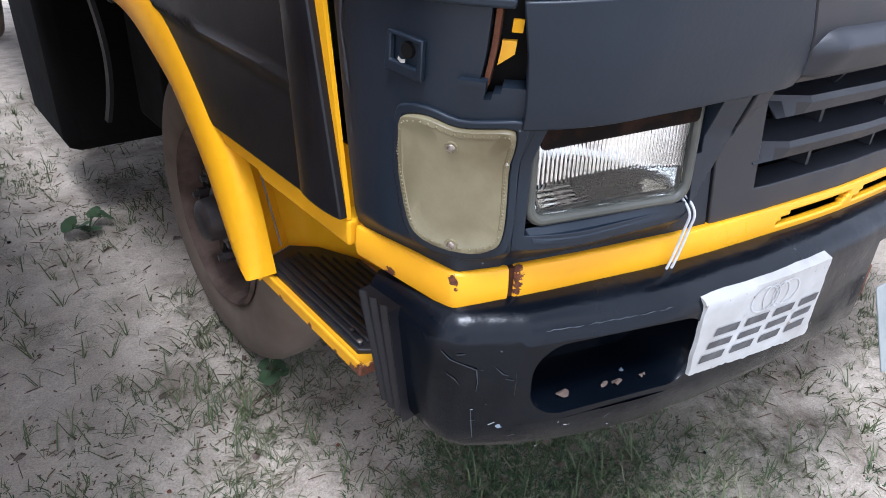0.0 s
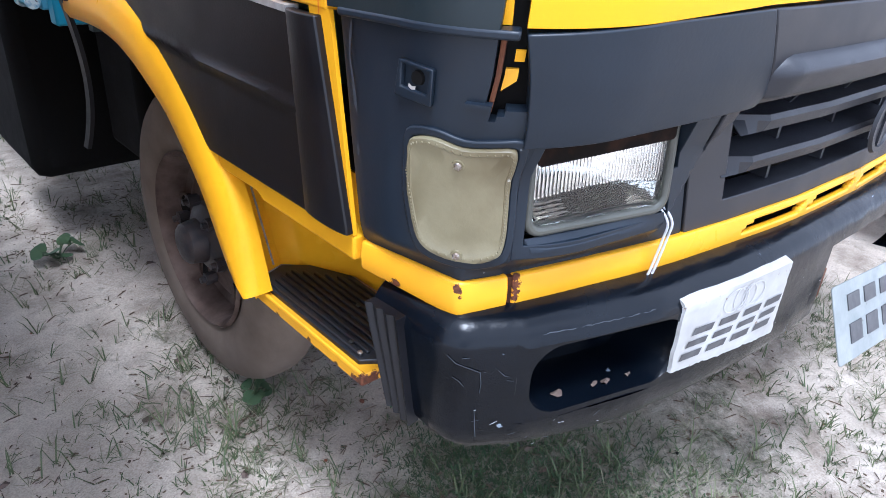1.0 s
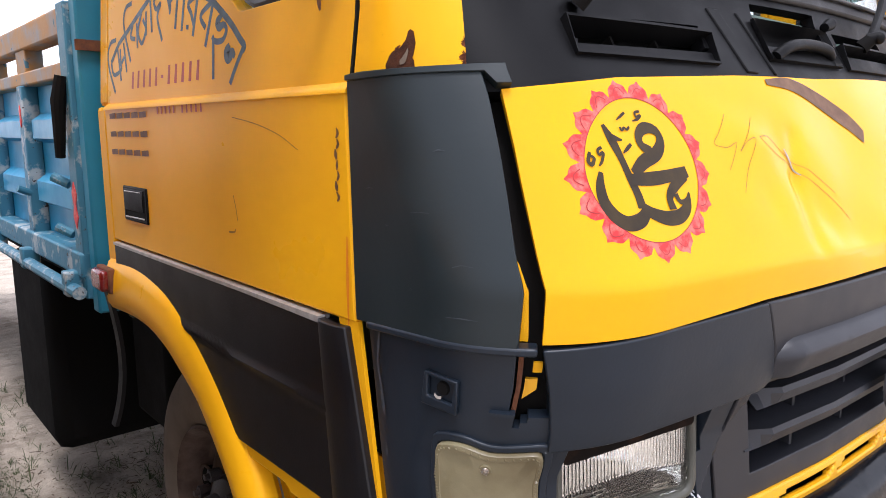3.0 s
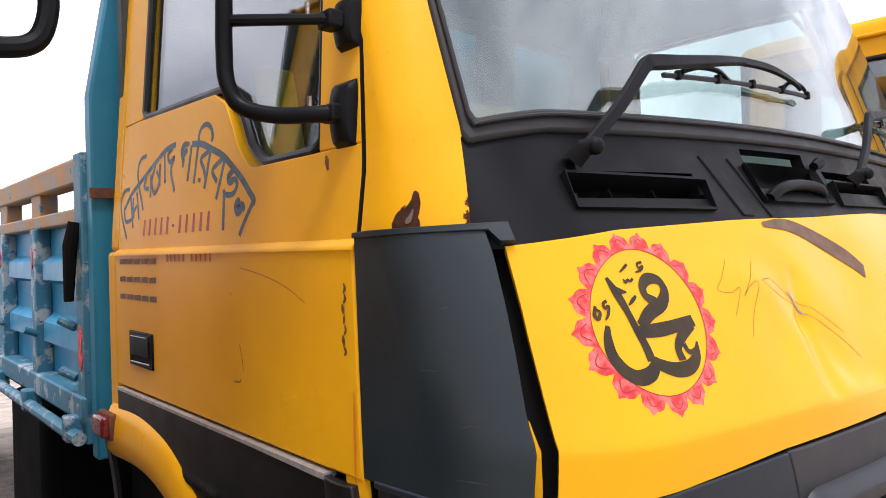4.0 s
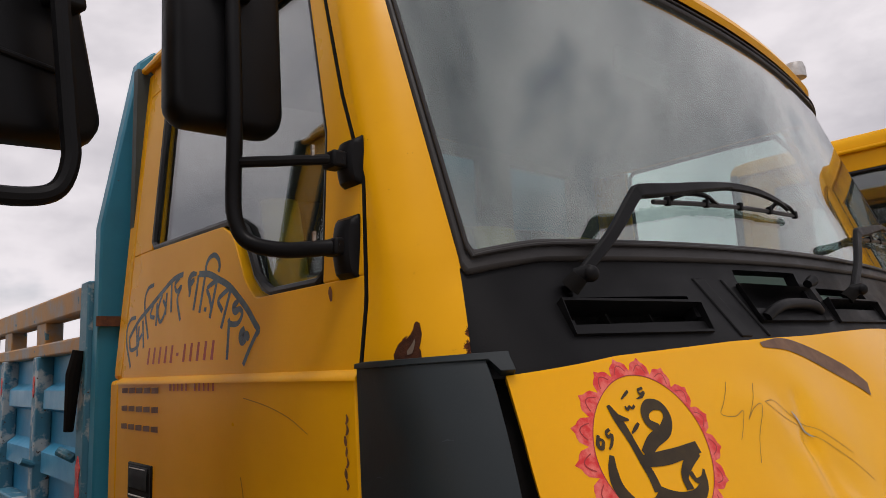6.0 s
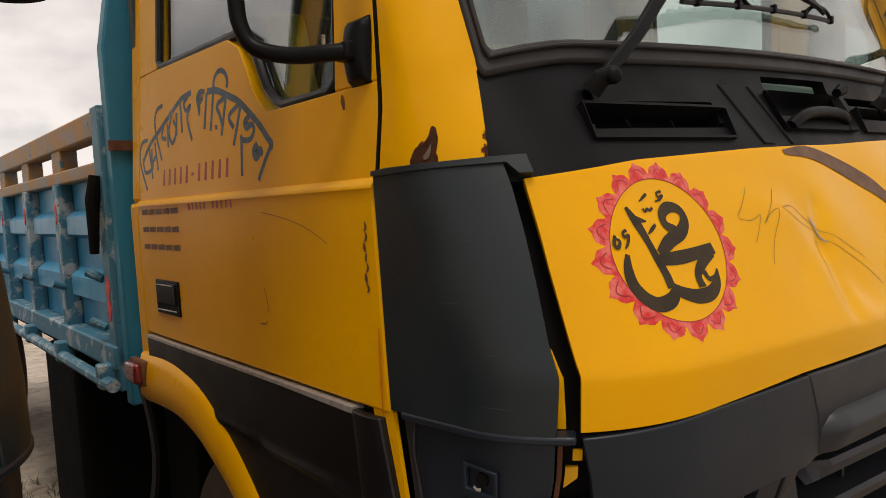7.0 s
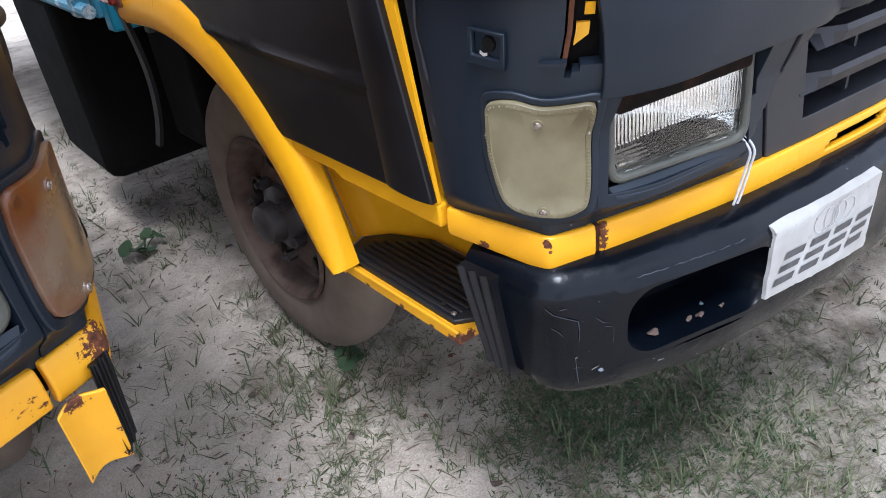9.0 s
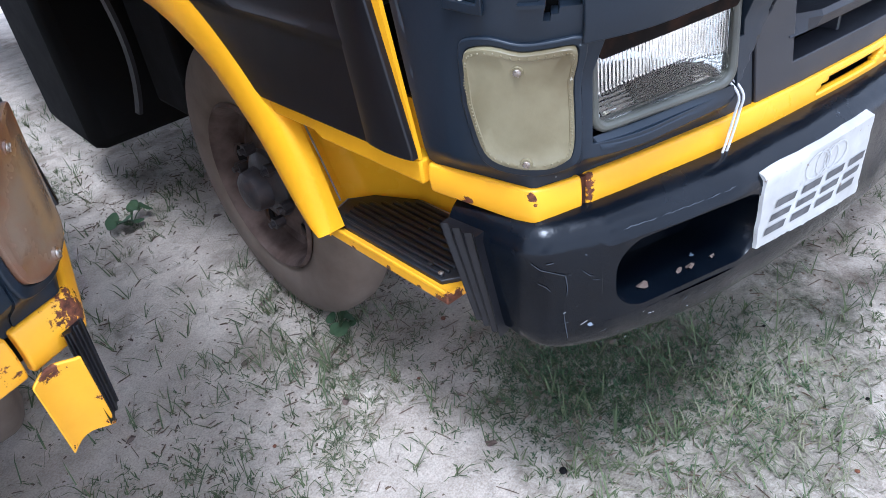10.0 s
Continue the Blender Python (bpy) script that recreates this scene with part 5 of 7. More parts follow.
# ---- bumper ----
bump_plan = Plan(bend((0.002, -0.088), (0.012, -0.234), (0.100, -0.290), 0.03, 8)[:-1]
                 + [Vector(p) for p in smooth_line([(0.100, -0.290, 0), (0.229, -0.336, 0), (0.335, -0.361, 0), (0.60, -0.395, 0), (XC, -0.407, 0)], 6)])
BUMP_TOP = [(-0.085, 0.765), (-0.057, 0.769), (-0.042, 0.7675), (-0.029, 0.764), (-0.018, 0.759), (-0.0095, 0.752), (-0.004, 0.7445), (0.0, 0.737), (0.003, 0.729)]
HOLE = (0.228, 0.670, 0.246, 0.110, 0.044)  # middle x, z, width, height, corner


def slant(t, z):
    """The ends lean forward towards the foot."""
    return 0.040 * max(0.0, (0.74 - z) / 0.16) * max(0.0, 1 - t / 0.11)


def bump_bot(t):
    return float(np.interp(t, [0, 0.06, 0.16, 0.28, 1.0], [0.600, 0.585, 0.560, 0.552, 0.548]))


def bump_rows(t, lo=False, hi=False):
    zb = bump_bot(t)
    face = [(0.003, 0.70), (0.003, 0.65), (0.003, 0.605)]
    foot = [(0.0015, lerp(0.605, zb, 0.55)), (-0.008, zb + 0.004), (-0.05, zb)]
    return BUMP_TOP + ([] if lo else face + foot) if not hi else [(0.003, 0.605)] + foot


def bumper():
    bm = bmesh.new()

    def strip_of(t0, t1, n, **kw):
        cols = []
        for i in range(n + 1):
            t = lerp(t0, t1, i / n)
            cols.append([bm.verts.new(bump_plan.at(t + slant(t, z), z, o)) for o, z in bump_rows(t, **kw)])
        for a, c in zip(cols, cols[1:]):
            for j in range(len(a) - 1):
                bm.faces.new((a[j], c[j], c[j + 1], a[j + 1]))
    ta, tb, tc = bump_plan.where(HOLE[0] - 0.140), bump_plan.where(HOLE[0] + 0.140), bump_plan.where(0.775)
    strip_of(0.0, ta, 40)
    strip_of(ta, tb, 24, lo=True)
    strip_of(ta, tb, 24, hi=True)
    strip_of(tb, tc, 30)
    # the middle, open below its top bar
    cols = []
    for i in range(9):
        t = lerp(tc, 1.0, i / 8)
        cols.append([bm.verts.new(bump_plan.at(t, z, o)) for o, z in BUMP_TOP + [(0.003, 0.715), (-0.02, 0.712)]])
    for a, c in zip(cols, cols[1:]):
        for j in range(len(a) - 1):
            bm.faces.new((a[j], c[j], c[j + 1], a[j + 1]))
    # the face round the lamp recess, with the recess walls
    cx, cz, w, h, r = HOLE
    n = 8
    inner = rounded(w, h, r, n)
    X, Z0, Z1 = 0.140, 0.605 - cz, 0.729 - cz
    outer = []
    for qd, (sx, sy) in enumerate(((1, 1), (-1, 1), (-1, -1), (1, -1))):
        for k in range(n + 1):
            t = k / n
            ex, ey = sx * X, (Z1 if sy > 0 else Z0)
            ix, iy = sx * (w / 2 - r), sy * (h / 2 - r)
            if qd % 2 == 0:
                outer.append((ex, lerp(iy, ey, 2 * t)) if t < 0.5 else (lerp(ex, ix, 2 * t - 1), ey))
            else:
                outer.append((lerp(ix, ex, 2 * t), ey) if t < 0.5 else (ex, lerp(ey, iy, 2 * t - 1)))
    rings = []
    for pts, off, f in ((outer, 0.003, 1.0), (inner, 0.003, 1.0), (inner, -0.003, 0.975), (inner, -0.10, 0.95)):
        rings.append([bm.verts.new(bump_plan.at(bump_plan.where(cx + a * f), cz + c * f, off)) for a, c in pts])
    k = len(inner)
    for a, c in zip(rings, rings[1:]):
        for i in range(k):
            bm.faces.new((a[i], a[(i + 1) % k], c[(i + 1) % k], c[i]))
    bm.faces.new(rings[-1])
    other = bm.copy()
    mirror_bm(other)
    me = bpy.data.meshes.new("other_half")
    other.to_mesh(me)
    other.free()
    bm.from_mesh(me)
    bpy.data.meshes.remove(me)
    bmesh.ops.remove_doubles(bm, verts=bm.verts, dist=0.0006)
    for v in bm.verts:  # knocks and small dents
        k = noise.noise(v.co * 14.0) * 0.0022 + noise.noise(v.co * 40.0) * 0.0007
        v.co.y += k
        v.co.x += k * 0.4
    return bm


bmp = tp("bumper", bumper(), M_BUMPER, label="dented black steel bumper with lamp recesses", sharp=42)

# ribbed rubber end pieces of the bumper
for flip in (False, True):
    fix = mirror_bm if flip else (lambda b: b)

    def cap(u, v, d):
        z = lerp(0.742, 0.592 - 0.01 * u, v)
        p = bump_plan.at(lerp(0.0, 0.054, u) * (1 - 0.35 * v) + slant(0.0, z) + 0.004 * v, z, 0.010 + 0.006 * (0.5 + 0.5 * math.cos(u * 2 * math.pi * 3)) - d)
        return p
    tp("bumper_end", fix(sheet(cap, 36, 6, 0.02)), M_RUBBER, bmp, "black ribbed rubber bumper end", sharp=60)

# chips and scrapes in the bumper's paint
rnd_b = random.Random(31)
for k in range(34):
    x = rnd_b.choice((rnd_b.uniform(0.03, 0.11), rnd_b.uniform(0.02, 0.34), rnd_b.uniform(0.6, 0.95)))
    z = rnd_b.uniform(0.60, 0.728)
    if 0.08 < x < 0.36 and 0.60 < z < 0.74:
        z = rnd_b.uniform(0.56, 0.60)
    t = bump_plan.where(x)
    L = rnd_b.choice((0.0015, 0.002, 0.003, 0.008))
    dz = rnd_b.uniform(-0.6, 0.9) * L
    tp("paint_chip", ribbon([[(t, z, 0.0006), (t + L * 0.5, z + dz * 0.5, rnd_b.uniform(0.0005, 0.0013)), (t + L, z + dz, 0.0006)]], lambda a, c, o: bump_plan.at(a, c, 0.0045)), M_PALEGREY if k % 3 == 0 else M_GREYSCUFF, bmp)

for line in ([(0.016, 0.722, 0.6), (0.022, 0.712, 1.0), (0.036, 0.704, 0.9), (0.046, 0.698, 1.3), (0.048, 0.680, 0.8), (0.047, 0.664, 0.4)], [(0.043, 0.636, 0.5), (0.045, 0.610, 1.0), (0.047, 0.590, 0.6)],
             [(0.020, 0.690, 0.4), (0.026, 0.684, 0.8), (0.030, 0.676, 0.3)], [(0.066, 0.700, 0.4), (0.074, 0.690, 0.9), (0.080, 0.688, 0.3)]):
    tp("scratch", ribbon([[(bump_plan.where(x), z, 0.0012 * w) for x, z, w in line]], lambda a, c, o: bump_plan.at(a, c, 0.0045)), M_GREYSCUFF, bmp)

# advertising plate on the bumper
PLATE = (0.338, 0.602)


def on_plate(x, z, lift=0.0):
    p = bump_plan.at(bump_plan.where(x), z, 0.008 + lift)
    k = max(0.0, z - 0.742)
    return Vector((p.x, p.y + k * 1.8, z - k * 0.35))


def plate_edge(x):
    return 0.006 * noise.noise(Vector((x * 60, 0, 3)))


plate_ob = tp("sticker_plate", sheet(lambda u, v, d: on_plate(lerp(*PLATE, u) + 0.018 * (1 - v) * (0.5 - u) * 0 + 0.8 * plate_edge(v * 0.9 + u) * (u < 0.02 or u > 0.98), lerp(0.624 - 0.02 * u, 0.772, v) + 0.6 * plate_edge(u * 3) * (v < 0.02) + plate_edge(u * 2 + 5) * (v > 0.98), 0.0) + Vector((0, d, 0)), 40, 16, 0.006),
              M_WHITE, label="worn white advertising plate", sharp=60)
# plain slanted blocks where the maker's mark stands
for i in range(4):
    block = bmesh.new()
    for lo, hi, a0, a1 in ((0.0, 0.23, 0.0, 0.94), (0.40, 0.60, 0.03, 0.97), (0.77, 1.0, 0.06, 1.0)):
        quad = []
        for a, c in ((a0, lo), (a1, lo), (a1, hi), (a0, hi)):
            x = 0.350 + i * 0.0600 + a * 0.048 + c * 0.018
            quad.append(block.verts.new(on_plate(x, 0.640 - 0.010 * (x - 0.35) / 0.25 + c * 0.054, 0.0012)))
        block.faces.new(quad)
    tp("mark_block", block, M_GREY, plate_ob)
arcs = []
for cx, w in ((0.455, 0.052), (0.47, 0.034), (0.49, 0.034), (0.505, 0.052)):
    arcs.append([(cx + w * 0.5 * math.cos(t), 0.718 + 0.020 * math.sin(t) - 0.02 * (cx - 0.35), 0.0022) for t in np.linspace(0, 2 * math.pi, 18)])
tp("mark_rings", ribbon(arcs, on_plate), M_PALEGREY, plate_ob)

# pale strokes along the bumper's crease: wear plus its painted highlight line


def on_crease(x, z, lift):
    return bump_plan.at(bump_plan.where(x), z, float(np.interp(z, [0.729, 0.737, 0.7445, 0.752, 0.759, 0.764], [0.003, 0.0, -0.004, -0.0095, -0.018, -0.029])) + lift)


rnd_w = random.Random(41)
for x0, x1 in ((0.118, 0.165), (0.172, 0.236), (0.240, 0.262), (0.268, 0.330), (0.345, 0.372)):
    count = int((x1 - x0) / 0.005) + 2
    tp("edge_wear", ribbon([[(lerp(x0, x1, k / (count - 1)), 0.7440 + rnd_w.uniform(-0.0008, 0.0008), (0.0003 if k in (0, count - 1) else rnd_w.uniform(0.0006, 0.0016))) for k in range(count)]], on_crease, lift=0.0005), M_GREYSCUFF, bmp)

# number plate that hangs askew under the bumper's middle
NP = Matrix.Translation((0.79, -0.425, 0.628)) @ pose(0, 0, 0, -24, 4, -4)
npl = tp("number_plate", plate(rounded(0.44, 0.15, 0.008), lambda a, c, d: NP @ Vector((a + 0.215, d, c - 0.07)), 0.003), M_NUMPLATE, label="bent pale green number plate hanging askew", bevel=0.001)
for row, (zc, hgt) in enumerate(((-0.035, 0.030), (-0.095, 0.038))):
    for k in range(5):
        x = 0.05 + k * 0.072
        tp("plate_bar", box((x, -0.002, zc - hgt / 2), (x + 0.05, 0.0, zc + hgt / 2), m=NP), M_GREY, npl)
tp("plate_bracket", box((0.775, -0.40, 0.60), (0.80, -0.36, 0.66)), M_RUST, npl)
tp("bumper_bracket", box((0.73, -0.36, 0.50), (0.775, -0.30, 0.74)), M_UNDER, bmp)

# wire tied round the strip
for k in (0, 1):
    pts = [Vector((x + 0.008 * k, y - 0.002 * k, z)) for x, y, z in ((0.322, -0.288, 0.876), (0.325, -0.306, 0.870), (0.333, -0.317, 0.850), (0.334, -0.314, 0.825), (0.330, -0.311, 0.795), (0.324, -0.308, 0.768), (0.318, -0.302, 0.750), (0.312, -0.280, 0.742))]
    tp("wire_tie", tube(smooth_line(pts, 4), 0.0019, n=6), M_WIRE, label="pale wire tied round the strip")

# ---- wheels ----


def wheel(x_out, y, flip=False, r=0.40):
    fix = mirror_bm if flip else (lambda b: b)
    c = (x_out, y, r - 0.012)
    tyre = lathe([(0.035, r * 0.56), (0.012, r * 0.60), (0.0, r * 0.70), (0.004, r * 0.84), (0.018, r * 0.93), (0.03, r * 0.965), (0.040, r * 0.985), (0.055, r), (0.085, r * 1.005), (0.115, r), (0.13, r * 0.985), (0.142, r * 0.95), (0.155, r * 0.8), (0.148, r * 0.56)], c, "x", 72, caps=False)
    w = tp("wheel", fix(tyre), M_TYRE, label="dusty worn truck tyre on a rusty brown rim", sharp=40)
    rim = lathe([(0.010, r * 0.595), (0.002, r * 0.575), (0.012, r * 0.555), (0.035, r * 0.54), (0.080, r * 0.52), (0.088, r * 0.47), (0.072, r * 0.41), (0.058, r * 0.33), (0.052, r * 0.26), (0.056, r * 0.20)], c, "x", 64, caps=False)
    rm = tp("rim", fix(rim), M_RIM, w, "rusty brown steel rim")
    hub = lathe([(0.058, r * 0.25), (0.040, r * 0.235), (0.030, r * 0.20), (0.020, r * 0.15), (-0.018, r * 0.135), (-0.026, r * 0.115), (-0.032, r * 0.06), (-0.032, 0.002)], c, "x", 32)
    tp("hub", fix(hub), M_HUB, w, "greasy black hub")
    for k in range(6):
        a = radians(60 * k + 15)
        n_at = Vector(c) + Vector((0.026, math.cos(a) * r * 0.265, math.sin(a) * r * 0.265))
        b_ = bmesh.new()
        bmesh.ops.create_cone(b_, cap_ends=True, segments=6, radius1=0.017, radius2=0.015, depth=0.030, matrix=Matrix.Translation(n_at) @ pose(0, 0, 0, 0, 90, 0))
        bmesh.ops.create_cone(b_, cap_ends=True, segments=10, radius1=0.0085, radius2=0.0085, depth=0.016, matrix=Matrix.Translation(n_at - Vector((0.020, 0, 0))) @ pose(0, 0, 0, 0, 90, 0))
        tp("wheel_nut", fix(b_), M_HUB, w)
    # solid black discs on the rim paint the dark of its holes
    for k in range(5):
        a = radians(72 * k + 13)
        at_r = r * 0.405
        h_at = Vector(c) + Vector((0.064, math.cos(a) * at_r, math.sin(a) * at_r))
        b_ = bmesh.new()
        bmesh.ops.create_cone(b_, cap_ends=True, segments=20, radius1=0.027, radius2=0.027, depth=0.012,
                              matrix=Matrix.Translation(h_at) @ Matrix.Rotation(a, 4, "X") @ pose(0, 0, 0, 0, 90, 0) @ pose(0, 0, 0, 0, 18, 0))
        tp("rim_hole", fix(b_), M_UNDER, rm)
        lip = [h_at + Vector((-0.006, 0, 0)) + Matrix.Rotation(a, 3, "X") @ Vector((-0.004 * math.cos(b), 0.029 * math.cos(b), 0.029 * math.sin(b))) for b in np.linspace(0, 2 * math.pi, 20, endpoint=False)]
        tp("hole_lip", fix(tube(lip, 0.004, closed=True, n=6)), M_RIM, rm)


for flip in (False, True):
    wheel(0.135, 0.866, flip)
    wheel(0.135, 5.0, flip)
tp("axle", tube([(0.25, 0.866, 0.385), (1.56, 0.866, 0.385)], 0.06), M_UNDER)
for x in (0.50, 1.24):
    tp("chassis_rail", box((x, -0.2, 0.55), (x + 0.07, 5.6, 0.75)), M_UNDER)
tp("engine", box((0.59, 0.1, 0.42), (1.22, 1.0, 0.88)), M_UNDER, bevel=0.05)
tp("radiator", box((0.5, -0.18, 0.62), (1.31, -0.12, 1.02)), M_UNDER)
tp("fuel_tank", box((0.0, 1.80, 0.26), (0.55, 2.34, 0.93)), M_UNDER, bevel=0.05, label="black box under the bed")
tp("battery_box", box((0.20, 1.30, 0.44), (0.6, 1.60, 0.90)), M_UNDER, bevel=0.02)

# ---- cargo bed ----
BX = -0.02
bed = tp("cargo_bed", box((0.0, 1.16, 0.95), (2 * XC, 5.6, 1.0)), M_UNDER, label="blue steel cargo bed with ochre top rails")
# headboard with sloping shoulders
hb = [(BX, 0.90), (BX, 1.80), (0.06, 2.26), (0.10, 2.30), (2 * XC - 0.10, 2.30), (2 * XC - 0.06, 2.26), (2 * XC - BX, 1.80), (2 * XC - BX, 0.90)]
tp("headboard", plate(hb, lambda a, c, d: Vector((a, 1.115 + d, c)), 0.05), M_TEAL, bed, "dark teal steel headboard", 0.006)
tp("headboard_band", box((BX - 0.006, 1.105, 1.545), (0.3, 1.1125, 1.57)), M_RUST, bed)
tp("corner_post", box((BX - 0.012, 1.168, 0.93), (BX + 0.05, 1.235, 1.665)), M_WORN, bed, "worn pale painted corner post", 0.004)
tp("hinge_pin", tube([(BX - 0.02, 1.20, 1.49), (BX - 0.03, 1.205, 1.43), (BX - 0.03, 1.23, 1.29)], [0.015, 0.018, 0.012]), M_UNDER, bed, "dark latch bar")
PRESS = [(1.05, 0.014), (1.135, 0.014), (1.150, -0.018), (1.208, -0.018), (1.232, 0.014), (1.322, 0.014), (1.335, -0.018), (1.388, -0.018), (1.410, 0.014), (1.49, 0.014)]
for flip in (False, True):
    fix = mirror_bm if flip else (lambda b: b)
    for k in range(8):
        y0 = 1.235 + k * 0.52

        def press(u, v, d, y0=y0):
            w = v * (len(PRESS) - 1)
            i = min(len(PRESS) - 2, int(w))
            z, o = (lerp(PRESS[i][c], PRESS[i + 1][c], w - i) for c in (0, 1))
            k2 = min(1.0, min(u, 1 - u) * 16)
            return Vector((BX + 0.02 + lerp(0.014, o, k2) + d, y0 + u * 0.465, z))
        tp("side_panel", fix(sheet(press, 34, 36, 0.006)), M_BLUE, bed, "pressed blue steel side panel", sharp=30)
        tp("side_post", fix(box((BX - 0.012, y0 + 0.462, 1.03), (BX + 0.035, y0 + 0.522, 1.49))), M_WORN, bed, "worn white and teal post", 0.004)
        tp("post_flower", fix(plate([(0, -0.03), (0.012, -0.015), (0.006, 0.0), (0.012, 0.015), (0, 0.03), (-0.012, 0.015), (-0.006, 0.0), (-0.012, -0.015)],
                                    lambda a, c, d, y0=y0: Vector((BX - 0.0145 + d, y0 + 0.492 + a, 1.40 + c * 1.1)), 0.002)), M_REDPAINT, bed)
        tp("peg", fix(tube([(BX - 0.01, y0 + 0.47, 1.17), (BX - 0.045, y0 + 0.465, 1.185)], 0.011)), M_WORN, bed)
        tp("rail_post", fix(box((BX, y0 + 0.43, 1.525), (BX + 0.05, y0 + 0.55, 1.595))), M_OCHRE, bed, "", 0.004)
    tp("rail_lower", fix(box((BX - 0.004, 1.235, 1.488), (BX + 0.05, 5.6, 1.529))), M_OCHRE, bed, "ochre painted lower rail", 0.006)
    tp("rail_top", fix(box((BX - 0.004, 1.17, 1.590), (BX + 0.05, 5.6, 1.662))), M_OCHRE, bed, "peeling ochre and teal top rail", 0.008)
    tp("bed_sill", fix(box((BX - 0.02, 1.168, 0.985), (BX + 0.06, 5.6, 1.05))), M_WORN, bed, "chipped blue bed sill", 0.006)
    tp("hinge_bar", fix(tube([(BX - 0.035, 1.14, 0.955), (BX - 0.035, 5.5, 0.955)], 0.017)), M_WORN, bed)
    for k in range(9):
        y = 1.20 + k * 0.5
        tp("hinge_lug", fix(box((BX - 0.05, y, 0.935), (BX + 0.0, y + 0.05, 1.0))), M_WORN, bed, "", 0.006)
tp("post_flower", plate([(0, -0.06), (0.02, -0.03), (0.008, 0.0), (0.02, 0.03), (0, 0.06), (-0.02, 0.03), (-0.008, 0.0), (-0.02, -0.03)],
                        lambda a, c, d: Vector((BX - 0.0145 + d, 1.20 + a, 1.17 + c)), 0.002), M_REDPAINT, bed)
for z in (1.09, 1.22):
    tp("peg", tube([(BX - 0.01, 1.25, z), (BX - 0.04, 1.28, z + 0.02)], 0.012), M_WORN, bed)
tp("tailgate", box((0.03, 5.55, 1.0), (2 * XC - 0.03, 5.595, 1.6)), M_BLUE, bed)


# ---- mirrors ----
def mirror_arm(flip, at=Vector((0, 0, 0))):
    fix = mirror_bm if flip else (lambda b: b)
    head_c = Vector((-0.104, 0.20, 1.934))
    turn = Matrix.Translation(head_c) @ pose(0, 0, 0, -3, 0, -4)
    bm = bmesh.new()
    rings = []
    for s, y in ((0.86, -0.030), (0.95, -0.024), (1.0, -0.008), (1.0, 0.012), (0.97, 0.022)):
        rings.append([bm.verts.new(turn @ Vector((a * s, y, c * (1 - (1 - s) * 0.55)))) for a, c in rounded(0.172, 0.330, 0.03)])
    for a, c in zip(rings, rings[1:]):
        for i in range(len(a)):
            bm.faces.new((a[i], a[(i + 1) % len(a)], c[(i + 1) % len(a)], c[i]))
    bm.faces.new(rings[0])
    bm.faces.new(rings[-1])
    head = tp("mirror", fix(bm), M_BLACKPLASTIC, label="large black wing mirror on a tube arm", sharp=50)
    g = plate(rounded(0.154, 0.306, 0.024), lambda a, c, d: turn @ Vector((a, 0.0235 - d, c)), 0.001)
    tp("mirror_glass", fix(g), M_CHROME, head)
    tp("mirror_clamp", fix(box((-0.03, -0.048, 0.035), (0.03, -0.026, 0.068), m=turn)), M_BLACKPLASTIC, head, "", 0.006)
    for s in (-1, 1):
        b_ = bmesh.new()
        bmesh.ops.create_uvsphere(b_, u_segments=10, v_segments=6, radius=0.006, matrix=turn @ Matrix.Translation((s * 0.02, -0.05, 0.052)))
        tp("clamp_screw", fix(b_), M_UNDER, head)
    b_low, b_up = Vector((-0.02, 0.045, 1.582)), Vector((-0.02, 0.045, 1.705))
    pole = smooth_line([turn @ Vector((0, -0.042, 0.05)), turn @ Vector((0, -0.044, -0.15)), Vector((-0.105, 0.158, 1.68)), Vector((-0.103, 0.155, 1.630)), Vector((-0.090, 0.14, 1.598)), Vector((-0.060, 0.10, 1.583)), Vector((-0.030, 0.058, 1.581)), Vector((-0.006, 0.036, 1.582))], 6)
    arm = tp("mirror_arm", fix(tube(pole, 0.0115, n=12)), M_BLACKPLASTIC, head, "black bent tube arm")
    tp("cross_arm", fix(tube([Vector((-0.106, 0.158, 1.715)), b_up, Vector((0.0, 0.034, 1.704))], [0.008, 0.0075, 0.008])), M_BLACKPLASTIC, arm)
    for bb in (b_low, b_up):
        def foot(u, v, d, bb=bb):
            y, z = (u - 0.5) * 0.05, (v - 0.5) * (0.088 if bb is b_low else 0.070)
            return Vector((side_x(bb.z) - 0.020 * (math.sin(math.pi * u) * math.sin(math.pi * v)) ** 0.35 - 0.002 + d * 0.3, bb.y + y - 0.003, bb.z + z))
        f = tp("bracket", fix(sheet(foot, 10, 12, 0.01)), M_BLACKPLASTIC, head, "rubber covered bracket foot")
        tp("bracket_bolt", fix(tube([bb + Vector((-0.014, 0.014, 0.0)), bb + Vector((-0.014, 0.014, 0.022))], 0.0032, n=6)), M_SCREW, f)
        tp("bracket_clamp", fix(box((-0.020, 0.028, bb.z - 0.012), (0.004, 0.060, bb.z + 0.012))), M_BLACKPLASTIC, f, bevel=0.004)
    return head


mirror_arm(False)


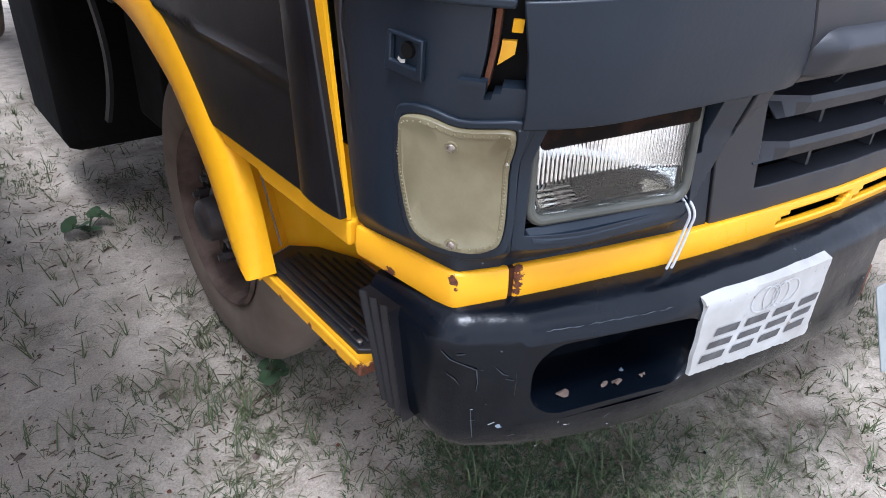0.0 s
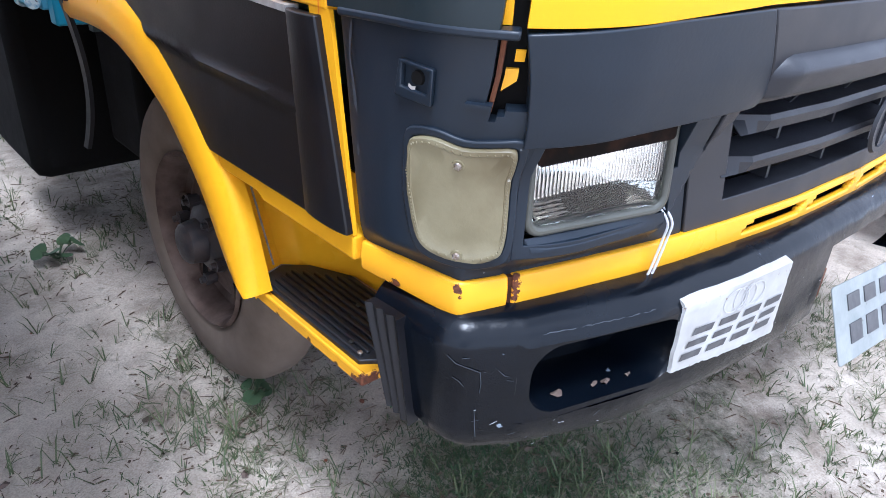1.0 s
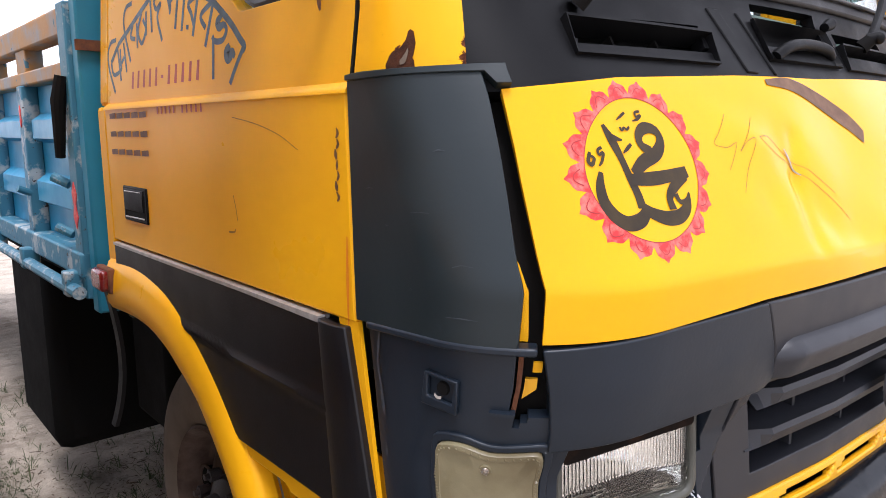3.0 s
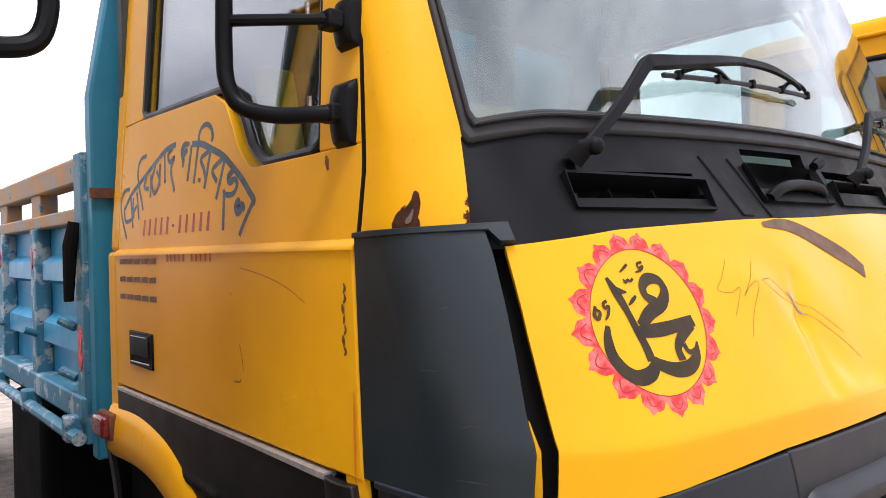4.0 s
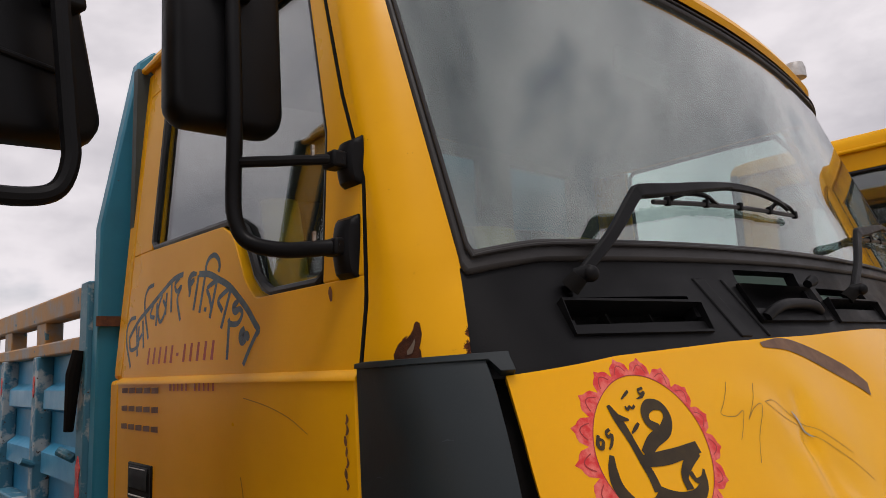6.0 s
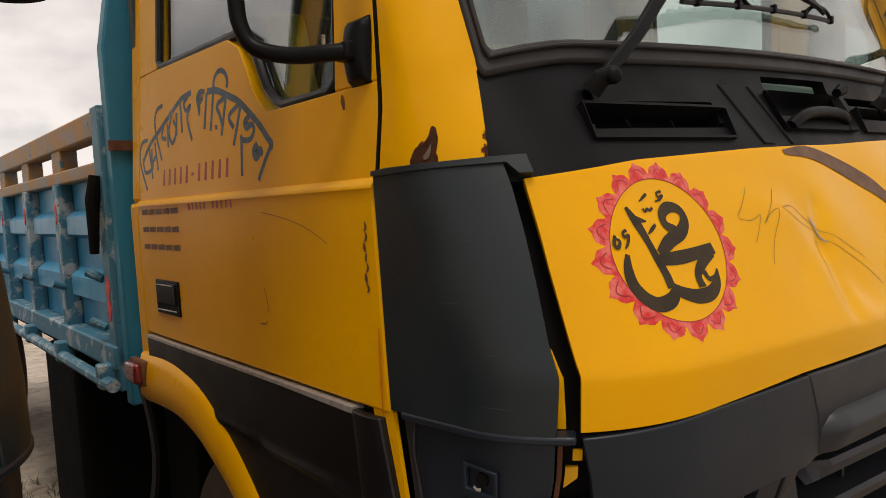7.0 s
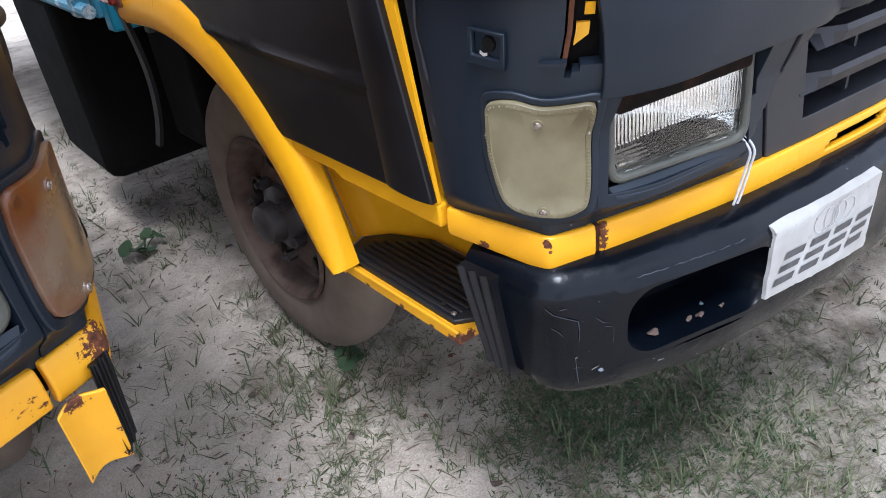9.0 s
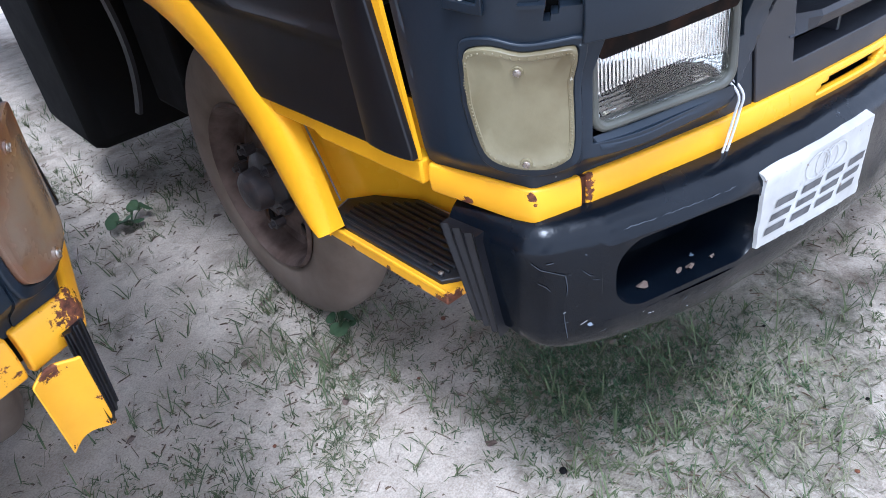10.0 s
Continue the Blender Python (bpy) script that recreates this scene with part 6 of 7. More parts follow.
# ---- wipers ----
def wiper(x_piv):
    def on(x, z, off):
        return on_front(x_piv + x - 0.225, z, off)

    def flat_bar(line, widths, thick, bm=None):
        """A flat bar that lies along the glass."""
        bm = bm or bmesh.new()
        cols = []
        for i, p in enumerate(line):
            d = (line[min(i + 1, len(line) - 1)] - line[max(i - 1, 0)]).normalized()
            out = Vector((0, -0.94, 0.33))
            side = d.cross(out).normalized()
            w = widths(i / (len(line) - 1))
            cols.append([bm.verts.new(p + side * (w * a) + out * (thick * c)) for a, c in ((-0.5, -0.5), (-0.42, 0.5), (0.42, 0.5), (0.5, -0.5))])
        for a, c in zip(cols, cols[1:]):
            for j in range(4):
                bm.faces.new((a[j], a[(j + 1) % 4], c[(j + 1) % 4], c[j]))
        bm.faces.new(cols[0])
        bm.faces.new(cols[-1])
        return bm
    piv = on(0.216, 1.513, 0.022)
    arm = smooth_line([piv, on(0.296, 1.573, 0.035), on(0.366, 1.634, 0.04), on(0.384, 1.647, 0.042), on(0.404, 1.651, 0.042), on(0.463, 1.660, 0.042), on(0.586, 1.681, 0.040), on(0.66, 1.692, 0.038)], 6)
    w = tp("wiper", flat_bar(arm, lambda t: lerp(0.017, 0.025, min(1, t * 2.2)) if t < 0.62 else lerp(0.025, 0.013, (t - 0.62) / 0.38), 0.010), M_BLACKPLASTIC, label="black windscreen wiper", bevel=0.002)
    tp("pivot_cap", tube([piv + Vector((0.0, 0.006, 0)), piv + Vector((0.008, -0.014, 0.004))], [0.012, 0.011], n=16), M_BLACKPLASTIC, w)
    ball = bmesh.new()
    bmesh.ops.create_uvsphere(ball, u_segments=18, v_segments=12, radius=0.0115, matrix=Matrix.Translation(piv + Vector((0.006, -0.012, 0.002))))
    tp("pivot_knob", ball, M_BLACKPLASTIC, w, sharp=60)
    tp("pivot_foot", tube([on(0.207, 1.507, 0.004), piv], [0.014, 0.012], n=12), M_UNDER, w)
    tp("pivot_nut", tube([on(0.205, 1.506, 0.006), on(0.210, 1.510, 0.018)], 0.007, n=6), M_RUST, w)
    bow_line = smooth_line([on(0.50, 1.664, 0.016), on(0.58, 1.684, 0.030), on(0.66, 1.694, 0.034), on(0.76, 1.698, 0.032), on(0.849, 1.692, 0.026), on(0.90, 1.684, 0.018)], 6)
    tp("blade_spine", flat_bar(bow_line, lambda t: 0.007 + 0.008 * math.sin(math.pi * t), 0.006), M_BLACKPLASTIC, w)
    rub = [on(lerp(0.46, 0.948, t), 1.657 + 0.024 * t + 0.004 * math.sin(math.pi * t), 0.008) for t in np.linspace(0, 1, 14)]
    tp("blade_rubber", tube(rub, 0.0042, n=6), M_RUBBER, w)
    tp("blade_yoke", flat_bar(smooth_line([rub[10], on(0.86, 1.692, 0.020), on(0.91, 1.687, 0.020), rub[13]], 4), lambda t: 0.007, 0.006), M_BLACKPLASTIC, w)
    tp("blade_yoke", flat_bar(smooth_line([rub[1], on(0.53, 1.672, 0.020), on(0.60, 1.678, 0.018), rub[5]], 4), lambda t: 0.006, 0.006), M_BLACKPLASTIC, w)
    for k in (1, 4, 7, 10, 13):
        tp("blade_claw", box((-0.005, -0.006, -0.006), (0.005, 0.004, 0.009), m=Matrix.Translation(rub[k])), M_BLACKPLASTIC, w, bevel=0.002)


wiper(0.225)
wiper(1.01)

# ---- painted emblem on the bonnet ----
EMB = (0.2135, 1.3065, 0.0955)


def on_emblem(a, c, lift=0.0):
    return on_bonnet(EMB[0] + (1.09 * a + 0.09 * c + 0.01) * EMB[2], EMB[1] + (0.09 * a + 1.01 * c + 0.045) * EMB[2], lift)


bm = bmesh.new()
inner = []
N_PET = 17
for k in range(N_PET):
    a0 = 2 * math.pi * k / N_PET
    pts_out, pts_in = [], []
    for j in range(9):
        a = a0 + 2 * math.pi / N_PET * j / 8
        bulge = math.sin(math.pi * j / 8) ** 0.42
        tip = 0.045 * max(0.0, 1 - abs(j - 4) / 0.9)
        r = 0.90 + 0.14 * bulge + tip
        pts_out.append(bm.verts.new(on_emblem(r * math.cos(a), r * math.sin(a), 0.0004)))
        pts_in.append(bm.verts.new(on_emblem(0.845 * math.cos(a), 0.845 * math.sin(a), 0.0004)))
    for j in range(8):
        bm.faces.new((pts_out[j], pts_out[j + 1], pts_in[j + 1], pts_in[j]))
bonnet_ob = next(o for o in truck.children if o.name.startswith("bonnet"))
tp("emblem_petals", bm, M_REDPAINT, bonnet_ob, "hand-painted red scalloped ring")
rim = [[(0.85 * math.cos(a), 0.85 * math.sin(a), 0.010) for a in np.linspace(0, 2 * math.pi, 80)]]
for k in range(N_PET):
    a0 = 2 * math.pi * (k + 0.5) / N_PET
    rim.append([((0.9 + 0.09 * math.sin(math.pi * j / 6)) * math.cos(a0 + (j - 3) * 0.035), (0.9 + 0.09 * math.sin(math.pi * j / 6)) * math.sin(a0 + (j - 3) * 0.035), 0.012) for j in range(7)])
tp("emblem_outline", ribbon(rim, on_emblem, lift=0.0007), M_REDLINE, bonnet_ob)
BRUSH = [  # broad brush strokes, (across, up, weight)
    ([(-0.47, 0.50, 0.5), (-0.42, 0.32, 1.2), (-0.37, 0.08, 1.0), (-0.34, -0.13, 1.1), (-0.31, -0.29, 1.2), (-0.31, -0.45, 1.3)], 0.105),
    ([(-0.72, -0.03, 0.5), (-0.78, -0.18, 1.0), (-0.80, -0.35, 1.3), (-0.73, -0.51, 1.5), (-0.59, -0.60, 1.6), (-0.39, -0.57, 1.5), (-0.23, -0.46, 1.1)], 0.105),
    ([(-0.31, -0.44, 1.2), (-0.16, -0.52, 1.4), (0.04, -0.58, 1.6), (0.27, -0.57, 1.5), (0.46, -0.47, 1.1), (0.57, -0.31, 0.3)], 0.105),
    ([(0.56, -0.33, 0.3), (0.47, -0.40, 0.5), (0.36, -0.41, 0.6), (0.32, -0.32, 0.8)], 0.105),
    ([(-0.36, -0.13, 1.2), (-0.01, -0.13, 1.5), (0.29, -0.11, 1.4), (0.67, -0.07, 1.3)], 0.105),
    ([(0.60, -0.11, 1.2), (0.35, -0.23, 1.2), (0.20, -0.35, 1.0), (0.19, -0.49, 1.2)], 0.105),
    ([(-0.26, -0.07, 1.2), (-0.04, 0.06, 1.5), (0.24, 0.16, 1.5), (0.39, 0.30, 1.2), (0.37, 0.43, 1.2), (0.20, 0.46, 1.3), (0.05, 0.38, 1.1), (0.03, 0.26, 1.1), (0.16, 0.18, 1.2)], 0.105),
    ([(-0.42, 0.36, 0.9), (-0.32, 0.33, 0.5), (-0.26, 0.32, 0.2)], 0.10),
    ([(-0.05, 0.64), (-0.13, 0.60), (-0.23, 0.55, 0.4)], 0.032),
    ([(0.22, 0.66), (0.13, 0.64), (0.13, 0.59), (0.21, 0.61), (0.13, 0.56), (0.03, 0.54, 0.4)], 0.032),
    ([(-0.06, 0.47), (-0.12, 0.44), (-0.15, 0.46), (-0.21, 0.43), (-0.22, 0.47)], 0.032),
    ([(-0.14, 0.27), (-0.23, 0.22, 1.3), (-0.32, 0.17, 0.5)], 0.034),
    ([(-0.78, 0.19), (-0.83, 0.09, 1.3), (-0.80, 0.05, 1.3), (-0.75, 0.12), (-0.79, 0.15)], 0.034),
    ([(-0.61, 0.24), (-0.67, 0.21), (-0.67, 0.16), (-0.61, 0.18), (-0.66, 0.09), (-0.72, 0.03, 0.5)], 0.034),
]
for i, (pts, w) in enumerate(BRUSH):
    tp("brush_stroke", ribbon([stroke(pts, w, 6)], lambda a, c, o: on_bonnet(EMB[0] + (1.03 * a + 0.02) * EMB[2], EMB[1] + (1.04 * c + 0.05) * EMB[2], o), lift=0.0007 + 0.00006 * i), M_INK, bonnet_ob)

# scratches, smears and a painted highlight on the bonnet
SCRATCHES = [
    [(0.398, 1.374), (0.372, 1.350), (0.356, 1.337), (0.38, 1.332), (0.401, 1.337), (0.385, 1.318), (0.369, 1.304)],
    [(0.461, 1.371), (0.436, 1.35), (0.404, 1.326), (0.425, 1.338), (0.448, 1.341), (0.41, 1.305), (0.384, 1.275)],
    [(0.461, 1.345), (0.49, 1.345), (0.523, 1.322), (0.57, 1.30), (0.626, 1.264)],
    [(0.461, 1.345), (0.48, 1.33), (0.523, 1.312), (0.549, 1.298), (0.60, 1.265), (0.649, 1.226)],
]
for line in SCRATCHES:
    tp("scratch", ribbon([stroke(line, 0.0009)], on_bonnet, lift=0.0004), M_SCRATCH, bonnet_ob)
# pale stroke painting the bright highlight on the bonnet's crease
for line, w in (([(0.523, 1.330, 0.4), (0.531, 1.316, 1.0), (0.540, 1.304, 0.7), (0.552, 1.294, 0.3)], 0.005), ):
    tp("bare_patch", ribbon([stroke(line, w)], on_bonnet, lift=0.0016), M_PRIMER, bonnet_ob)
tp("brown_smear", ribbon([stroke([(0.545, 1.424, 0.3), (0.62, 1.423, 0.8), (0.70, 1.402, 1.1), (0.77, 1.372, 1.2), (0.805, 1.345, 1.0)], 0.026, 8)], on_bonnet), M_STAIN, bonnet_ob)
# ---- sign writing on the door ----


def on_upper(a, c, lift=0.0):
    return on_side(0.60 + a * 0.1, 1.50 + c * 0.1, lift)


def on_lower(y, z, lift=0.0):
    return on_side(y, z, 0.008 + lift)


FIRST_WORD = [  # stroke by stroke, in tenths of a metre
    [(3.57, 0.06), (3.07, 0.41), (2.49, 0.64), (1.69, 0.95), (1.08, 1.16), (0.54, 1.21)],
    [(3.24, 0.53), (3.59, 0.50), (3.79, 0.30), (3.71, -0.06), (3.27, -0.61)], [(3.57, 0.06), (3.37, -0.21), (2.88, -0.12), (3.02, 0.10)],
    [(3.15, 0.37), (2.88, -0.37)], [(2.96, 0.31), (2.91, 0.01), (2.69, 0.12)], [(2.74, 0.42), (2.52, -0.20)],
    [(2.23, 1.18), (2.56, 1.14), (2.73, 0.96), (2.68, 0.66), (2.28, -0.01)], [(2.16, 0.73), (2.28, 0.50), (2.00, 0.43)],
    [(1.92, 0.74), (1.86, 0.24)], [(1.65, 0.91), (1.84, 0.57), (1.61, 0.31), (1.38, 0.56), (1.56, 0.78)],
    [(1.38, 0.91), (1.36, 0.44)], [(1.15, 1.08), (1.04, 0.47)],
    [(0.71, 1.16), (0.94, 1.05), (0.82, 0.88), (0.59, 0.96), (0.75, 0.72), (0.49, 0.26)],
]
SECOND_WORD = [
    [(-0.28, 1.11), (-0.76, 1.05), (-1.25, 0.89), (-1.71, 0.72), (-2.13, 0.48), (-2.52, 0.23), (-2.83, -0.02), (-2.98, -0.14), (-2.92, -0.21)],
    [(-0.60, 1.11), (-0.61, 1.25), (-0.74, 1.37), (-0.96, 1.39), (-1.16, 1.28), (-1.23, 1.13), (-1.19, 1.04)],
    [(-0.16, 1.13, 0.8), (0.07, 1.14, 1.3), (0.20, 1.05, 1.5), (0.11, 0.97, 1.6), (-0.07, 1.03, 1.0)], [(0.22, 1.0), (0.12, 0.85, 1.4), (0.12, 0.70, 0.7)],
    [(-0.27, 1.09), (-0.15, 0.41)], [(-0.59, 1.06), (-0.46, 0.34)],
    [(-1.17, 0.89), (-0.76, 0.78), (-0.89, 0.59), (-1.02, 0.37)], [(-1.17, 0.89), (-0.97, 0.20)], [(-0.73, 0.42, 1.2), (-0.72, 0.34, 1.2)],
]
SECOND_WORD_END = [
    [(-1.74, 0.68), (-1.30, 0.51), (-1.51, 0.28)], [(-1.79, 0.64), (-1.51, -0.03)],
    [(-2.15, 0.42), (-1.98, 0.33, 1.5), (-2.06, 0.24, 1.5), (-2.24, 0.26), (-2.33, 0.16), (-2.19, 0.02), (-1.89, 0.03), (-1.79, 0.12)], [(-1.83, 0.08), (-1.86, -0.59)],
    [(-2.46, -0.08, 1.0), (-2.36, -0.18, 2.0), (-2.42, -0.27, 2.2), (-2.56, -0.22, 1.8), (-2.66, -0.28, 0.8)], [(-2.97, -0.15), (-2.81, -0.32), (-2.64, -0.52), (-2.51, -0.70)],
]
for word, w in ((FIRST_WORD, 0.092), (SECOND_WORD, 0.100), (SECOND_WORD_END, 0.100)):
    for i, line in enumerate(word):
        head = 1.25 if i == 0 and word is not SECOND_WORD_END else 1.0
        tp("letter_stroke", ribbon([stroke(line, w * head, 6)], on_upper, lift=0.0004 + 0.00002 * i), M_TEALINK, main_door)
# painted number lines as plain bars
for k in range(11):
    y = 0.815 - k * 0.0335
    if k != 5:
        tp("number_bar", ribbon([[(y, 1.443, 0.012), (y - 0.003, 1.478, 0.010)]], lambda a, c, o: on_side(a, c, o * 0.3)), M_REDINK, main_door)
    else:
        tp("number_bar", ribbon([[(y - 0.006, 1.459, 0.006), (y + 0.006, 1.459, 0.006)]], lambda a, c, o: on_side(a, c, o * 0.3)), M_REDINK, main_door)
for k in range(11):
    y = 0.652 - k * 0.0205
    if k != 5:
        tp("number_bar", ribbon([[(y, 1.388, 0.0075), (y, 1.406, 0.0065)]], on_lower), M_REDINK, main_door)
for z, n_bars in ((1.388, 5), (1.349, 5), (1.310, 5)):
    for k in range(n_bars):
        y0 = 0.948 - k * 0.048
        tp("text_bar", ribbon([[(y0, z, 0.011), (y0 - 0.040, z + 0.001, 0.012)]], on_lower), M_STAIN, main_door)
# scars on the door
for line, w in (([(0.328, 1.377), (0.25, 1.366), (0.18, 1.35), (0.126, 1.329)], 0.0012), ([(0.338, 1.252), (0.33, 1.23), (0.326, 1.211)], 0.002), ([(0.36, 1.189), (0.34, 1.191), (0.335, 1.196)], 0.003)):
    tp("scratch", ribbon([stroke(line, w)], on_lower), M_SCRATCH, main_door)
random.seed(4)
for k in range(7):
    z = lerp(1.352, 1.270, k / 6)
    tp("rust_spot", ribbon([stroke([(0.029 + random.uniform(-0.003, 0.003), z + 0.007, 0.4), (0.028 + random.uniform(-0.004, 0.004), z, 1.0), (0.029, z - 0.006, 0.5)], random.uniform(0.004, 0.008))], on_lower), M_RUST, main_door)
tp("rust_spot", ribbon([stroke([(0.088, 1.533, 0.4), (0.086, 1.525, 1.0), (0.082, 1.512, 0.5)], 0.010)], lambda a, c, o: on_side(a, c, o)), M_RUST, main_door)
tp("door_gap_line", side_sheet(lambda z: door_y(z) + 0.002, lambda z: door_y(z) + 0.007, 1.42, 2.19, 0.001, 0.02, 1, 40), M_UNDER)

for line, w in (([(1.125, 1.424, 0.6), (1.165, 1.432, 1.1), (1.215, 1.433, 1.2), (1.255, 1.432, 0.8), (1.275, 1.431, 0.3)], 0.026), ([(1.205, 1.434, 1.1), (1.245, 1.446, 1.0), (1.268, 1.456, 1.1), (1.288, 1.462, 0.5)], 0.028)):
    tp("rust_hole", ribbon([stroke(line, w)], lambda a, c, o: on_skin(a, c, o * 0.8)), M_RUSTDARK, label="dark rusted-through hole")
tp("bare_patch", ribbon([stroke([(1.205, 1.433, 0.6), (1.232, 1.438, 1.2), (1.252, 1.448, 0.5)], 0.008)], lambda a, c, o: on_skin(a, c, o + 0.0008)), M_TYRE, label="pale filler in the rusted hole")
tp("worn_edge", ribbon([stroke([(0.010, 1.10, 0.4), (0.010, 1.16, 1.0), (0.009, 1.22, 0.5)], 0.006)], on_lower), M_ORANGE, main_door)

# leaves lying in the bumper recess
random.seed(9)
for k, (x, s) in enumerate(((0.165, 0.010), (0.225, 0.006), (0.245, 0.008), (0.285, 0.005))):
    p = bump_plan.at(bump_plan.where(x), 0.617, -0.025)
    bm = bmesh.new()
    ring = []
    for j in range(9):
        a = 2 * math.pi * j / 9
        r = s * random.uniform(0.6, 1.1)
        ring.append(bm.verts.new(p + Vector((r * math.cos(a) * 1.3, r * math.sin(a) * 0.8, random.uniform(0.0, 0.005)))))
    c = bm.verts.new(p + Vector((0, 0, 0.004)))
    for j in range(9):
        bm.faces.new((ring[j], ring[(j + 1) % 9], c))
    tagged(part("dry_leaf", bm, M_LEAF), "curled brown dry leaf lying in the bumper recess", "leaf", "leaves in the bumper")

# ---- the two trucks beside it ----
gone = ("step_well", "well_seam", "bumper", "sticker_plate", "number_plate", "wire_tie", "step", "mirror")
left = copy_thing(truck, Matrix.Translation((-0.50, 0.0, 0.92)) @ pose(0, 0, 0, 0, 2, 0) @ Matrix.Translation((0.05, 0.0, -0.92)) @ pose(0, 0, 0, 0, 0, 1.5) @ Matrix.Translation((-0.964, 1.28, -0.051)) @ pose(0, 0, 0, 0, -3, 0) @ Matrix.Scale(1.04, 4))
left.name = "truck"
left["label"] = "rusty yellow cab truck without its bumper, parked alongside"
for o in list(left.children):
    base = o.name.split(".")[0]
    if base in gone and not (base == "step" and o.location.x > 9):
        for c in [*o.children_recursive, o]:
            bpy.data.objects.remove(c)
for o in [c for c in left.children_recursive if c.name.split(".")[0] in ("headboard", "headboard_band", "side_panel", "side_post", "post_flower", "peg", "rail_post", "rail_lower", "rail_top", "corner_post", "hinge_pin", "tailgate")]:
    bpy.data.objects.remove(o)
for o in left.children_recursive:
    base = o.name.split(".")[0]
    swap = {"strip_corner": M_STRIPRUSTY, "front_strip": M_STRIPRUSTY, "signal_lamp": M_BROWNLENS, "lens_knurl": M_BROWNLENS, "screw_cup": M_BROWNLENS, "inner_bracket": M_UNDER, "inner_tab": M_UNDER}.get(base)
    if swap:
        o.material_slots[0].link = "OBJECT"
        o.material_slots[0].material = swap
    if base in ("emblem_petals", "emblem_outline", "brush_stroke", "lens_knurl"):
        bpy.data.objects.remove(o)


def left_part(name, bm, mat, parent=None, label="", bevel=0.0, sharp=35.0):
    inv = left.matrix_basis.inverted()
    bmesh.ops.transform(bm, matrix=inv, verts=bm.verts)
    return part(name, bm, mat, parent or left, label, bevel / 1.04, sharp)


# bent yellow bracket and black stay under its corner
left_part("bent_bracket", sheet(lambda u, v, d: Vector((lerp(-0.522, -0.469, u) + 0.001 * v, -0.032 + 0.030 * v + 0.010 * math.sin(math.pi * u) + d, lerp(0.782 + 0.012 * u, 0.655 + 0.012 * u, v) + 0.004 * math.sin(5 * u))), 8, 8, 0.006), M_BRACKET, None, "bent yellow step bracket", 0.002)
left_part("rubber_stay", sheet(lambda u, v, d: Vector((lerp(-0.472, lerp(-0.447, -0.452, v), u) - 0.002 * v, -0.008 + 0.02 * u + 0.003 * math.sin(u * 16) + d, lerp(0.805, 0.668 + 0.012 * u, v))), 16, 6, 0.02), M_RUBBER, None, "black ribbed rubber end piece", 0.003)
# its mirror
turn = Matrix.Translation((-0.404, 0.14, 1.853)) @ pose(0, 0, 0, -6, -9, 24)
bm = bmesh.new()
rings = []
for s, y in ((0.86, -0.028), (0.95, -0.022), (1.0, -0.006), (1.0, 0.012)):
    rings.append([bm.verts.new(turn @ Vector((a * s, y, c * (1 - (1 - s) * 0.55)))) for a, c in rounded(0.20, 0.33, 0.035)])
for a, c in zip(rings, rings[1:]):
    for i in range(len(a)):
        bm.faces.new((a[i], a[(i + 1) % len(a)], c[(i + 1) % len(a)], c[i]))
bm.faces.new(rings[0])
bm.faces.new(rings[-1])
lm = left_part("mirror", bm, M_BLACKPLASTIC, None, "black wing mirror on a bent tube", sharp=50)
left_part("mirror_arm", tube(smooth_line([Vector((-0.354, 0.105, 1.95)), Vector((-0.347, 0.10, 1.86)), Vector((-0.332, 0.10, 1.71)), Vector((-0.329, 0.10, 1.668)), Vector((-0.340, 0.10, 1.634)), Vector((-0.368, 0.10, 1.621)), Vector((-0.42, 0.10, 1.620)), Vector((-0.47, 0.10, 1.626))], 6), 0.011), M_BLACKPLASTIC, lm)
left_part("arm_sleeve", tube([Vector((-0.415, 0.10, 1.620)), Vector((-0.47, 0.10, 1.626))], 0.016), M_BLACKPLASTIC, lm)
left_part("mirror_clamp", box((0.035, -0.050, 0.00), (0.085, -0.020, 0.035), m=turn), M_BLACKPLASTIC, lm, "", 0.006)
left_part("clamp_tube", tube([Vector((-0.352, 0.10, 1.885)), Vector((-0.357, 0.105, 1.965))], 0.0135), M_BLACKPLASTIC, lm)
left_part("mirror_stay", tube([turn @ Vector((-0.09, -0.03, -0.06)), turn @ Vector((0.06, -0.03, -0.085))], 0.004), M_BLACKPLASTIC, lm)

right = copy_thing(truck, Matrix.Translation((3.54, 0.66, 0.0)))
right["label"] = "second yellow cab truck parked close alongside"
truck["group"] = left["group"] = right["group"] = "parked trucks"
away = ("emblem_petals", "emblem_outline", "brush_stroke", "letter_stroke", "number_bar", "text_bar", "headboard", "headboard_band", "corner_post", "mirror")
lost = [o for o in right.children_recursive if o.name.split(".")[0] in away]
for o in {c for p in lost for c in (p, *p.children_recursive)}:
    bpy.data.objects.remove(o)


# ---- grass and small growth ----
def grass_material(name, a, b):
    return material(name, a, 0.8, vary=b, scale=9.0, spread=(0.35, 0.65))


M_GRASS = grass_material("green_grass", (0.050, 0.074, 0.026), (0.11, 0.125, 0.055))
M_STRAW = grass_material("dry_grass", (0.13, 0.135, 0.075), (0.24, 0.22, 0.14))
M_WEED = grass_material("weed_leaf", (0.028, 0.062, 0.022), (0.05, 0.085, 0.032))


def patchy(x, y):
    return noise.noise(Vector((x * 1.35, y * 1.35, 7.0))) + 0.5 * noise.noise(Vector((x * 4.0, y * 4.0, 2.0)))


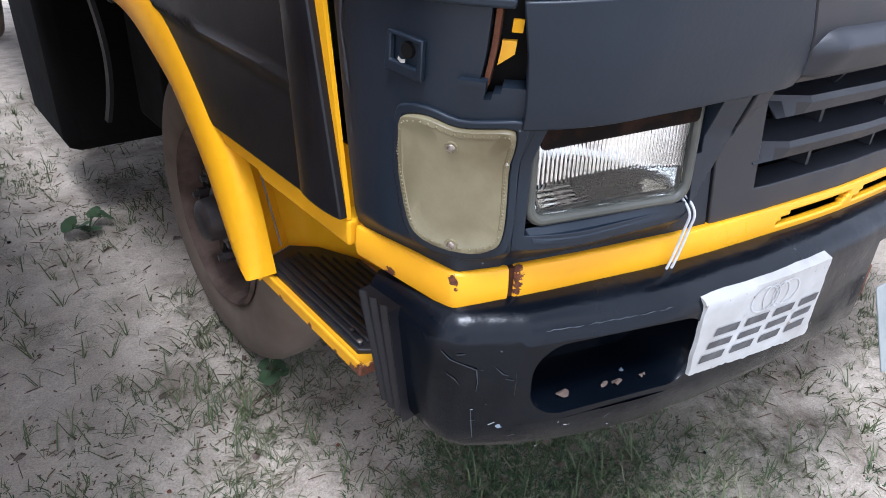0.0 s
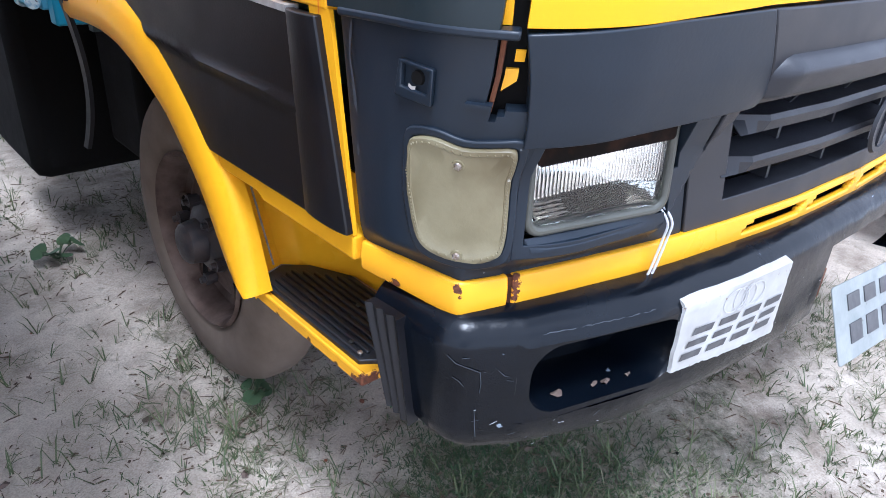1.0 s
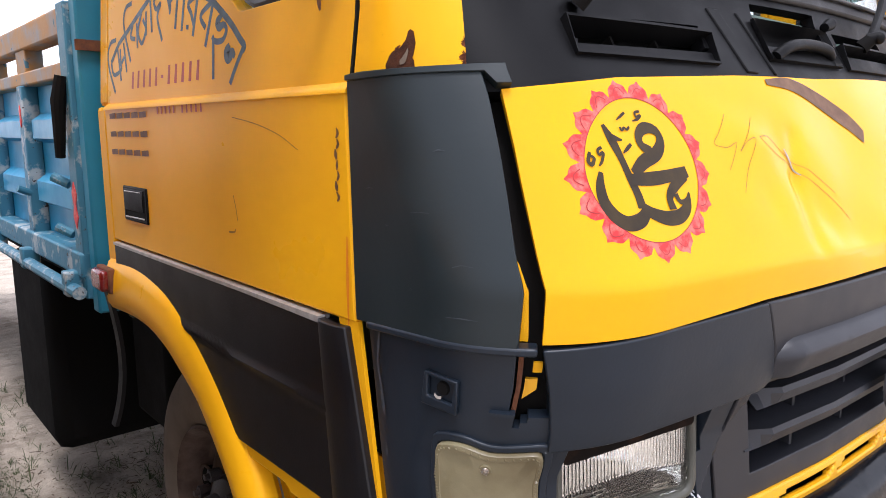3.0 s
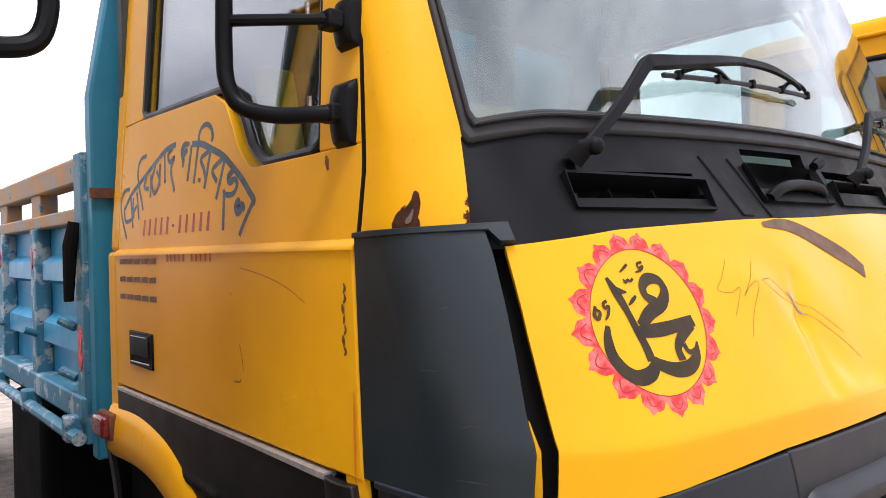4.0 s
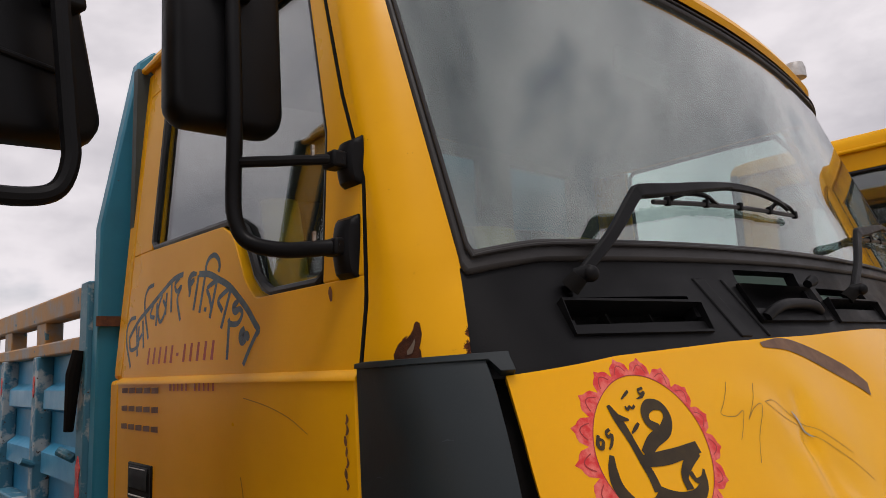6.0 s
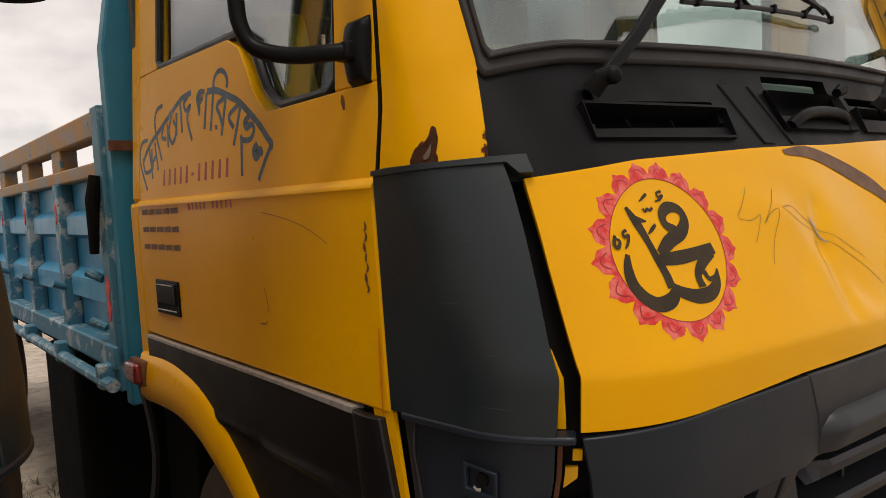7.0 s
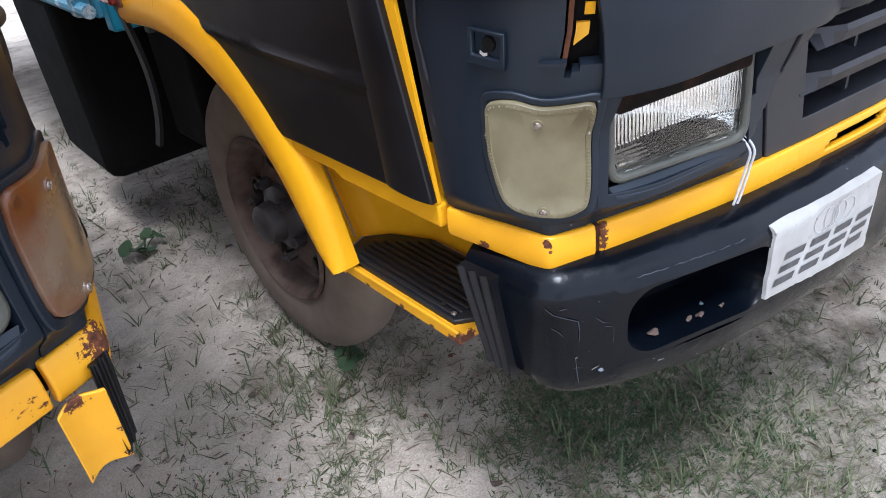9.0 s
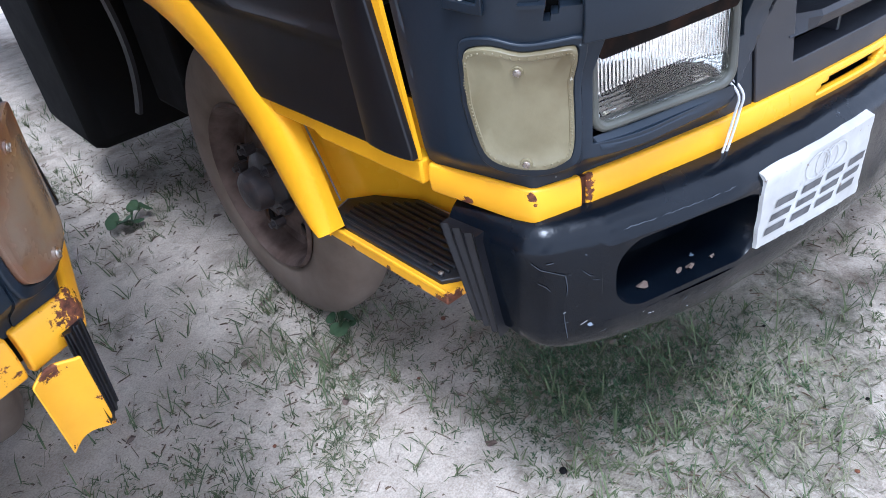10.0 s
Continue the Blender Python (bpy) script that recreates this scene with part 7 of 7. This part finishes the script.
def blades(name, mat, count, region, choose, length, lean, width, seed, label):
    rnd = random.Random(seed)
    verts, faces = [], []
    made = tries = 0
    while made < count and tries < count * 30:
        tries += 1
        x, y = rnd.uniform(*region[:2]), rnd.uniform(*region[2:])
        if rnd.random() > choose(x, y):
            continue
        made += 1
        z = ground_height(x, y) - 0.002
        for _ in range(rnd.randint(2, 5)):
            a = rnd.uniform(0, 2 * math.pi)
            L = length * rnd.uniform(0.5, 1.4)
            le = lean * rnd.uniform(0.6, 1.25)
            w = width * rnd.uniform(0.7, 1.3)
            dx, dy = math.cos(a), math.sin(a)
            px, py = -dy * w / 2, dx * w / 2
            k = len(verts)
            ox, oy = x + rnd.uniform(-0.006, 0.006), y + rnd.uniform(-0.006, 0.006)
            mid = 0.55
            hz = math.sqrt(max(0.0, 1 - min(le, 0.98) ** 2))
            verts += [(ox - px, oy - py, z), (ox + px, oy + py, z),
                      (ox + dx * L * le * mid + px * 0.8, oy + dy * L * le * mid + py * 0.8, z + L * hz * 0.65), (ox + dx * L * le * mid - px * 0.8, oy + dy * L * le * mid - py * 0.8, z + L * hz * 0.65),
                      (ox + dx * L * le, oy + dy * L * le, z + L * hz * 0.8)]
            faces += [(k, k + 1, k + 2, k + 3), (k + 3, k + 2, k + 4)]
    me = bpy.data.meshes.new(name)
    me.from_pydata(verts, [], faces)
    me.materials.append(mat)
    return tagged(new(name, me), label, "grass", kind="stuff")


def near(x, y, cx, cy, r):
    return math.exp(-((x - cx) ** 2 + (y - cy) ** 2) / r ** 2)


REG = (-1.2, 2.2, -1.2, 3.6)
blades("short_grass", M_GRASS, 8200, REG, lambda x, y: min(1.0, max(0.0, patchy(x, y) * 2.2 - 0.18) + 0.9 * near(x, y, 0.12, 0.55, 0.16) + 1.0 * near(x, y, 0.36, 0.02, 0.26) + 0.55 * near(x, y, 0.62, -0.22, 0.30) + 0.25 * near(x, y, 1.3, -0.5, 0.4)), 0.028, 0.8, 0.0028, 1, "short green grass in thin patches on the sand")
# low growth massed under the truck, also darkening the ground for its shade
blades("low_moss", M_WEED, 2600, (-0.1, 1.2, -0.6, 0.6), lambda x, y: 0.9 * near(x, y, 0.46, 0.06, 0.17) + 0.35 * near(x, y, 0.66, -0.16, 0.18), 0.016, 0.85, 0.0030, 7, "low dark green growth under the truck, also standing in for its shade")
blades("dry_grass", M_STRAW, 3800, REG, lambda x, y: 0.03 + 1.1 * max(0.0, patchy(x + 3, y)), 0.055, 0.93, 0.0024, 2, "sparse flattened dry grass blades on the sand")
blades("grass_tuft", M_GRASS, 1500, REG, lambda x, y: 0.10 + 0.9 * near(x, y, 0.10, 0.62, 0.12) + 0.7 * near(x, y, 0.05, 0.75, 0.14) + 0.9 * near(x, y, 0.12, 0.88, 0.10) + 0.30 * near(x, y, 0.55, -0.3, 0.4), 0.075, 0.72, 0.0034, 3, "loose tufts of longer green grass")


def weed(x, y, n, size, seed):
    rnd = random.Random(seed)
    z = ground_height(x, y)
    w = thing("weed", (x, y, z), label="small broad-leaved green weed growing in the sand", category="weed", group="weeds")
    for k in range(n):
        a, r = rnd.uniform(0, 2 * math.pi), size * rnd.uniform(0.3, 1.0)
        c = Vector((r * math.cos(a), r * math.sin(a), size * rnd.uniform(0.35, 0.9)))
        bm = bmesh.new()
        s = size * rnd.uniform(0.28, 0.42)
        m = Matrix.Translation(c) @ pose(0, 0, 0, rnd.uniform(-35, 35), rnd.uniform(-35, 35), rnd.uniform(0, 360))
        ring = [bm.verts.new(m @ Vector((s * math.cos(t) * (1.0 + 0.25 * math.cos(t)), s * 0.8 * math.sin(t), 0.12 * s * math.cos(2 * t)))) for t in np.linspace(0, 2 * math.pi, 10, endpoint=False)]
        mid = bm.verts.new(m @ Vector((0, 0, 0.08 * s)))
        for i in range(10):
            bm.faces.new((ring[i], ring[(i + 1) % 10], mid))
        part("leaf", bm, M_WEED, w)
        bm = tube([(0, 0, 0), (c.x * 0.5, c.y * 0.5, c.z * 0.7), c], 0.0016, n=5)
        part("stalk", bm, M_WEED, w)


weed(-0.01, 1.71, 11, 0.075, 1)
weed(-0.20, 2.6, 6, 0.05, 2)
weed(0.16, 0.66, 8, 0.05, 3)


def litter(name, mat, label, category, group, spots, seed, size):
    rnd = random.Random(seed)
    for x, y in spots:
        bm = bmesh.new()
        s = size * rnd.uniform(0.6, 1.3)
        a0 = rnd.uniform(0, 6)
        ring = []
        for j in range(8):
            a = 2 * math.pi * j / 8
            r = s * rnd.uniform(0.6, 1.1)
            p = Vector((r * math.cos(a) * 1.4, r * math.sin(a) * 0.8, 0.0))
            p.rotate(Euler((0, 0, a0)))
            ring.append(bm.verts.new((x + p.x, y + p.y, ground_height(x, y) + rnd.uniform(0.002, 0.010))))
        c = bm.verts.new((x, y, ground_height(x, y) + 0.010))
        for j in range(8):
            bm.faces.new((ring[j], ring[(j + 1) % 8], c))
        tagged(part(name, bm, mat), label, category, group)


def crumbs(name, mat, count, seed, label):
    """Loose bits of soil, straw and twig strewn on the sand, as one mesh."""
    rnd = random.Random(seed)
    verts, faces = [], []
    made = 0
    while made < count:
        x, y = rnd.uniform(-1.1, 1.6), rnd.uniform(-1.0, 2.8)
        if rnd.random() > 0.12 + 0.9 * max(0.0, patchy(x - 2, y + 5)):
            continue
        made += 1
        z = ground_height(x, y)
        a, L = rnd.uniform(0, math.pi), rnd.choice((0.004, 0.006, 0.010, 0.022, 0.04)) * rnd.uniform(0.6, 1.3)
        w = rnd.uniform(0.0012, 0.0034) if L < 0.012 else 0.0010
        ca, sa = math.cos(a), math.sin(a)
        lift = rnd.uniform(0.001, 0.004)
        k = len(verts)
        for s, t, h in ((-1, -1, 0), (1, -1, 0), (1, 1, 0), (-1, 1, 0), (-0.6, 0, 1), (0.6, 0, 1)):
            verts.append((x + s * L / 2 * ca - t * w * sa, y + s * L / 2 * sa + t * w * ca, z + lift * (0.2 + h) + (0.002 if L > 0.012 else 0)))
        faces += [(k, k + 1, k + 5, k + 4), (k + 1, k + 2, k + 5), (k + 2, k + 3, k + 4, k + 5), (k + 3, k, k + 4)]
    me = bpy.data.meshes.new(name)
    me.from_pydata(verts, [], faces)
    me.materials.append(mat)
    tagged(new(name, me), label, "litter", kind="stuff")


crumbs("plant_litter", material("litter_brown", (0.060, 0.036, 0.022), 0.9, vary=(0.17, 0.12, 0.075), scale=60.0), 5200, 13, "scattered brown soil crumbs and twig ends on the sand")
rnd = random.Random(21)
litter("dry_leaf", M_LEAF, "small brown dry leaf lying on the sand", "leaf", "fallen leaves", [(rnd.uniform(-0.6, 0.9), rnd.uniform(-0.6, 2.2)) for _ in range(36)], 5, 0.011)


def pebble(x, y, r, seed):
    rnd = random.Random(seed)
    bm = bmesh.new()
    bmesh.ops.create_icosphere(bm, subdivisions=2, radius=r)
    for v in bm.verts:
        v.co *= 1 + rnd.uniform(-0.12, 0.12)
        v.co.z *= 0.65
        v.co += Vector((x, y, ground_height(x, y) + r * 0.3))
    tagged(part("pebble", bm, M_RUST if seed % 2 else M_UNDER), "small dark pebble on the sand", "pebble", "pebbles")


for k in range(26):
    pebble(rnd.uniform(-0.7, 1.1), rnd.uniform(-0.6, 1.9), rnd.uniform(0.004, 0.009), k)
pebble(0.21, -0.10, 0.009, 2)
